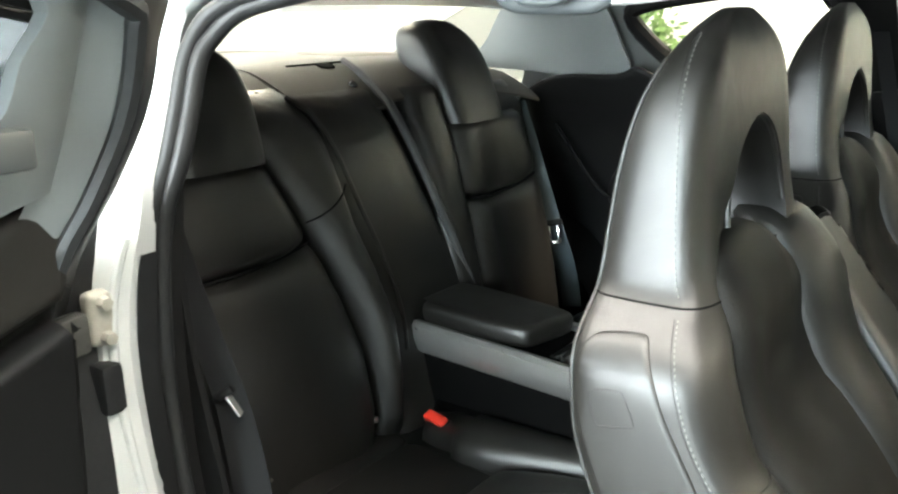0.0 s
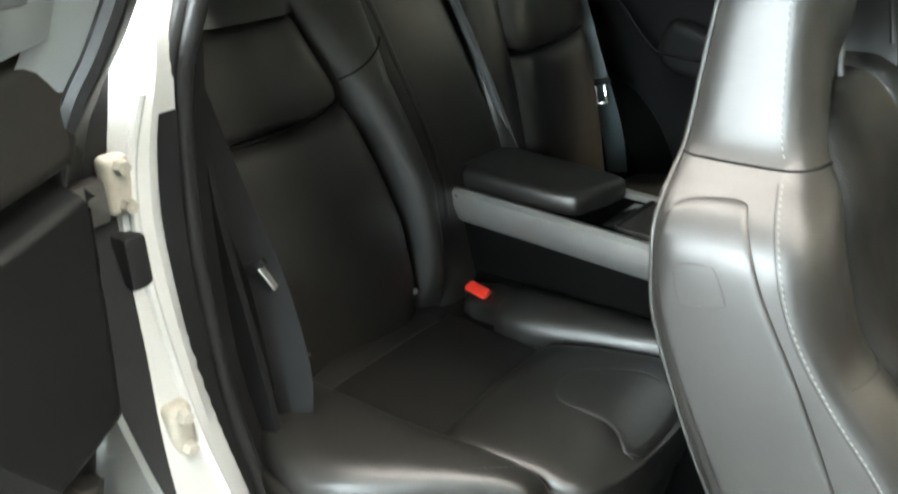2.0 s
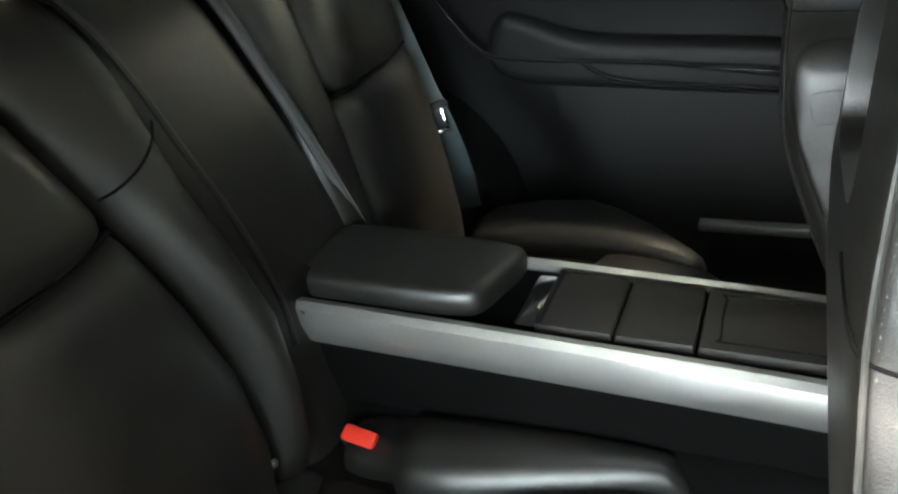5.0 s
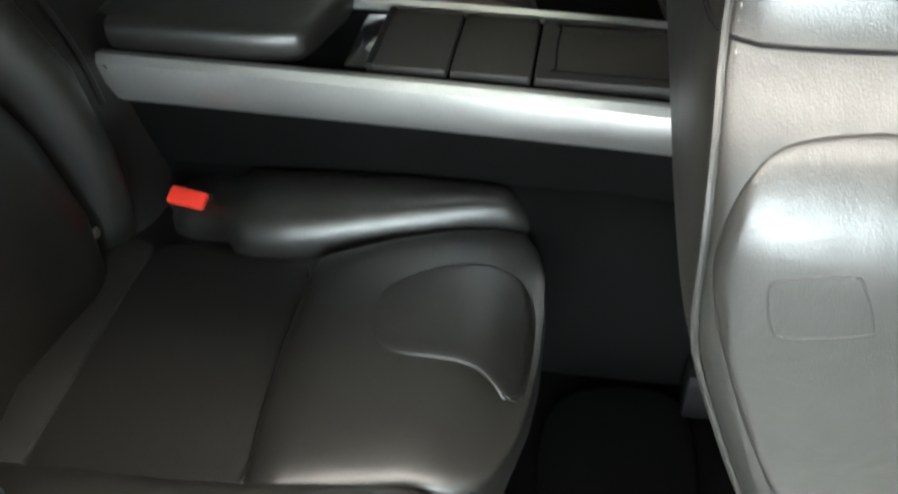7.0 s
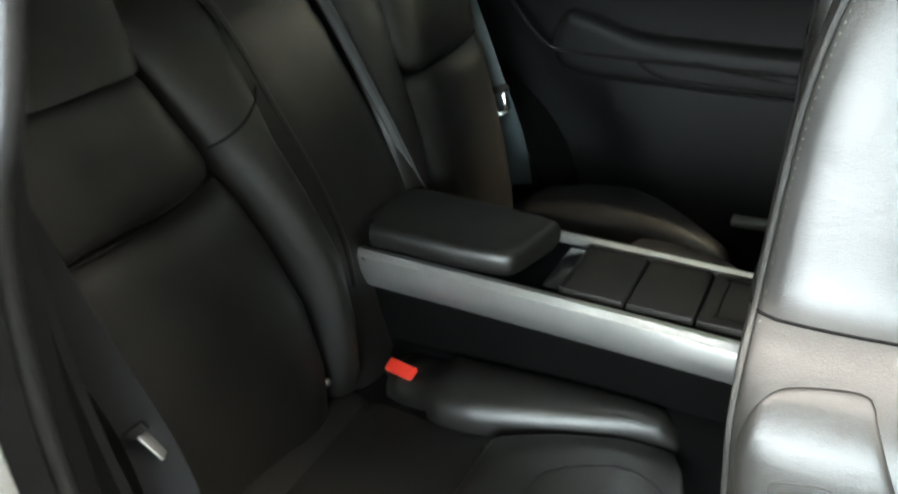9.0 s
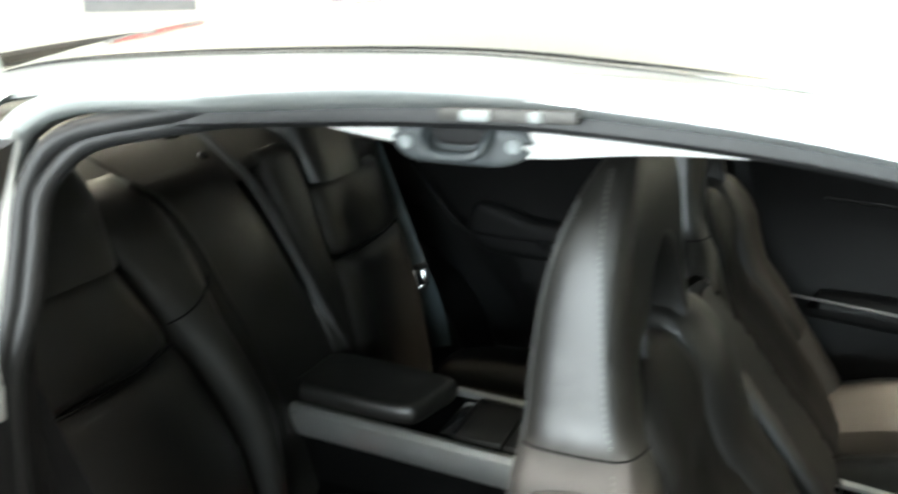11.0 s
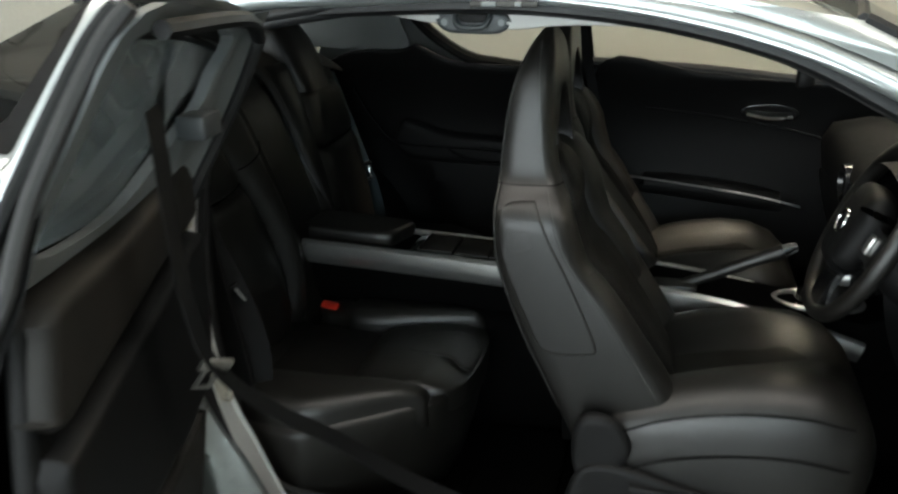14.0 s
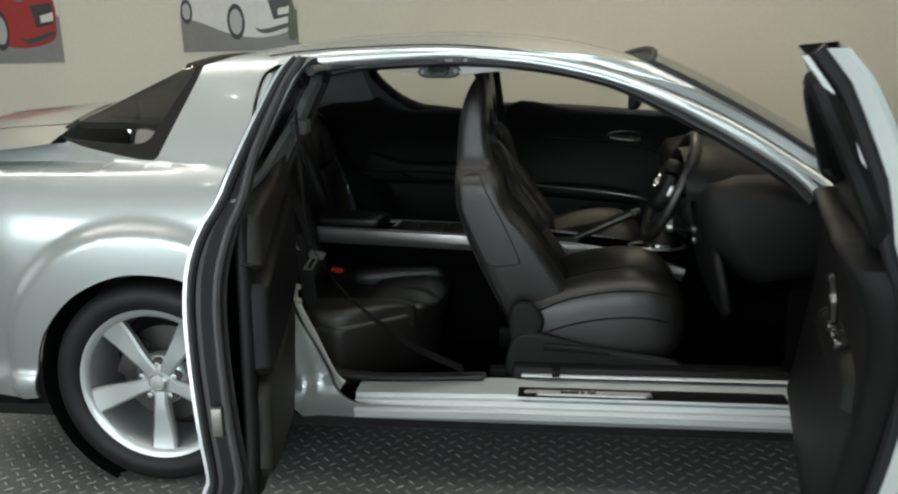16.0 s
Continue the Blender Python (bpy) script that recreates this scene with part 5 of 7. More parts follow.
PLAN = curve([(0.300, -0.60), (0.35, -0.655), (0.45, -0.69), (0.545, -0.705), (0.60, -0.672), (0.68, -0.605), (0.765, -0.53), (0.815, -0.455), (0.838, -0.38), (0.842, -0.29), (0.828, -0.20), (0.79, -0.135), (0.70, -0.118), (0.52, -0.118), (0.40, -0.125), (0.315, -0.16), (0.295, -0.38)], 6, True)
for s in (1, -1):
    def put(x, y, w=0.0):
        return (x, y if s > 0 else -0.10 - y, w)

    part("cushion_base", sheet(inset(PLAN, 0.012), lambda x, y, w: put(x, y, 0.452 + w), 0.02, step=0.06), SEAM, rear)
    for nm, secs, n, slant in (
            ("inner_bolster", ((0.385, -0.13, -0.16, 0.490), (0.392, -0.105, -0.182, 0.505), (0.42, -0.094, -0.190, 0.508), (0.462, -0.088, -0.190, 0.508), (0.474, -0.087, -0.205, 0.520), (0.50, -0.086, -0.214, 0.520), (0.56, -0.084, -0.205, 0.521), (0.67, -0.083, -0.174, 0.521), (0.745, -0.086, -0.150, 0.518), (0.785, -0.092, -0.140, 0.515), (0.808, -0.100, -0.132, 0.492), (0.814, -0.108, -0.124, 0.47)), 3.2, 0),
            ("front_panel", ((0.578, -0.240, -0.48, 0.470), (0.582, -0.216, -0.510, 0.486), (0.593, -0.210, -0.518, 0.496), (0.62, -0.200, -0.517, 0.501), (0.67, -0.178, -0.508, 0.503), (0.74, -0.153, -0.494, 0.500), (0.78, -0.143, -0.490, 0.492), (0.81, -0.138, -0.470, 0.480), (0.828, -0.165, -0.430, 0.466), (0.838, -0.20, -0.385, 0.455), (0.843, -0.25, -0.33, 0.446)), 5.5, 1),
            ("rear_roll", ((0.292, -0.25, -0.47, 0.468), (0.297, -0.215, -0.50, 0.478), (0.312, -0.200, -0.522, 0.484), (0.338, -0.198, -0.526, 0.485), (0.360, -0.200, -0.524, 0.482), (0.374, -0.206, -0.520, 0.475), (0.378, -0.22, -0.50, 0.464)), 5.5, 0),
            ("rear_panel", ((0.378, -0.24, -0.49, 0.462), (0.382, -0.206, -0.520, 0.472), (0.40, -0.200, -0.524, 0.476), (0.46, -0.206, -0.524, 0.473), (0.53, -0.212, -0.522, 0.474), (0.568, -0.216, -0.518, 0.471), (0.577, -0.24, -0.49, 0.460)), 5.5, 1),
            ("outer_wing", ((0.340, -0.55, -0.60, 0.480), (0.348, -0.528, -0.62, 0.505), (0.37, -0.522, -0.645, 0.518), (0.45, -0.520, -0.680, 0.524), (0.54, -0.518, -0.695, 0.525), (0.60, -0.514, -0.663, 0.524), (0.669, -0.505, -0.606, 0.519), (0.72, -0.497, -0.564, 0.510), (0.748, -0.494, -0.544, 0.501), (0.764, -0.496, -0.536, 0.490), (0.772, -0.500, -0.528, 0.474)), 3.4, 0)):
        loft = []
        for x, y0, y1, zt in secs:
            ring2 = super_ring(0.47, 0.5 * (y0 + y1), 0.060, max(0.004, zt - 0.47) if zt > 0.474 else 0.004, 0.5 * (y0 - y1), n, 40)
            loft.append([put(x + (0.16 * max(0, -0.36 - y) ** 1.3 if slant and x < 0.70 and x > 0.5 else 0), y, z) for z, y in ring2])
        part(nm, rings(loft), CLOTH if nm in ("rear_panel", "rear_roll") else LEATHER, rear, angle=80)
    skirt = [[put(x, y, z) for x, y in inset(PLAN, d)] for d, z in ((0.004, 0.470), (0.000, 0.455), (0.001, 0.44), (0.006, 0.40), (0.020, 0.33), (0.040, 0.26), (0.05, 0.215))]
    part("skirt", rings(skirt), LEATHER, rear, angle=80)
    pad = curve([(0.828, -0.385), (0.784, -0.362), (0.742, -0.356), (0.695, -0.356), (0.671, -0.335), (0.664, -0.304), (0.677, -0.264), (0.727, -0.230), (0.776, -0.218), (0.820, -0.230), (0.836, -0.29)], 4, True)
    part("front_pad", pillow(pad, lambda x, y, w: put(x, y, panel_top(x, y, 0.501) - 0.001 + w), 0.0036, 0.004, 0.012, 2.0, step=0.02), LEATHER, rear, angle=80)
    part("pad_seam", tube([put(x, y, panel_top(x, y, 0.501) + 0.0006) for x, y in inset(pad, 0.002)[:-4]], 0.0012, 6, (0, 0, 1)), SEAM_SOFT, rear)
    edge = curve([(0.575, -0.668), (0.615, -0.632), (0.68, -0.580), (0.735, -0.532), (0.758, -0.512)], 8)
    part("stitching", dashes([put(x, y, panel_top(x, y, 0.524) - 0.002) for x, y in edge], 0.0008), BEND, rear)
    for bx, by in ((0.345, -0.246), (0.345, -0.500)):
        part("child_seat_anchor", moved(lathe([(0.0005, 0.004), (0.005, 0.0035), (0.007, 0)], 12), pose(back_x(0.52) + 0.010, put(bx, by)[1], 0.522, 0, 0, -90)), STEEL, rear)

# belt buckles
for y in (-0.150, 0.125):
    bk = thing("belt_buckle", "black seat belt buckle with a red release button", "belt buckle", "rear belt buckles")
    m = pose(0.408, y + 0.002, 0.484, 24, 6, -6)
    part("body", moved(box(-0.028, 0.028, -0.013, 0.013, -0.03, 0.030, 0.006), m), PLASTIC, bk)
    part("button", moved(box(-0.024, 0.024, -0.013, 0.009, 0.026, 0.036, 0.004), m), RED, bk, "red release button")
bk = thing("belt_buckle", "black front seat belt buckle with a red release button", "belt buckle")
m = pose(1.30, -0.085, 0.50, 0, -20, 0)
part("body", moved(box(-0.014, 0.014, -0.02, 0.02, -0.08, 0.0, 0.006), m), PLASTIC, bk)
part("button", moved(box(-0.012, 0.012, -0.018, 0.018, -0.002, 0.007, 0.003), m), RED, bk, "red release button")

# ---- cabin ----
cab = thing("cabin_floor", "black carpeted car floor with a raised centre tunnel", "car floor")
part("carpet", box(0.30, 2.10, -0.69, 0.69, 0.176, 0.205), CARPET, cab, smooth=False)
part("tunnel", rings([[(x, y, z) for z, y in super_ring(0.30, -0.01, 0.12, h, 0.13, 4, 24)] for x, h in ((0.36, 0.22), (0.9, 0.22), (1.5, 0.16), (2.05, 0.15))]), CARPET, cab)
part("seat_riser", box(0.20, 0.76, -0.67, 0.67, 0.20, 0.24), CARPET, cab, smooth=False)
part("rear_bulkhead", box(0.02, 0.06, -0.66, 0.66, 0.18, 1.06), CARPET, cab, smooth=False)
part("front_bulkhead", box(2.06, 2.10, -0.70, 0.70, 0.18, 0.86), PLASTIC, cab, smooth=False)
part("kick_panel", box(1.92, 2.08, -0.66, -0.64, 0.20, 0.60, 0.01), CARPET, cab)
mat1 = thing("floor_mat", "black carpet floor mat with a stitched edge", "floor mat")
part("mat", pillow(curve([(0.86, -0.58), (1.02, -0.60), (1.04, -0.36), (1.02, -0.15), (0.86, -0.17), (0.845, -0.36)], 4, True), lambda x, y, w: (x, y, 0.210 + w), 0.006, 0.003, 0.012, step=0.03), CARPET, mat1)

# centre console
con = thing("centre_console", "long black centre console with aluminium side rails", "centre console")
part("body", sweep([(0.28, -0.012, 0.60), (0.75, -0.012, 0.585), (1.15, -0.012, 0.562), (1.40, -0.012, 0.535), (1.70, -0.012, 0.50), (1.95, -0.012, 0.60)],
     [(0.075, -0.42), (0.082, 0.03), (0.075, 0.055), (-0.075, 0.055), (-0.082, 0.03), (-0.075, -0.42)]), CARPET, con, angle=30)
for s in (-1, 1):
    y = -0.012 + s * 0.088
    rail = curve([(0.215, y, 0.640), (0.60, y, 0.623), (0.95, y, 0.605), (1.25, y, 0.580), (1.45, y, 0.550), (1.58, y, 0.522), (1.69, y, 0.49)], 6)
    prof = [(0.004, 0.032), (0.012, 0.024), (0.014, 0.0), (0.008, -0.024), (0.0, -0.032), (-0.008, -0.032), (-0.008, 0.030)]
    if s > 0:
        prof = [(-a, b) for a, b in prof][::-1]
    part("side_rail", sweep(rail, prof, scale=lambda k: 1 - 0.5 * max(0, k - 0.6)), ALU, con, "brushed aluminium side rail")
part("armrest", pillow(curve([(0.318, -0.092), (0.40, -0.094), (0.48, -0.092), (0.538, -0.084), (0.560, -0.066), (0.572, -0.02), (0.582, 0.025), (0.576, 0.050), (0.54, 0.060), (0.45, 0.064), (0.37, 0.064), (0.318, 0.058), (0.306, 0.035), (0.305, -0.02), (0.305, -0.072)], 4, True), lambda x, y, w: (x, y, 0.686 - 0.012 * max(0.0, (x - 0.36) / 0.23) + w), 0.016, 0.026, 0.016, 2.2, step=0.012), LEATHER, con, "padded black armrest lid", angle=70)
part("lid_hinge_recess", box(0.592, 0.622, -0.070, 0.055, 0.634, 0.646, 0.004), PLASTIC_GLOSS, con)
for x0, x1, lab in ((0.628, 0.713, "ribbed roller cover"), (0.717, 0.806, ""), (0.810, 1.04, "black storage bin lid")):
    part("cover", moved(box(x0, x1, -0.0775, 0.0535, 0.632, 0.6545, 0.003), Matrix.Translation((0.63, 0, 0.65)) @ pose(0, 0, 0, 0, 2, 0) @ Matrix.Translation((-0.63, 0, -0.65))), CONSOLE, con, lab)
part("lid_groove", tube([(x, y, 0.6550 - 0.035 * (x - 0.63)) for x, y in curve([(1.03, -0.062), (0.845, -0.062), (0.832, -0.052), (0.832, 0.03), (0.845, 0.040), (1.03, 0.040)], 4)], 0.0014, 6, (0, 0, 1)), SEAM, con)
part("tray", box(0.622, 0.630, -0.078, 0.056, 0.640, 0.656, 0.002), PLASTIC, con)
# raised front armrest lid
lid_m = pose(1.200, -0.030, 0.665, 0, -37, 0)
part("raised_lid", moved(pillow(curve([(0.0, -0.065), (0.0, 0.065), (0.20, 0.072), (0.33, 0.062), (0.355, 0.03), (0.355, -0.03), (0.33, -0.062), (0.20, -0.072)], 5, True), lambda u, v, w: (w, v, u), 0.020, 0.028, 0.024, 2.6, step=0.015), lid_m), LEATHER, con, "black padded armrest lid standing open", angle=70)
# gear lever, handbrake
gl = thing("gear_lever", "short gear lever with a round chrome-topped knob", "gear lever")
part("gaiter", moved(rings([[(a * math.cos(t), a * math.sin(t), z) for t in np.linspace(0, 2 * math.pi, 25)[:-1]] for a, z in ((0.062, 0), (0.052, 0.02), (0.040, 0.035), (0.030, 0.06), (0.014, 0.08))]), pose(1.62, -0.012, 0.590)), LEATHER, gl)
part("ring", moved(lathe([(0.058, 0.0), (0.060, 0.008), (0.070, 0.010), (0.074, 0.0), (0.058, 0)], 36), pose(1.62, -0.012, 0.584, 90)), CHROME, gl, "chrome gaiter ring")
part("stalk", tube([(1.62, -0.012, 0.64), (1.625, -0.012, 0.72)], 0.008, 8), CHROME, gl)
part("knob", moved(lathe([(0.0005, 0.052), (0.018, 0.049), (0.025, 0.035), (0.026, 0.02), (0.018, 0.0), (0.010, -0.01)], 24), pose(1.626, -0.012, 0.72, 90)), PLASTIC_GLOSS, gl)
hb = thing("handbrake", "black leather handbrake lever with a chrome tip", "handbrake")
grip = [(1.27, -0.050, 0.600), (1.36, -0.050, 0.640), (1.44, -0.048, 0.678), (1.505, -0.046, 0.706)]
part("grip", tube(grip, 0.016, 12, scale=lambda k: 0.8 + 0.3 * k), LEATHER, hb)
part("tip", tube([(1.505, -0.046, 0.706), (1.522, -0.045, 0.714), (1.534, -0.045, 0.719)], 0.014, 12, scale=lambda k: 1.1 - 0.35 * k), CHROME, hb, "bright chrome tip")
part("gaiter", moved(box(1.20, 1.32, -0.085, -0.02, 0.55, 0.615, 0.02), pose(0, 0, 0)), LEATHER, hb)
part("console_ring", tube([(1.60 + 0.10 * math.cos(t), -0.012 + 0.062 * math.sin(t), 0.575) for t in np.linspace(0, 2 * math.pi, 40)], 0.007, 8, (0, 0, 1)), ALU, con, "bright oval shifter surround")

# steering wheel
sw = thing("steering_wheel", "three-spoke black leather steering wheel with silver details", "steering wheel")
SM = pose(1.60, -0.365, 0.862, 0, -66, 0)
n = 48
part("rim", moved(rings([[((0.178 + 0.0155 * math.cos(b)) * math.cos(a), (0.178 + 0.0155 * math.cos(b)) * math.sin(a), 0.017 * math.sin(b)) for b in np.linspace(0, 2 * math.pi, 13)[:-1]] for a in np.linspace(0, 2 * math.pi, n + 1)], caps=False), SM), LEATHER, sw)
part("airbag_pad", moved(pillow(curve([(-0.075, -0.062), (0.0, -0.078), (0.07, -0.070), (0.088, 0.0), (0.07, 0.070), (0.0, 0.078), (-0.075, 0.062), (-0.09, 0.0)], 5, True), lambda u, v, w: (u, v, 0.012 + w), 0.032, 0.03, 0.035, 2.4, step=0.012), SM), PLASTIC, sw)
for a0, a1 in ((75, 105), (255, 285)):
    a = radians((a0 + a1) / 2)
    part("spoke", moved(rings([[(r * math.cos(a) - t * math.sin(a), r * math.sin(a) + t * math.cos(a), h) for t, h in ((-hw, -0.004), (-hw, 0.010), (hw, 0.010), (hw, -0.004))] for r, hw in ((0.06, 0.040), (0.11, 0.030), (0.168, 0.034))]), SM), PLASTIC_GLOSS, sw)
    part("switch_pad", moved(box(0.095 * math.cos(a) - 0.018, 0.095 * math.cos(a) + 0.018, 0.105 * math.sin(a) - 0.012, 0.105 * math.sin(a) + 0.012, 0.008, 0.018, 0.004), SM), ALU, sw)
part("spoke", moved(rings([[(-r, t, h) for t, h in ((-hw, -0.004), (-hw, 0.010), (hw, 0.010), (hw, -0.004))] for r, hw in ((0.06, 0.05), (0.12, 0.035), (0.168, 0.04))]), SM), PLASTIC_GLOSS, sw)
part("emblem", moved(rings([[((0.020 + 0.003 * math.cos(b)) * math.cos(a) * 1.1, (0.024 + 0.003 * math.cos(b)) * math.sin(a), 0.0465 + 0.003 * math.sin(b)) for b in np.linspace(0, 2 * math.pi, 9)[:-1]] for a in np.linspace(0, 2 * math.pi, 33)], caps=False), SM), CHROME, sw, "plain chrome oval emblem")
part("column", tube([(1.60, -0.365, 0.850), (1.78, -0.365, 0.77), (1.95, -0.365, 0.70)], 0.055, 16), PLASTIC, sw)
for y in (-0.47, -0.26):
    part("stalk", tube([(1.64, -0.365 + math.copysign(0.04, y + 0.365), 0.845), (1.63, y, 0.865), (1.625, y + math.copysign(0.05, y + 0.365), 0.875)], 0.008, 8, (0, 0, 1)), PLASTIC, sw)

# dashboard
dash = thing("dashboard", "black dashboard with a hooded round instrument cluster", "dashboard")
ends = [-0.655, -0.652, -0.64, -0.62, -0.59] + list(np.linspace(-0.54, 0.54, 22)) + [0.59, 0.62, 0.64, 0.652, 0.655]
part("top", rings([[(1.90 + (x - 1.90) * (1 - max(0, (abs(y) - 0.55) / 0.105) ** 3 * 0.35), y, 0.76 + (z - 0.76) * (1 - max(0, (abs(y) - 0.55) / 0.105) ** 3 * 0.35)) for x, z in ((1.66, 0.80), (1.655, 0.86), (1.68, 0.905), (1.78, 0.925 + 0.02 * math.exp(-(y / 0.3) ** 2)), (1.95, 0.915), (2.14, 0.885), (2.14, 0.64), (1.84, 0.60), (1.74, 0.64), (1.68, 0.72))] for y in ends]), PLASTIC, dash, angle=50)
part("glovebox", pillow(curve([(0.12, 0.60), (0.12, 0.76), (0.35, 0.775), (0.62, 0.76), (0.62, 0.60), (0.35, 0.585)], 4, True), lambda y, z, w: (1.700 - 0.25 * (z - 0.7) - w, y, z), 0.02, 0.01, 0.02, step=0.04), PLASTIC, dash)
part("hood", rings([[(x, -0.365 + 0.20 * math.cos(t) * k, 0.885 + 0.10 * math.sin(t) * k) for t in np.linspace(-0.3, math.pi + 0.3, 26)] for x, k in ((1.625, 1.0), (1.66, 1.06), (1.75, 1.0), (1.88, 0.7))], caps=False), PLASTIC, dash, angle=60)
for dy, r in ((0, 0.062), (-0.115, 0.048), (0.115, 0.048)):
    dial = part("dial", moved(lathe([(0.0005, 0.0), (r - 0.006, 0.0), (r - 0.005, 0.010), (r, 0.010), (r, -0.01)], 32), pose(1.715, -0.365 + dy, 0.900, 0, 0, 90)), PLASTIC_GLOSS, dash, "round black dial")
    part("ring", moved(lathe([(r - 0.003, 0.011), (r, 0.013), (r + 0.003, 0.008)], 32), pose(1.715, -0.365 + dy, 0.900, 0, 0, 90)), PLASTIC_GLOSS, dial)
part("radio_panel", rings([[(x, y, z) for y, z in [(0.13 * k * math.cos(t), 0.74 + 0.13 * k * math.sin(t)) for t in np.linspace(0, 2 * math.pi, 37)[:-1]]] for x, k in ((1.75, 1.05), (1.655, 1.0), (1.645, 0.95), (1.643, 0.6))]), PLASTIC_GLOSS, dash, angle=30)
for dy in (-0.075, 0.0, 0.075):
    knob = part("climate_knob", moved(lathe([(0.0005, 0.022), (0.019, 0.021), (0.022, 0.014), (0.022, 0)], 24), pose(1.646, dy, 0.665, 0, 0, 90)), ALU, dash, "silver climate knob")
for dy in (-0.15, 0.15):
    part("vent_ring", moved(lathe([(0.034, 0.0), (0.038, 0.012), (0.046, 0.010), (0.048, -0.01)], 28), pose(1.655, dy - 0.14 if dy < -0.2 else dy, 0.83, 0, 0, 90)), PLASTIC_GLOSS, dash, "gloss black air vent ring")
part("key_barrel", moved(lathe([(0.0005, 0.012), (0.017, 0.012), (0.020, 0.004), (0.026, 0.0), (0.026, -0.03)], 24), pose(1.790, -0.372, 0.742, 0, 0, 90) @ pose(0, 0, 0)), CHROME, dash, "chrome ignition barrel")
part("column_shroud", pillow(curve([(1.62, 0.78), (1.66, 0.87), (1.78, 0.85), (1.84, 0.76), (1.80, 0.69), (1.70, 0.70)], 4, True), lambda x, z, w: (x, -0.365 - w, z), 0.065, 0.065, 0.05, 2.4, step=0.02), PLASTIC, dash)
part("lower_panel", pillow(curve([(-0.66, 0.52), (-0.66, 0.70), (-0.40, 0.72), (-0.16, 0.70), (-0.16, 0.55), (-0.40, 0.50)], 4, True), lambda y, z, w: (1.735 - 0.2 * (z - 0.6) - w, y, z), 0.02, 0.01, 0.02, step=0.04), PLASTIC, dash)
for x, y, z in ((1.66, -0.62, 0.775), (1.66, -0.595, 0.775), (1.66, -0.62, 0.745)):
    part("switch", box(x - 0.02, x - 0.002, y - 0.010, y + 0.010, z - 0.010, z + 0.010, 0.003), PLASTIC_GLOSS, dash)

# head lining, mirror, lamp, grab handle
lin = thing("headlining", "pale grey cloth roof lining", "roof lining")
ring = [(0.26, -0.49), (0.55, -0.515), (0.78, -0.545), (1.05, -0.548), (1.22, -0.52), (1.45, -0.49), (1.50, 0), (1.45, 0.545), (0.26, 0.545), (0.22, 0)]
part("cloth", sheet(curve(ring, 5, True), lambda x, y, w: (x, y, roof_z(x, y) - 0.045 - 0.02 * abs(y) ** 3 + w), 0.008, step=0.08), HEADLINER, lin)
LIN_EDGE = curve([(0.715, -0.552, 1.264), (0.76, -0.553, 1.257), (0.815, -0.553, 1.249), (0.88, -0.554, 1.243), (0.95, -0.554, 1.241), (1.02, -0.553, 1.247), (1.09, -0.552, 1.249), (1.22, -0.545, 1.243), (1.36, -0.535, 1.222)], 5)
part("rolled_edge", sweep(LIN_EDGE, [(0.0, 0.030), (0.004, 0.014), (0.002, 0.002), (-0.006, 0.0), (-0.014, 0.010), (-0.012, 0.030)]), HEADLINER, lin, angle=60)
gh = thing("grab_handle", "grey moulded grab handle on the roof lining", "grab handle")
part("base", pillow(curve([(0.810, 1.266), (0.816, 1.246), (0.830, 1.237), (0.850, 1.234), (0.908, 1.233), (0.928, 1.236), (0.942, 1.246), (0.947, 1.264), (0.90, 1.272), (0.85, 1.272)], 4, True), lambda x, z, w: (x, -0.553 - w, z), 0.008, 0.010, 0.008, 2.4, step=0.008), TRIM_HANDLE, gh)
part("grip", tube(curve([(0.847, -0.556, 1.268), (0.849, -0.570, 1.258), (0.855, -0.576, 1.249), (0.866, -0.577, 1.2455), (0.890, -0.577, 1.2455), (0.902, -0.576, 1.249), (0.908, -0.570, 1.258), (0.910, -0.556, 1.268)], 5), 0.0048, 10, (0, 1, 0)), TRIM_HANDLE, gh)
# no real hollow: its shade is put in as a raised black plate
part("recess", pillow(curve([(0.860, 1.254), (0.898, 1.254), (0.902, 1.268), (0.856, 1.268)], 3, True), lambda x, z, w: (x, -0.561 - w, z), 0.002, 0.001, 0.004, step=0.006), PLASTIC, gh, "thin black plate in place of the shaded hollow behind the grip")
for hx in (0.828, 0.930):
    part("screw_cover", moved(lathe([(0.0005, 0.003), (0.006, 0.0025), (0.007, 0.0)], 14), pose(hx, -0.563, 1.254, 0, 0, 180)), TRIM_GREY, gh)
mi = thing("rear_view_mirror", "black oval interior mirror below the windscreen", "mirror")
MM = pose(1.500, -0.02, 1.120, 0, 0, -8)
part("housing", moved(pillow(curve([(-0.115, 0.0), (-0.10, 0.03), (0, 0.036), (0.10, 0.03), (0.115, 0), (0.10, -0.03), (0, -0.034), (-0.10, -0.03)], 5, True), lambda y, z, w: (w, y, z), 0.028, 0.008, 0.016, step=0.012), MM), PLASTIC, mi)
part("glass", moved(pillow(curve([(-0.107, 0.0), (-0.094, 0.026), (0, 0.031), (0.094, 0.026), (0.107, 0), (0.094, -0.026), (0, -0.030), (-0.094, -0.026)], 5, True), lambda y, z, w: (-0.0085 - w, y, z), 0.001, 0.0, 0.004, step=0.03), MM), CHROME, mi)
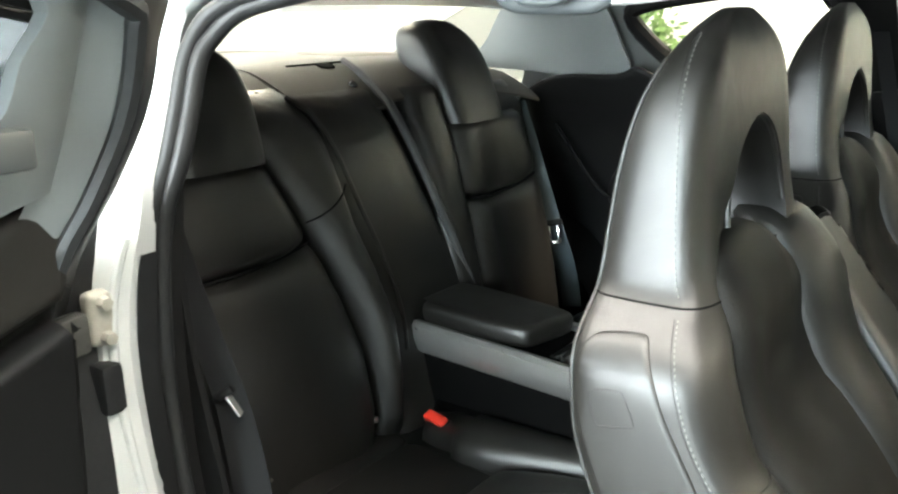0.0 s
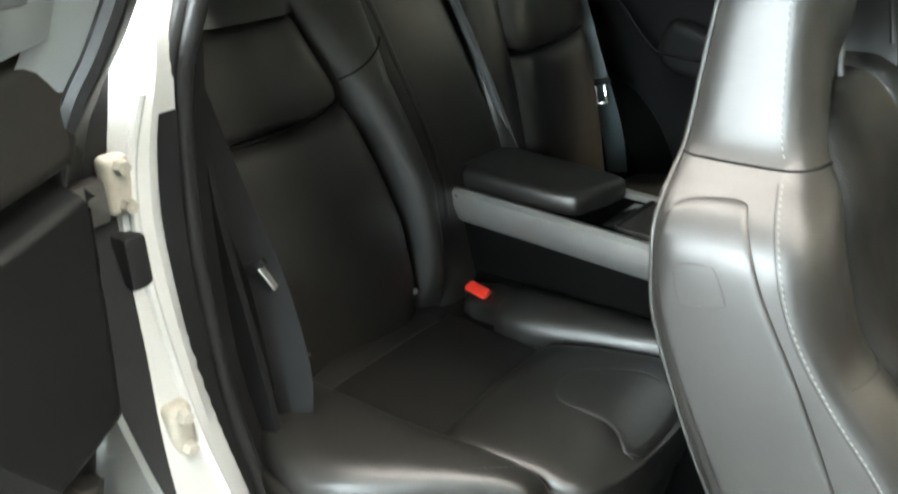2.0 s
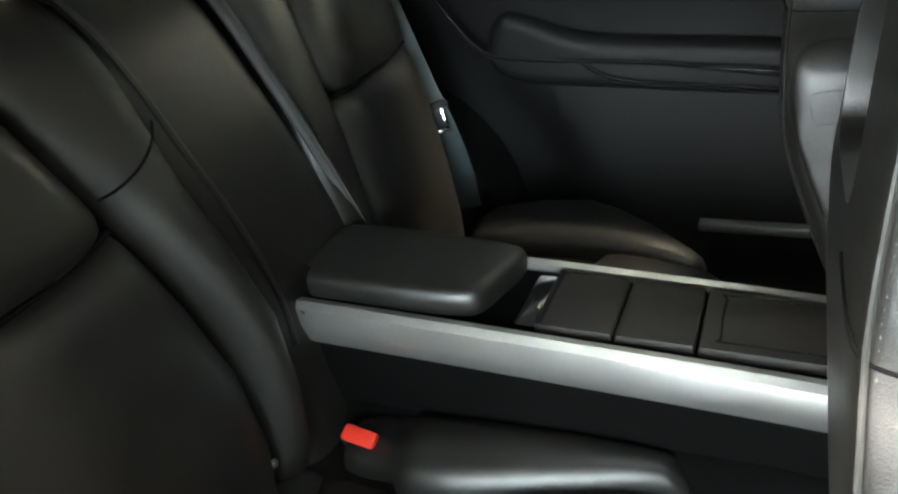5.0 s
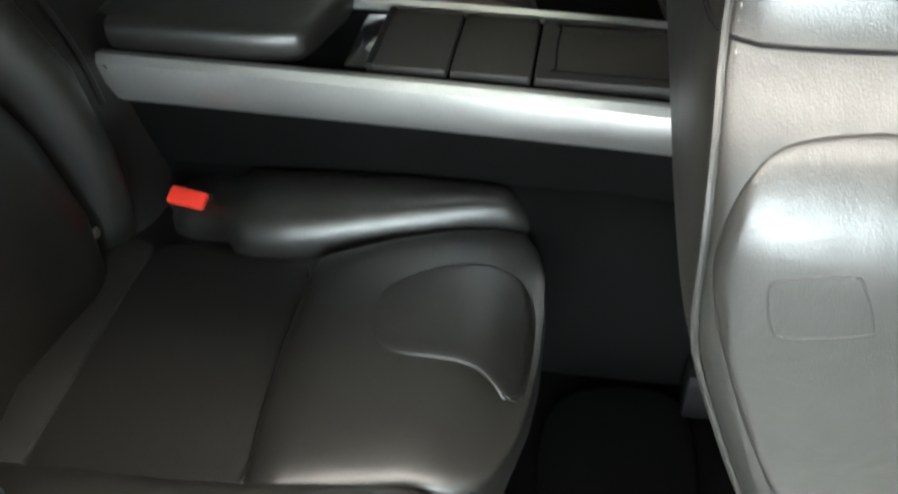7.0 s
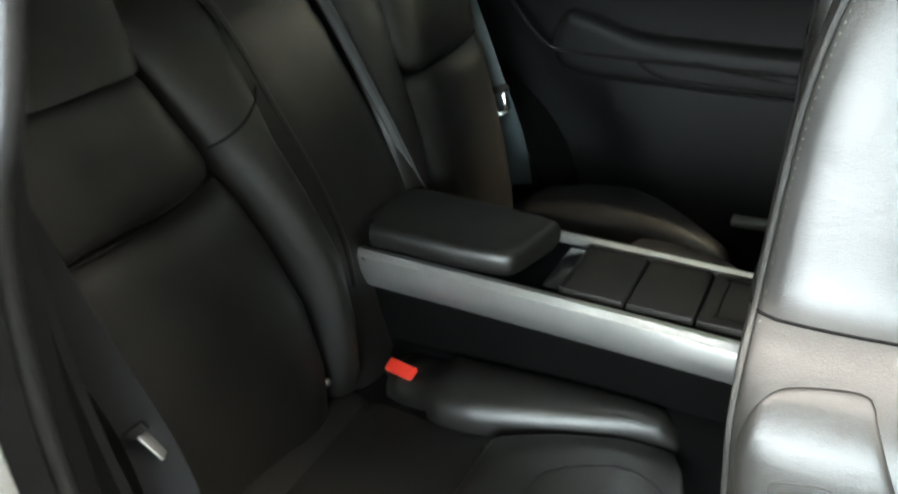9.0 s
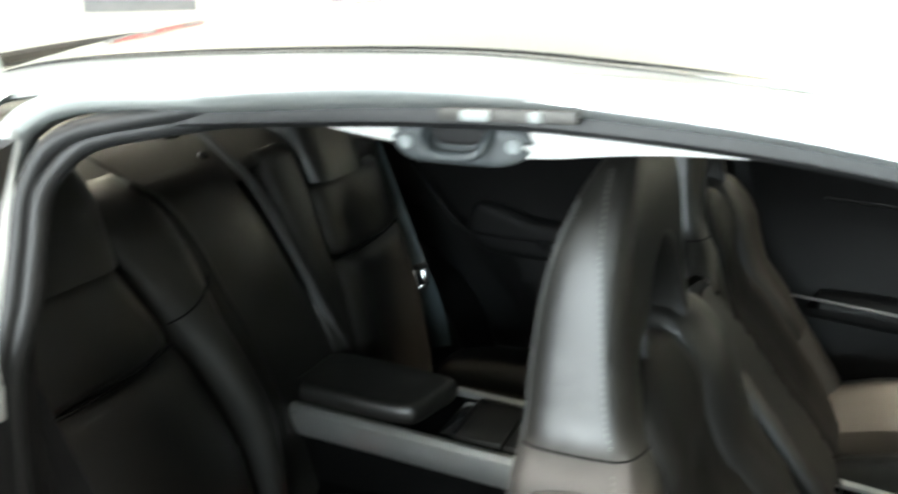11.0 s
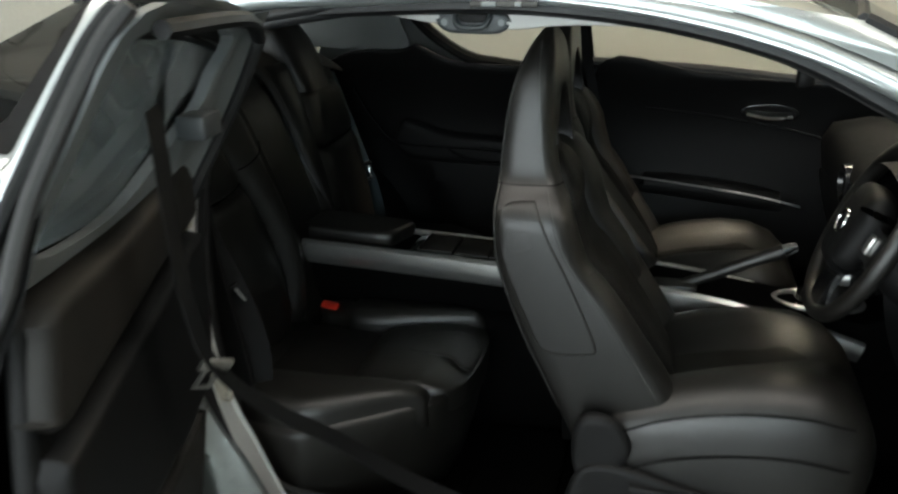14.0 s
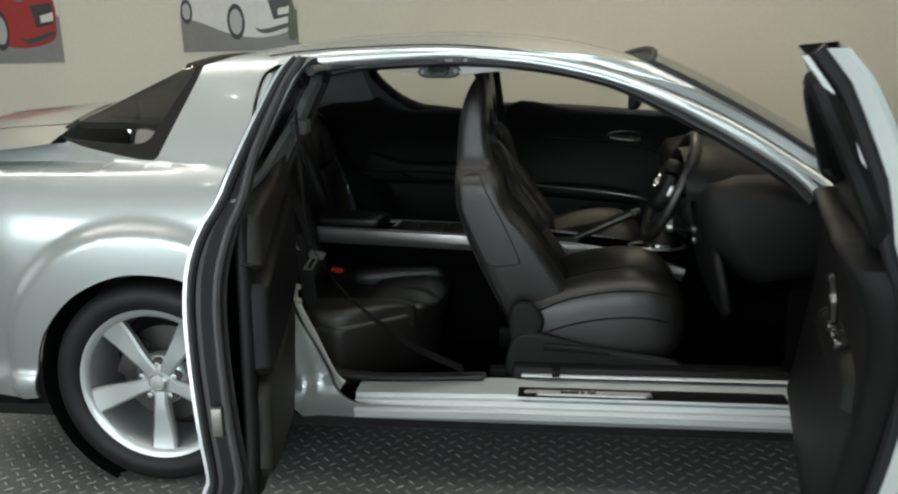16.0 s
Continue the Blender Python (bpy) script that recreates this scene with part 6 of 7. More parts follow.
part("stalk", tube([(1.515, -0.02, 1.13), (1.55, -0.01, 1.18), (1.60, 0, 1.225)], 0.010, 8), PLASTIC, mi)

# parcel shelf
sh = thing("parcel_shelf", "dusty dark felt parcel shelf below the rear window", "parcel shelf")
part("felt", sheet(curve([(0.0, -0.58), (-0.16, -0.565), (-0.33, -0.54), (-0.385, -0.3), (-0.40, 0), (-0.385, 0.3), (-0.33, 0.54), (-0.16, 0.565), (0.0, 0.58), (0.0, 0.3), (0.0, -0.3)], 5, True), lambda x, y, w: (x, y, 1.143 + 0.02 * max(0, -x) - 0.10 * y * y + w), 0.02, step=0.05), SHELF, sh)
for y in (0.29, -0.36):
    part("speaker_cover", pillow(curve([(-0.06, y - 0.14), (-0.24, y - 0.13), (-0.27, y), (-0.24, y + 0.13), (-0.06, y + 0.14), (-0.03, y)], 4, True), lambda x, v, w: (x, v, 1.143 + 0.02 * max(0, -x) - 0.10 * v * v + w), 0.010, 0.005, 0.03, step=0.03), SHELF, sh)

# side trims: near rear corner, far side rear door, far front door, far C-pillar
nt_ = thing("rear_side_trim", "black moulded trim beside the rear seat", "side trim")
part("panel", sheet(curve([(0.02, 0.30), (0.30, 0.30), (0.42, 0.40), (0.41, 0.60), (0.37, 0.80), (0.355, 1.0), (0.33, 1.12), (0.31, 1.17), (0.10, 1.17), (0.0, 1.0)], 4, True), lambda x, z, w: (x + 0.02, -0.655 + 0.10 * max(0, z - 0.95) + 0.3 * max(0, 0.28 - x) ** 2 - w, z), 0.01, step=0.06), PLASTIC, nt_)
web = [((0.275, -0.625, 1.02), (0.300, -0.605, 1.02)), ((0.304, -0.620, 0.90), (0.334, -0.596, 0.90)), ((0.338, -0.617, 0.80), (0.374, -0.592, 0.80)), ((0.370, -0.613, 0.715), (0.410, -0.588, 0.715)), ((0.396, -0.620, 0.63), (0.440, -0.592, 0.63)), ((0.408, -0.624, 0.57), (0.452, -0.596, 0.57)), ((0.412, -0.630, 0.50), (0.452, -0.606, 0.50)), ((0.400, -0.635, 0.42), (0.430, -0.615, 0.42))]
part("belt_web", ribbon([tuple(p) for p in curve([a for a, _ in web], 5)], [tuple(p) for p in curve([(b[0] + 0.003, b[1] + 0.002, b[2]) for _, b in web], 5)]), WEBBING, nt_)
along = Vector((0.49, 0.25, -0.83)).normalized()
across = Vector((0.82, 0.5, 0.0))
across = (across - along * across.dot(along)).normalized()
TM = Matrix.Translation((0.392, -0.606, 0.728)) @ Matrix((across, along.cross(across), along)).transposed().to_4x4()
tongue = part("tongue", moved(box(-0.0016, 0.0016, -0.008, 0.008, 0.0, 0.034, 0.0008), TM), ALU, nt_, "bright steel belt tongue")
part("tongue_head", moved(box(-0.016, 0.012, -0.004, 0.004, -0.010, 0.002, 0.003), TM), PLASTIC, tongue, "dark plastic tongue head")

ft = thing("far_rear_trim", "black moulded rear door trim with a curved armrest", "side trim")


part("panel", pillow(curve([(0.16, 0.30), (0.98, 0.26), (1.0, 0.60), (0.985, 1.03), (0.86, 1.035), (0.60, 1.04), (0.50, 1.06), (0.42, 1.10), (0.36, 1.08), (0.15, 1.06), (0.05, 0.9)], 4, True), lambda x, z, w: (x, side_y(x, z) - 0.095 - w, z), 0.012, 0.03, 0.025, step=0.04), PLASTIC, ft)
part("armrest", pillow(curve([(0.30, 0.74), (0.36, 0.70), (0.60, 0.69), (0.90, 0.685), (0.93, 0.72), (0.88, 0.78), (0.70, 0.79), (0.50, 0.80), (0.34, 0.84)], 5, True), lambda x, z, w: (x, side_y(x, z) - 0.12 - w, z), 0.035, 0.02, 0.03, step=0.02), PLASTIC, ft)
for crest in ([(0.50, 0.752), (0.535, 0.728), (0.60, 0.712), (0.78, 0.704), (0.90, 0.698)], [(0.62, 0.752), (0.76, 0.738), (0.92, 0.722)]):
    part("pull_edge", tube([(x, side_y(x, z) - 0.158, z) for x, z in curve(crest, 6)], 0.006, 8), PLASTIC_GLOSS, ft, "gloss black door pull edge")
part("armrest_piping", tube([(x, side_y(x, z) - 0.160, z) for x, z in curve([(0.19, 0.95), (0.225, 0.86), (0.29, 0.775), (0.37, 0.755), (0.60, 0.75), (0.86, 0.74)], 6)], 0.005, 8), PLASTIC_GLOSS, ft)
part("window_frame", tube([(x, side_y(x, z) - 0.035, z) for x, z in REAR_WIN + REAR_WIN[:1]], 0.020, 8), PLASTIC, ft)
part("pillar_trim", sheet(curve([(0.36, 1.075), (0.37, 1.16), (0.33, 1.27), (0.20, 1.285), (0.09, 1.255), (0.0, 1.16), (-0.06, 1.10), (0.10, 1.08)], 4, True), lambda x, z, w: (x, side_y(x, z) - 0.06 - w, z), 0.01, step=0.05), TRIM_GREY, ft, "light grey pillar trim")
part("b_post", sheet([(0.90, 1.02), (0.985, 1.02), (0.96, 1.30), (0.84, 1.30)], lambda x, z, w: (x, side_y(x, z) - 0.05 - w, z), 0.02, step=0.06), PLASTIC, ft)

fd = thing("far_front_trim", "black moulded front passenger door trim with a silver handle", "door trim")
part("panel", pillow(curve([(1.0, 0.26), (1.60, 0.26), (1.95, 0.28), (2.0, 0.60), (1.95, 0.90), (1.78, 0.985), (1.60, 1.0), (1.30, 1.028), (1.0, 1.045), (0.99, 0.6)], 4, True), lambda x, z, w: (x, side_y(x, z) - 0.085 - w, z), 0.014, 0.03, 0.03, step=0.05), PLASTIC, fd)
part("armrest", pillow(curve([(1.02, 0.68), (1.05, 0.64), (1.30, 0.62), (1.55, 0.59), (1.66, 0.58), (1.66, 0.62), (1.50, 0.665), (1.25, 0.69)], 4, True), lambda x, z, w: (x, side_y(x, z) - 0.11 - w, z), 0.045, 0.02, 0.03, step=0.025), PLASTIC, fd)
part("armrest_trim", tube([(x, side_y(x, z) - 0.158, z) for x, z in curve([(1.04, 0.692), (1.25, 0.672), (1.50, 0.642), (1.64, 0.615)], 5)], 0.0032, 8), ALU, fd, "thin bright armrest strip")
part("panel_line", tube([(x, side_y(x, z) - 0.103, z) for x, z in curve([(1.15, 0.905), (1.35, 0.885), (1.55, 0.855), (1.70, 0.82)], 5)], 0.005, 8), PLASTIC_GLOSS, fd)
part("handle_cup", pillow(curve([(1.44, 0.915), (1.52, 0.93), (1.60, 0.915), (1.60, 0.88), (1.52, 0.865), (1.45, 0.88)], 4, True), lambda x, z, w: (x, side_y(x, z) - 0.098 - w, z), 0.008, 0.005, 0.012, step=0.015), PLASTIC_GLOSS, fd)
part("handle", tube([(x, side_y(x, z) - 0.118, z) for x, z in curve([(1.455, 0.895), (1.50, 0.886), (1.55, 0.883), (1.59, 0.888)], 5)], 0.007, 8), CHROME, fd, "chrome door handle")
part("window_ledge", tube([(x, side_y(x, z) - 0.055, z) for x, z in curve([(0.96, 1.048), (1.30, 1.032), (1.60, 1.004), (1.80, 0.984)], 6)], 0.016, 8), TRIM_DARK, fd, "window ledge seal")
part("speaker", pillow([(1.78 + 0.085 * math.cos(t), 0.42 + 0.085 * math.sin(t)) for t in np.linspace(0, 2 * math.pi, 33)[:-1]], lambda x, z, w: (x, side_y(x, z) - 0.098 - w, z), 0.010, 0.004, 0.02, step=0.02), PLASTIC, fd)

part("sill_strip", box(0.735, 1.20, 0.636, 0.664, 0.434, 0.452, 0.004), ALU, fd, "bright sill edge strip")

# belts on the far side
fb = thing("seat_belt", "dark seat belt webbing with a steel tongue beside the rear seat", "seat belt")
L_EDGE = curve([(0.125, 0.50, 1.015), (0.158, 0.487, 0.948), (0.198, 0.482, 0.840), (0.240, 0.477, 0.730), (0.262, 0.49, 0.66), (0.275, 0.515, 0.59), (0.285, 0.53, 0.50)], 5)
R_EDGE = curve([(0.172, 0.525, 1.020), (0.205, 0.512, 0.955), (0.246, 0.508, 0.848), (0.288, 0.505, 0.737), (0.308, 0.518, 0.667), (0.318, 0.54, 0.59), (0.325, 0.555, 0.50)], 5)
# paler and bluer than the other belts, for the daylight falling on it
part("web", ribbon([tuple(p) for p in L_EDGE], [tuple(p) for p in R_EDGE]), WEBBING_LIT, fb)
TM = pose(0.290, 0.470, 0.712, -12, -10, 32) @ Matrix.Scale(0.93, 4)
part("tongue_body", moved(box(-0.026, 0.026, -0.006, 0.006, 0.016, 0.032, 0.004), TM), PLASTIC, fb, "black tongue grip")
part("tongue", moved(join(box(-0.015, -0.008, -0.0025, 0.0025, -0.026, 0.02, 0.001), box(0.008, 0.015, -0.0025, 0.0025, -0.026, 0.02, 0.001), box(-0.015, 0.015, -0.0025, 0.0025, -0.032, -0.024, 0.001)), TM), CHROME, fb, "bright steel belt tongue")
pb = thing("seat_belt", "dark front passenger seat belt on the door post", "seat belt")
P = [((0.93, 0.60, 1.18), (0.96, 0.60, 1.18)), ((0.99, 0.63, 0.90), (1.02, 0.63, 0.90)), ((1.05, 0.66, 0.45), (1.08, 0.66, 0.45))]
part("web", ribbon([a for a, _ in P], [b for _, b in P]), WEBBING, pb)

def rim_depth(z):
    return lerp(z, [(0.90, 0.100), (1.02, 0.075), (1.12, 0.052), (1.32, 0.042)])


# ---- open rear door, built shut and swung about its hinges ----
RD = Matrix.Translation((0.372, -0.795, 0)) @ pose(0, 0, 0, 0, 0, -83) @ Matrix.Translation((-0.372, 0.795, 0))
D_FRONT = curve([(1.062, 0.262), (1.035, 0.45), (0.998, 0.65), (0.966, 0.829), (0.938, 0.985), (0.905, 1.12), (0.868, 1.25), (0.850, 1.318)], 4)
D_TOP = curve([(0.845, 1.322), (0.68, 1.318), (0.51, 1.306), (0.40, 1.290)], 4)
ring = [p + np.array((0.006, 0.002)) for p in SHUT[1:]] + D_FRONT + D_TOP[1:-1]
D_WIN = curve([(0.915, 1.008), (0.78, 1.002), (0.65, 1.002), (0.575, 1.025), (0.50, 1.085), (0.44, 1.155), (0.408, 1.215), (0.43, 1.232), (0.55, 1.258), (0.70, 1.275), (0.835, 1.286), (0.85, 1.24), (0.885, 1.12)], 4, True)
rd = part("rear_door", moved(sheet(ring, near_side, 0.010, [D_WIN], 0.035), RD), PAINT, car, "silver rear-hinged back door standing open", angle=50)


def inside(d):
    return lambda x, z, w: (x, -side_y(x, z) + d + w, z)


g = part("window", moved(sheet(D_WIN, lambda x, z, w: (x, -side_y(x, z) + 0.012 + w, z), 0.004, step=0.08), RD), GLASS_DARK, rd, "dark tinted window")
part("window_seal", moved(tube([(x, -side_y(x, z) + 0.004, z) for x, z in D_WIN + D_WIN[:1]], 0.008, 8), RD), RUBBER, rd)
inner_ring = [np.array((x + 0.055, z)) for x, z in SHUT[3:-2]] + [np.array((x - 0.012, max(z, 0.285))) for x, z in D_FRONT[:-1]] + [np.array((x, z - 0.014)) for x, z in D_TOP[1:-1]]
part("inner_frame", moved(sheet(inner_ring, inside(0.030), 0.010, [D_WIN], 0.05), RD), PLASTIC, rd, angle=50)
part("edge_return", moved(ribbon([(x, -side_y(x, z) + 0.004, z) for x, z in D_FRONT], [(x - 0.004, -side_y(x, z) + 0.4 * rim_depth(z), z) for x, z in D_FRONT]), RD), RUBBER_WORN, rd, angle=60)
for low, nm2, mat2 in ((True, "hinge_return", RUBBER), (False, "hinge_return", RUBBER_WORN)):
    run = [(x, z) for x, z in SHUT[1:] if (z <= 0.95) == low or abs(z - 0.95) < 0.03]
    if not low:
        run = [(0.338, 1.278), (0.334, 1.245)] + [p for p in run if p[1] < 1.225]
    part(nm2, moved(ribbon([(x + 0.007, -side_y(x, z) + 0.006, z) for x, z in run], [(x + 0.012, -side_y(x, z) + 0.030, z) for x, z in run], [(x + 0.045, -side_y(x, z) + 0.050, z) for x, z in run], [(x + 0.072, -side_y(x, z) + 0.062, z + 0.002) for x, z in run]), RD), mat2, rd, angle=60)
strip = [(0.342, 1.285), (0.336, 1.25)] + [(x, z) for x, z in SHUT[3:] if 1.0 < z < 1.23]
part("frame_strip", moved(ribbon([(x + 0.070, -side_y(x, z) + 0.063, z) for x, z in strip], [(x + 0.092, -side_y(x, z) + 0.062, z) for x, z in strip], [(x + 0.138, -side_y(x, z) + 0.048, z) for x, z in strip]), RD), TRIM_DOOR, rd, "grey window frame strip", angle=60)
part("edge_seal", moved(tube([(x + 0.004, -side_y(x, z) + 0.8 * rim_depth(z), z) for x, z in D_FRONT], 0.011, 8), RD), RUBBER_WORN, rd, "worn grey rubber seal")
part("edge_return", moved(ribbon([(x - 0.004, -side_y(x, z) + 0.4 * rim_depth(z), z) for x, z in D_FRONT], [(x - 0.010, -side_y(x, z) + rim_depth(z), z) for x, z in D_FRONT]), RD), PLASTIC, rd, angle=60)
part("edge_seal", moved(tube([(x + 0.004, -side_y(x, z) + 0.020, z) for x, z in D_FRONT], 0.010, 8), RD), RUBBER, rd)
part("hinge_seal", moved(tube([(x, -side_y(x, z) + 0.068, z) for x, z in curve([(0.80, 1.287), (0.62, 1.285), (0.52, 1.279), (0.465, 1.268)], 4) + [(x + 0.074, z) for x, z in SHUT[7:-3]]], 0.012, 8), RD), RUBBER, rd)
card = curve([(0.432, 1.050), (0.440, 0.93), (0.448, 0.80), (0.480, 0.62), (0.548, 0.46), (0.62, 0.315), (0.75, 0.30), (1.03, 0.30), (1.00, 0.50), (0.965, 0.70), (0.93, 0.90), (0.905, 0.985), (0.70, 0.995), (0.52, 1.03)], 4, True)


def card_y(x, z, w):
    return (x, -0.745 + 0.05 * max(0.0, x - 0.45) + w, z)


part("lower_card", moved(pillow(card, card_y, 0.022, 0.014, 0.02, 2.2, step=0.03), RD), PLASTIC, rd, "black padded door card")
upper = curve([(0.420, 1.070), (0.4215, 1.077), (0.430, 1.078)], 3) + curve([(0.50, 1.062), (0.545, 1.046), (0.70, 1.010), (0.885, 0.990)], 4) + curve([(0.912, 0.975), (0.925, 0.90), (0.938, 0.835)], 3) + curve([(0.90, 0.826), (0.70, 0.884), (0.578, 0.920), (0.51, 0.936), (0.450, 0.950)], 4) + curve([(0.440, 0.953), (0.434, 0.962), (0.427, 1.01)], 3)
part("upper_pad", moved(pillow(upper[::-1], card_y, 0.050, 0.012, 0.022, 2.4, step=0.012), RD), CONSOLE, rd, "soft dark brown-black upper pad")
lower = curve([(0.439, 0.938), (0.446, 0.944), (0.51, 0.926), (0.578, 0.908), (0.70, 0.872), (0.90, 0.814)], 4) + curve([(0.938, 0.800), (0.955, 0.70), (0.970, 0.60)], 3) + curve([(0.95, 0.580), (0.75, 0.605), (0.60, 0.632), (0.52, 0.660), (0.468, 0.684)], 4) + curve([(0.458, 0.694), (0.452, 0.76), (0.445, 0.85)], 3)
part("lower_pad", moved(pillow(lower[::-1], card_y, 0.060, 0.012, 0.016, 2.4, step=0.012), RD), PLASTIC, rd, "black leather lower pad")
pocket = curve([(0.490, 0.655), (0.60, 0.612), (0.75, 0.585), (0.95, 0.562), (0.985, 0.45), (1.0, 0.34), (0.75, 0.335), (0.645, 0.34), (0.57, 0.45), (0.51, 0.57)], 4, True)
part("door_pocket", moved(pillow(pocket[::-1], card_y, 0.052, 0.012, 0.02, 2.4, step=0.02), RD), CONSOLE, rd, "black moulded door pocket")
flap = [(x, z) for x, z in SHUT[2:-2] if z < 0.92]
part("gap_seal", moved(ribbon([(x - 0.075 * min(1, max(0, (0.93 - z) / 0.12)) - 0.85 * max(0.0, x - 0.42), -side_y(x, z) + 0.030, z) for x, z in flap], [(x, -side_y(x, z) + 0.045, z) for x, z in flap], [(x + 0.065, -side_y(x, z) + 0.058, z) for x, z in flap]), RD), RUBBER, rd, "black rubber gap seal", angle=60)
up_ring = curve([(0.424, 1.086), (0.423, 1.10), (0.421, 1.15), (0.422, 1.20), (0.426, 1.235), (0.440, 1.270), (0.53, 1.290), (0.65, 1.302), (0.84, 1.308), (0.885, 1.17), (0.915, 1.03), (0.915, 0.998), (0.70, 1.017), (0.545, 1.052), (0.50, 1.067)], 4, True)
hole2 = curve([(0.875, 1.035), (0.70, 1.035), (0.60, 1.090), (0.530, 1.15), (0.515, 1.205), (0.503, 1.256), (0.60, 1.275), (0.80, 1.285), (0.835, 1.24), (0.865, 1.12)], 4, True)
part("upper_trim", moved(sheet(up_ring, lambda x, z, w: inside(0.060)(x, z, w - 0.022 * min(1.2, max(0.0, (0.488 - x) / 0.055)) ** 2 - 0.006 * min(1, max(0, (x - 0.505 + 0.35 * (z - 1.2)) / 0.02))), 0.020, [hole2], 0.012), RD), TRIM_DOOR, rd, "grey moulded window surround")
part("belt_guide", moved(box(0.512, 0.580, -0.655, -0.610, 1.113, 1.150, 0.006), RD), TRIM_HANDLE, rd, "grey seat belt guide")
part("inner_handle", moved(tube([(x, -side_y(x, z) + 0.130, z) for x, z in curve([(0.86, 0.90), (0.89, 0.91), (0.915, 0.90)], 4)], 0.008, 8), RD), CHROME, rd)
part("latch", moved(box(1.025, 1.048, -0.79, -0.765, 0.47, 0.54, 0.004), RD), STEEL, rd)
part("hinge_arm", moved(box(0.375, 0.43, -0.79, -0.765, 0.86, 0.91, 0.006), RD), STEEL, rd)
part("hinge_arm", moved(box(0.425, 0.48, -0.80, -0.775, 0.55, 0.60, 0.006), RD), STEEL, rd)

# belt hung between the open door and the sill
sb = thing("seat_belt", "black front seat belt slung from the open door to the sill", "seat belt")
hang = curve([(0.605, -1.135, 1.19), (0.60, -1.10, 0.92), (0.617, -1.06, 0.79), (0.656, -0.946, 0.66), (0.69, -0.85, 0.57), (0.80, -0.76, 0.44), (0.95, -0.705, 0.345)], 8)
part("web", sweep([tuple(p) for p in hang], [(-0.0008, -0.024), (-0.0008, 0.024), (0.0008, 0.024), (0.0008, -0.024)], side=(0.55, 0.0, 0.83)), WEBBING, sb)
TP = hang[15]
part("tongue", moved(join(box(-0.026, 0.026, -0.005, 0.005, -0.01, 0.012, 0.003), box(-0.015, -0.008, -0.0025, 0.0025, -0.045, -0.005, 0.001), box(0.008, 0.015, -0.0025, 0.0025, -0.045, -0.005, 0.001), box(-0.015, 0.015, -0.0025, 0.0025, -0.05, -0.042, 0.001)), pose(*TP, 30, 20, 60)), STEEL, sb, "dull steel belt tongue")

# ---- open front door ----
LEAN = Matrix(((1, 0, 0, 0), (0, 1, -0.05, 0.0415), (0, 0, 1, 0), (0, 0, 0, 1)))
FDM = Matrix.Translation((2.052, -0.785, 0)) @ pose(0, 0, 0, 0, 0, 79.5) @ LEAN @ Matrix.Translation((-1.985, 0.785, 0))
F_REAR = curve([(0.885, 1.325), (0.920, 1.12), (0.945, 0.985), (0.972, 0.829), (1.005, 0.65), (1.042, 0.45), (1.068, 0.268)], 4)
F_BOT = [np.array(p) for p in ((1.35, 0.262), (1.65, 0.262))]
F_FRONT = curve([(1.93, 0.275), (2.0, 0.40), (2.015, 0.60), (2.005, 0.80), (1.985, 0.895)], 4)
F_TOP = curve([(1.90, 0.975), (1.76, 1.068), (1.58, 1.160), (1.40, 1.230), (1.20, 1.284), (1.0, 1.318), (0.91, 1.334)], 4)
ring = F_REAR + F_BOT + F_FRONT + F_TOP[:-1]
F_WIN = curve([(0.975, 1.02), (1.30, 1.012), (1.60, 0.990), (1.80, 0.975), (1.72, 1.045), (1.57, 1.125), (1.40, 1.190), (1.20, 1.240), (1.02, 1.264), (0.925, 1.268), (0.94, 1.15)], 4, True)
fdoor = part("front_door", moved(sheet(ring, near_side, 0.010, [F_WIN], 0.045), FDM), PAINT, car, "silver driver's door standing wide open", angle=50)
g = part("window", moved(sheet([(1.0, 0.90), (1.7, 0.90), (1.7, 0.965), (1.0, 0.985)], lambda x, z, w: (x, -side_y(x, z) + 0.03 + w, z), 0.004, step=0.1), FDM), GLASS_CLEAR, fdoor)
part("window_seal", moved(tube([(x, -side_y(x, z) + 0.01, z) for x, z in F_WIN + F_WIN[:1]], 0.012, 8), FDM), RUBBER, fdoor)
part("inner_frame", moved(sheet([np.array((x + 0.014, max(z - 0.01, 0.29))) for x, z in F_REAR] + [np.array((x, 0.285)) for x, _ in F_BOT] + [np.array((x - 0.012, z)) for x, z in F_FRONT] + [np.array((x, z - 0.014)) for x, z in F_TOP[:-1]], inside(0.075), 0.010, [F_WIN], 0.06), FDM), PAINT_IN, fdoor, angle=50)
part("edge_return", moved(ribbon([(x, -side_y(x, z) + 0.004, z) for x, z in F_REAR], [(x + 0.004, -side_y(x, z) + 0.5 * rim_depth(z), z) for x, z in F_REAR], [(x + 0.010, -side_y(x, z) + rim_depth(z), z) for x, z in F_REAR]), FDM), PAINT_IN, fdoor, "painted silver shut face", angle=60)
part("top_return", moved(ribbon([(x, -side_y(x, z) + 0.004, z) for x, z in F_TOP], [(x, -side_y(x, z) + 0.06, z - 0.004) for x, z in F_TOP]), FDM), PLASTIC, fdoor)
part("inner_seal", moved(tube([(x + 0.014, -side_y(x, z) + rim_depth(z), z) for x, z in F_REAR], 0.012, 8), FDM), RUBBER, fdoor)
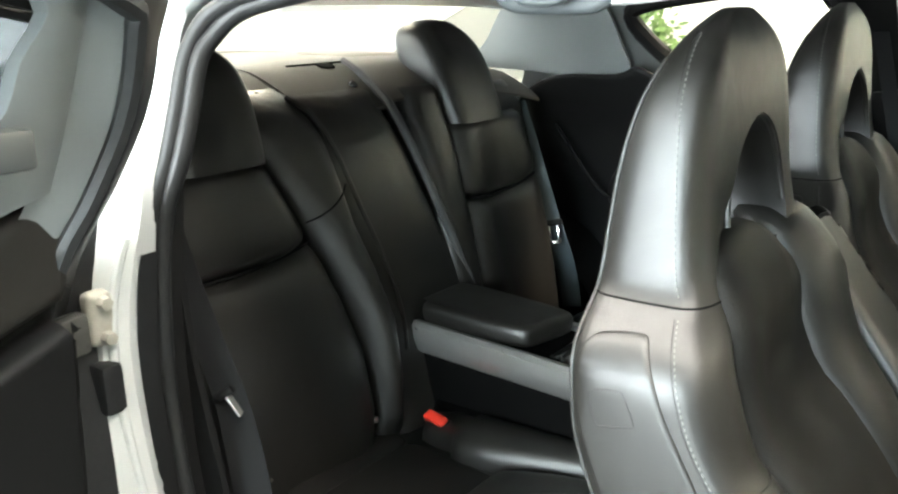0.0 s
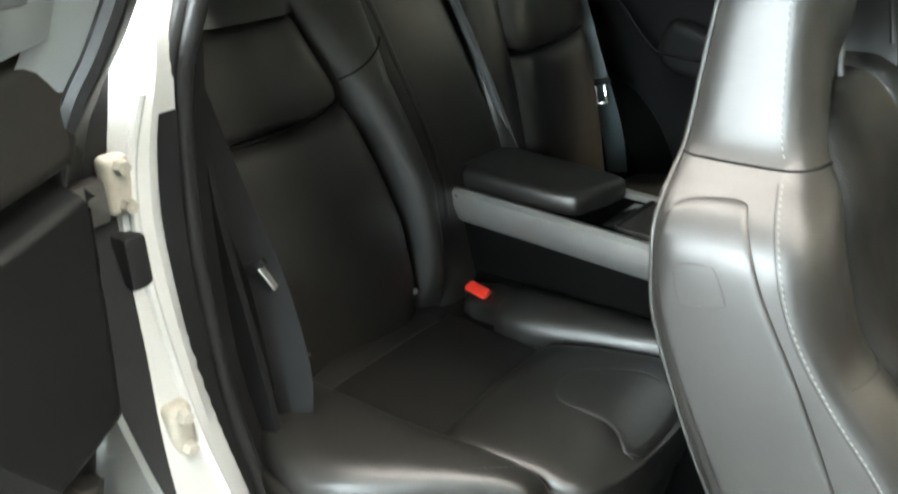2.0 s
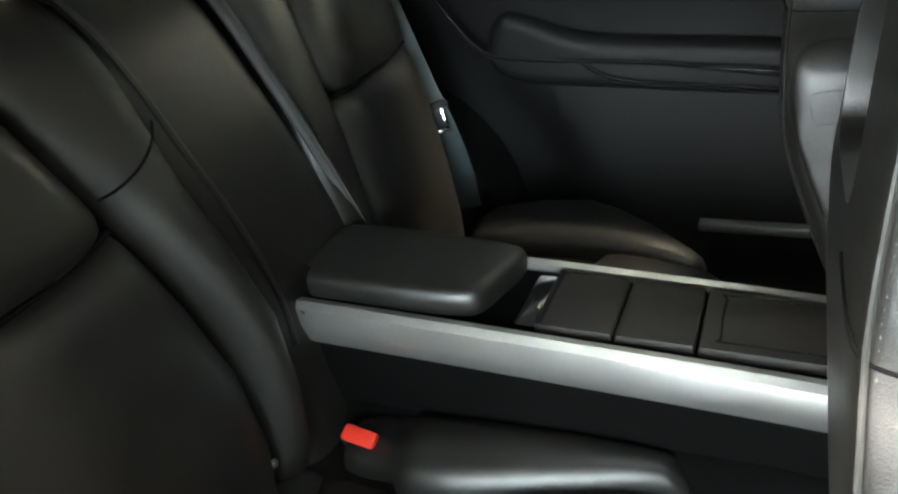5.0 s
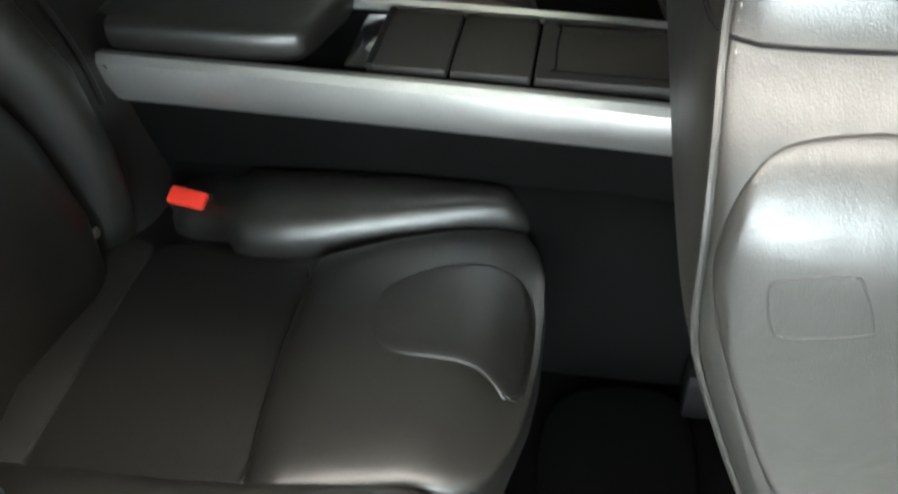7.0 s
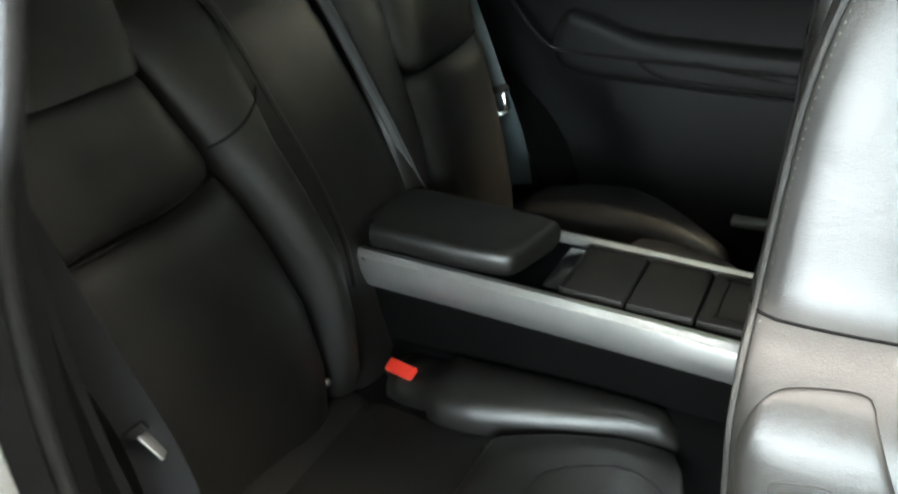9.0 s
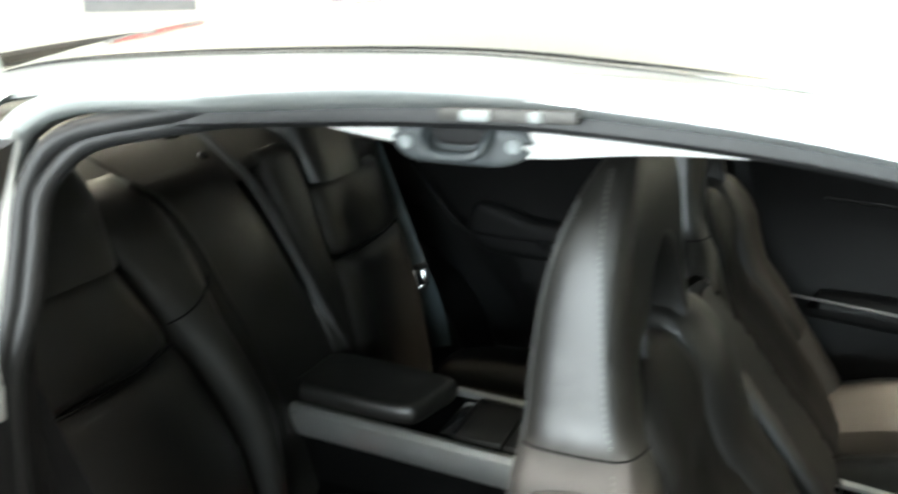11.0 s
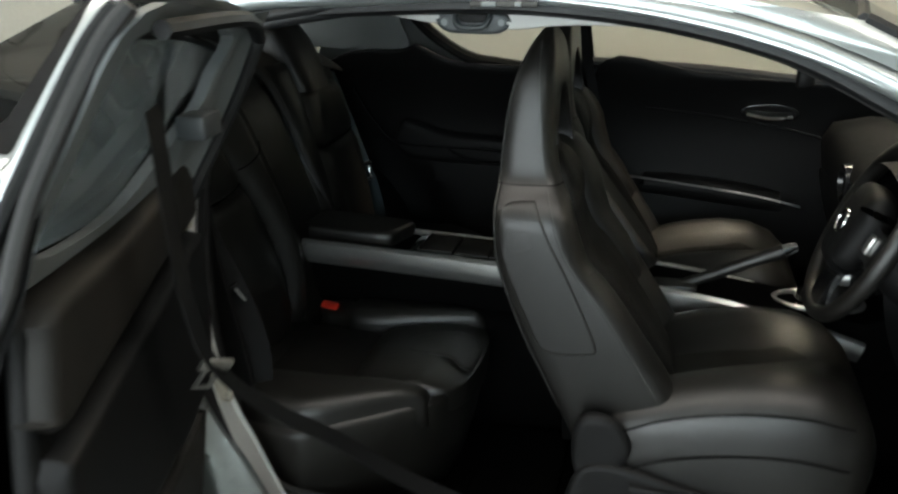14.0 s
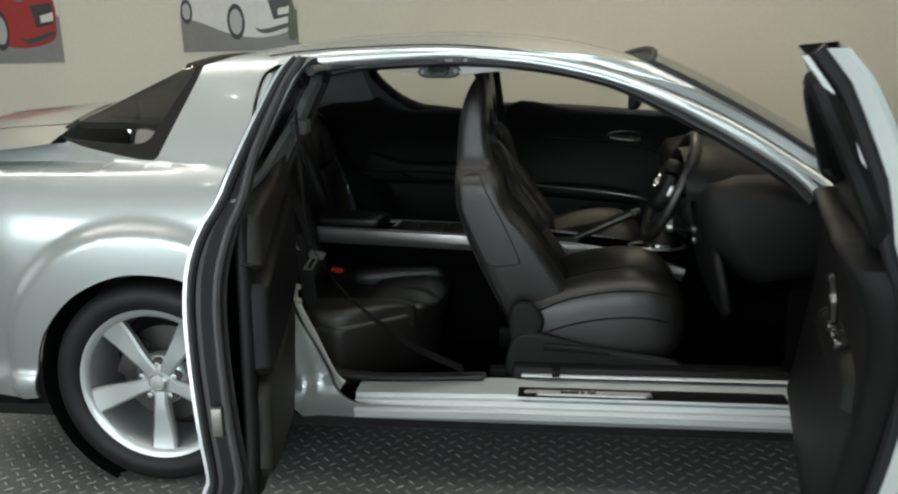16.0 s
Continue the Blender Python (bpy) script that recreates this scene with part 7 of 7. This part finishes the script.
fcard = curve([(0.975, 0.975), (1.02, 0.70), (1.06, 0.50), (1.09, 0.30), (1.40, 0.285), (1.85, 0.30), (1.95, 0.45), (1.965, 0.70), (1.93, 0.88), (1.76, 0.972), (1.50, 0.99), (1.20, 1.0)], 4, True)
part("card", moved(pillow(fcard, inside(0.105), 0.055, 0.03, 0.025, 2.2, step=0.045), FDM), PLASTIC, fdoor, "black moulded door card")
part("window_surround", moved(tube([(x, -side_y(x, z) + 0.080, z) for x, z in F_WIN + F_WIN[:1]], 0.018, 8), FDM), PLASTIC, fdoor)
part("armrest", moved(pillow(curve([(1.06, 0.72), (1.10, 0.67), (1.40, 0.66), (1.62, 0.66), (1.66, 0.69), (1.50, 0.73), (1.25, 0.755)], 4, True), inside(0.13), 0.055, 0.02, 0.03, 2.4, step=0.025), FDM), PLASTIC, fdoor)
part("mirror_sail", moved(pillow(curve([(1.74, 0.975), (1.90, 0.93), (1.93, 0.95), (1.76, 1.055)], 4, True), inside(0.085), 0.015, 0.015, 0.02, step=0.02), FDM), PLASTIC, fdoor)
for i, (x, z) in enumerate(((1.22, 0.755), (1.28, 0.752), (1.34, 0.748))):
    part("window_switch", moved(box(x - 0.018, x + 0.018, -side_y(x, z) + 0.165, -side_y(x, z) + 0.190, z - 0.012, z + 0.006, 0.003), FDM), PLASTIC_GLOSS, fdoor)
part("door_pull", moved(tube([(x, -side_y(x, z) + 0.165, z) for x, z in curve([(1.40, 0.70), (1.44, 0.76), (1.50, 0.80), (1.56, 0.79)], 5)], 0.014, 8), FDM), PLASTIC_GLOSS, fdoor)
part("inner_handle", moved(tube([(x, -side_y(x, z) + 0.135, z) for x, z in curve([(1.58, 0.89), (1.63, 0.885), (1.69, 0.88)], 5)], 0.008, 8), FDM), PLASTIC_GLOSS, fdoor)
part("speaker", moved(pillow([(1.80 + 0.085 * math.cos(t), 0.43 + 0.085 * math.sin(t)) for t in np.linspace(0, 2 * math.pi, 33)[:-1]], inside(0.128), 0.010, 0.004, 0.02, step=0.02), FDM), PLASTIC, fdoor)
for z in (0.40, 0.44, 0.47):
    part("latch_hole", moved(box(1.020, 1.030, -side_y(1.03, z) + 0.03, -side_y(1.03, z) + 0.05, z - 0.008, z + 0.008, 0.003), FDM), PLASTIC_GLOSS, fdoor)
mirror = part("door_mirror", moved(pillow(curve([(-0.09, -0.04), (-0.08, 0.045), (0.0, 0.06), (0.09, 0.05), (0.10, 0.0), (0.08, -0.045), (0, -0.055)], 5, True), lambda u, v, w: (1.83 + w, -0.88 + u, 0.985 + v), 0.075, 0.012, 0.05, 2.4, step=0.02), FDM), PAINT, fdoor, "silver door mirror housing")
part("glass", moved(pillow(curve([(-0.08, -0.032), (-0.07, 0.038), (0.0, 0.05), (0.08, 0.04), (0.088, 0.0), (0.07, -0.037), (0, -0.046)], 5, True), lambda u, v, w: (1.812 + w, -0.88 + u, 0.985 + v), 0.002, 0.002, 0.006, step=0.03), FDM), CHROME, mirror)
part("foot", moved(box(1.83, 1.88, -0.80, -0.70, 0.955, 0.985, 0.01), FDM), PLASTIC, mirror)

# ---- floor relief and plant ----
def tread_plate(x0, x1, y0, y1, pitch=0.062):
    verts, faces = [], []
    prof = [(-0.017, 0, 0), (-0.010, -0.0045, 0), (0.010, -0.0045, 0), (0.017, 0, 0), (0.010, 0.0045, 0), (-0.010, 0.0045, 0), (-0.009, 0, 0.0022), (0.009, 0, 0.0022)]
    fs = [(0, 1, 6), (1, 2, 7, 6), (2, 3, 7), (3, 4, 7), (4, 5, 6, 7), (5, 0, 6)]
    i = 0
    for r, y in enumerate(np.arange(y0, y1, pitch * 0.5)):
        for k, x in enumerate(np.arange(x0, x1, pitch)):
            a = radians(42) if (r % 2) else radians(-42)
            cx, cy = x + (pitch * 0.5 if r % 2 else 0) , y
            c, s = math.cos(a), math.sin(a)
            for u, v, z in prof:
                verts.append((cx + u * c - v * s, cy + u * s + v * c, z + 0.0002))
            faces += [tuple(q + i for q in f) for f in fs]
            i += 8
    me = bpy.data.meshes.new("tread_lozenges")
    me.from_pydata(verts, [], faces)
    me.materials.append(LOZENGE)
    return new("tread_lozenges", me)


tp = tread_plate(-2.0, 3.4, -2.6, 0.4)
tagged(tp, "raised steel lozenges of the tread plate floor", "floor relief", "", "stuff")

plant = thing("potted_plant", "leafy green shrub in a dark pot by the wall", "plant")
part("pot", moved(rings([[(r * math.cos(t), r * math.sin(t), z) for t in np.linspace(0, 2 * math.pi, 25)[:-1]] for r, z in ((0.15, 0), (0.19, 0.34), (0.205, 0.36), (0.20, 0.37), (0.17, 0.35))]), pose(-0.55, 2.75, 0)), TRIM_DARK, plant)
part("stem", tube([(-0.55, 2.75, 0.3), (-0.53, 2.74, 0.65), (-0.55, 2.75, 1.0)], 0.018, 8, scale=lambda k: 1 - 0.6 * k), material("bark", (0.10, 0.07, 0.045), 0.8), plant)
rng = random.Random(5)
lv, lf = [], []
for _ in range(900):
    u, v = rng.uniform(0, 2 * math.pi), rng.uniform(-1, 1)
    rad = 0.27 * rng.uniform(0.35, 1.0) ** 0.5 * (0.85 + 0.3 * math.sin(3 * u + 4 * v))
    c = Vector((-0.55 + rad * math.cos(u) * math.sqrt(1 - v * v), 2.75 + rad * math.sin(u) * math.sqrt(1 - v * v), 0.98 + rad * 1.1 * v))
    a = Vector((rng.gauss(0, 1), rng.gauss(0, 1), rng.gauss(0.3, 0.6))).normalized()
    b = a.orthogonal().normalized() * 0.014
    q = len(lv)
    lv += [c - a * 0.03, c + b, c + a * 0.035, c - b]
    lf.append((q, q + 1, q + 2, q + 3))
lme = bpy.data.meshes.new("crown")
lme.from_pydata([tuple(p) for p in lv], [], lf)
lme.materials.append(material("leaf_green", (0.10, 0.16, 0.045), 0.5, 0, 0.5, 40, stain=14))
new("crown", lme).parent = plant
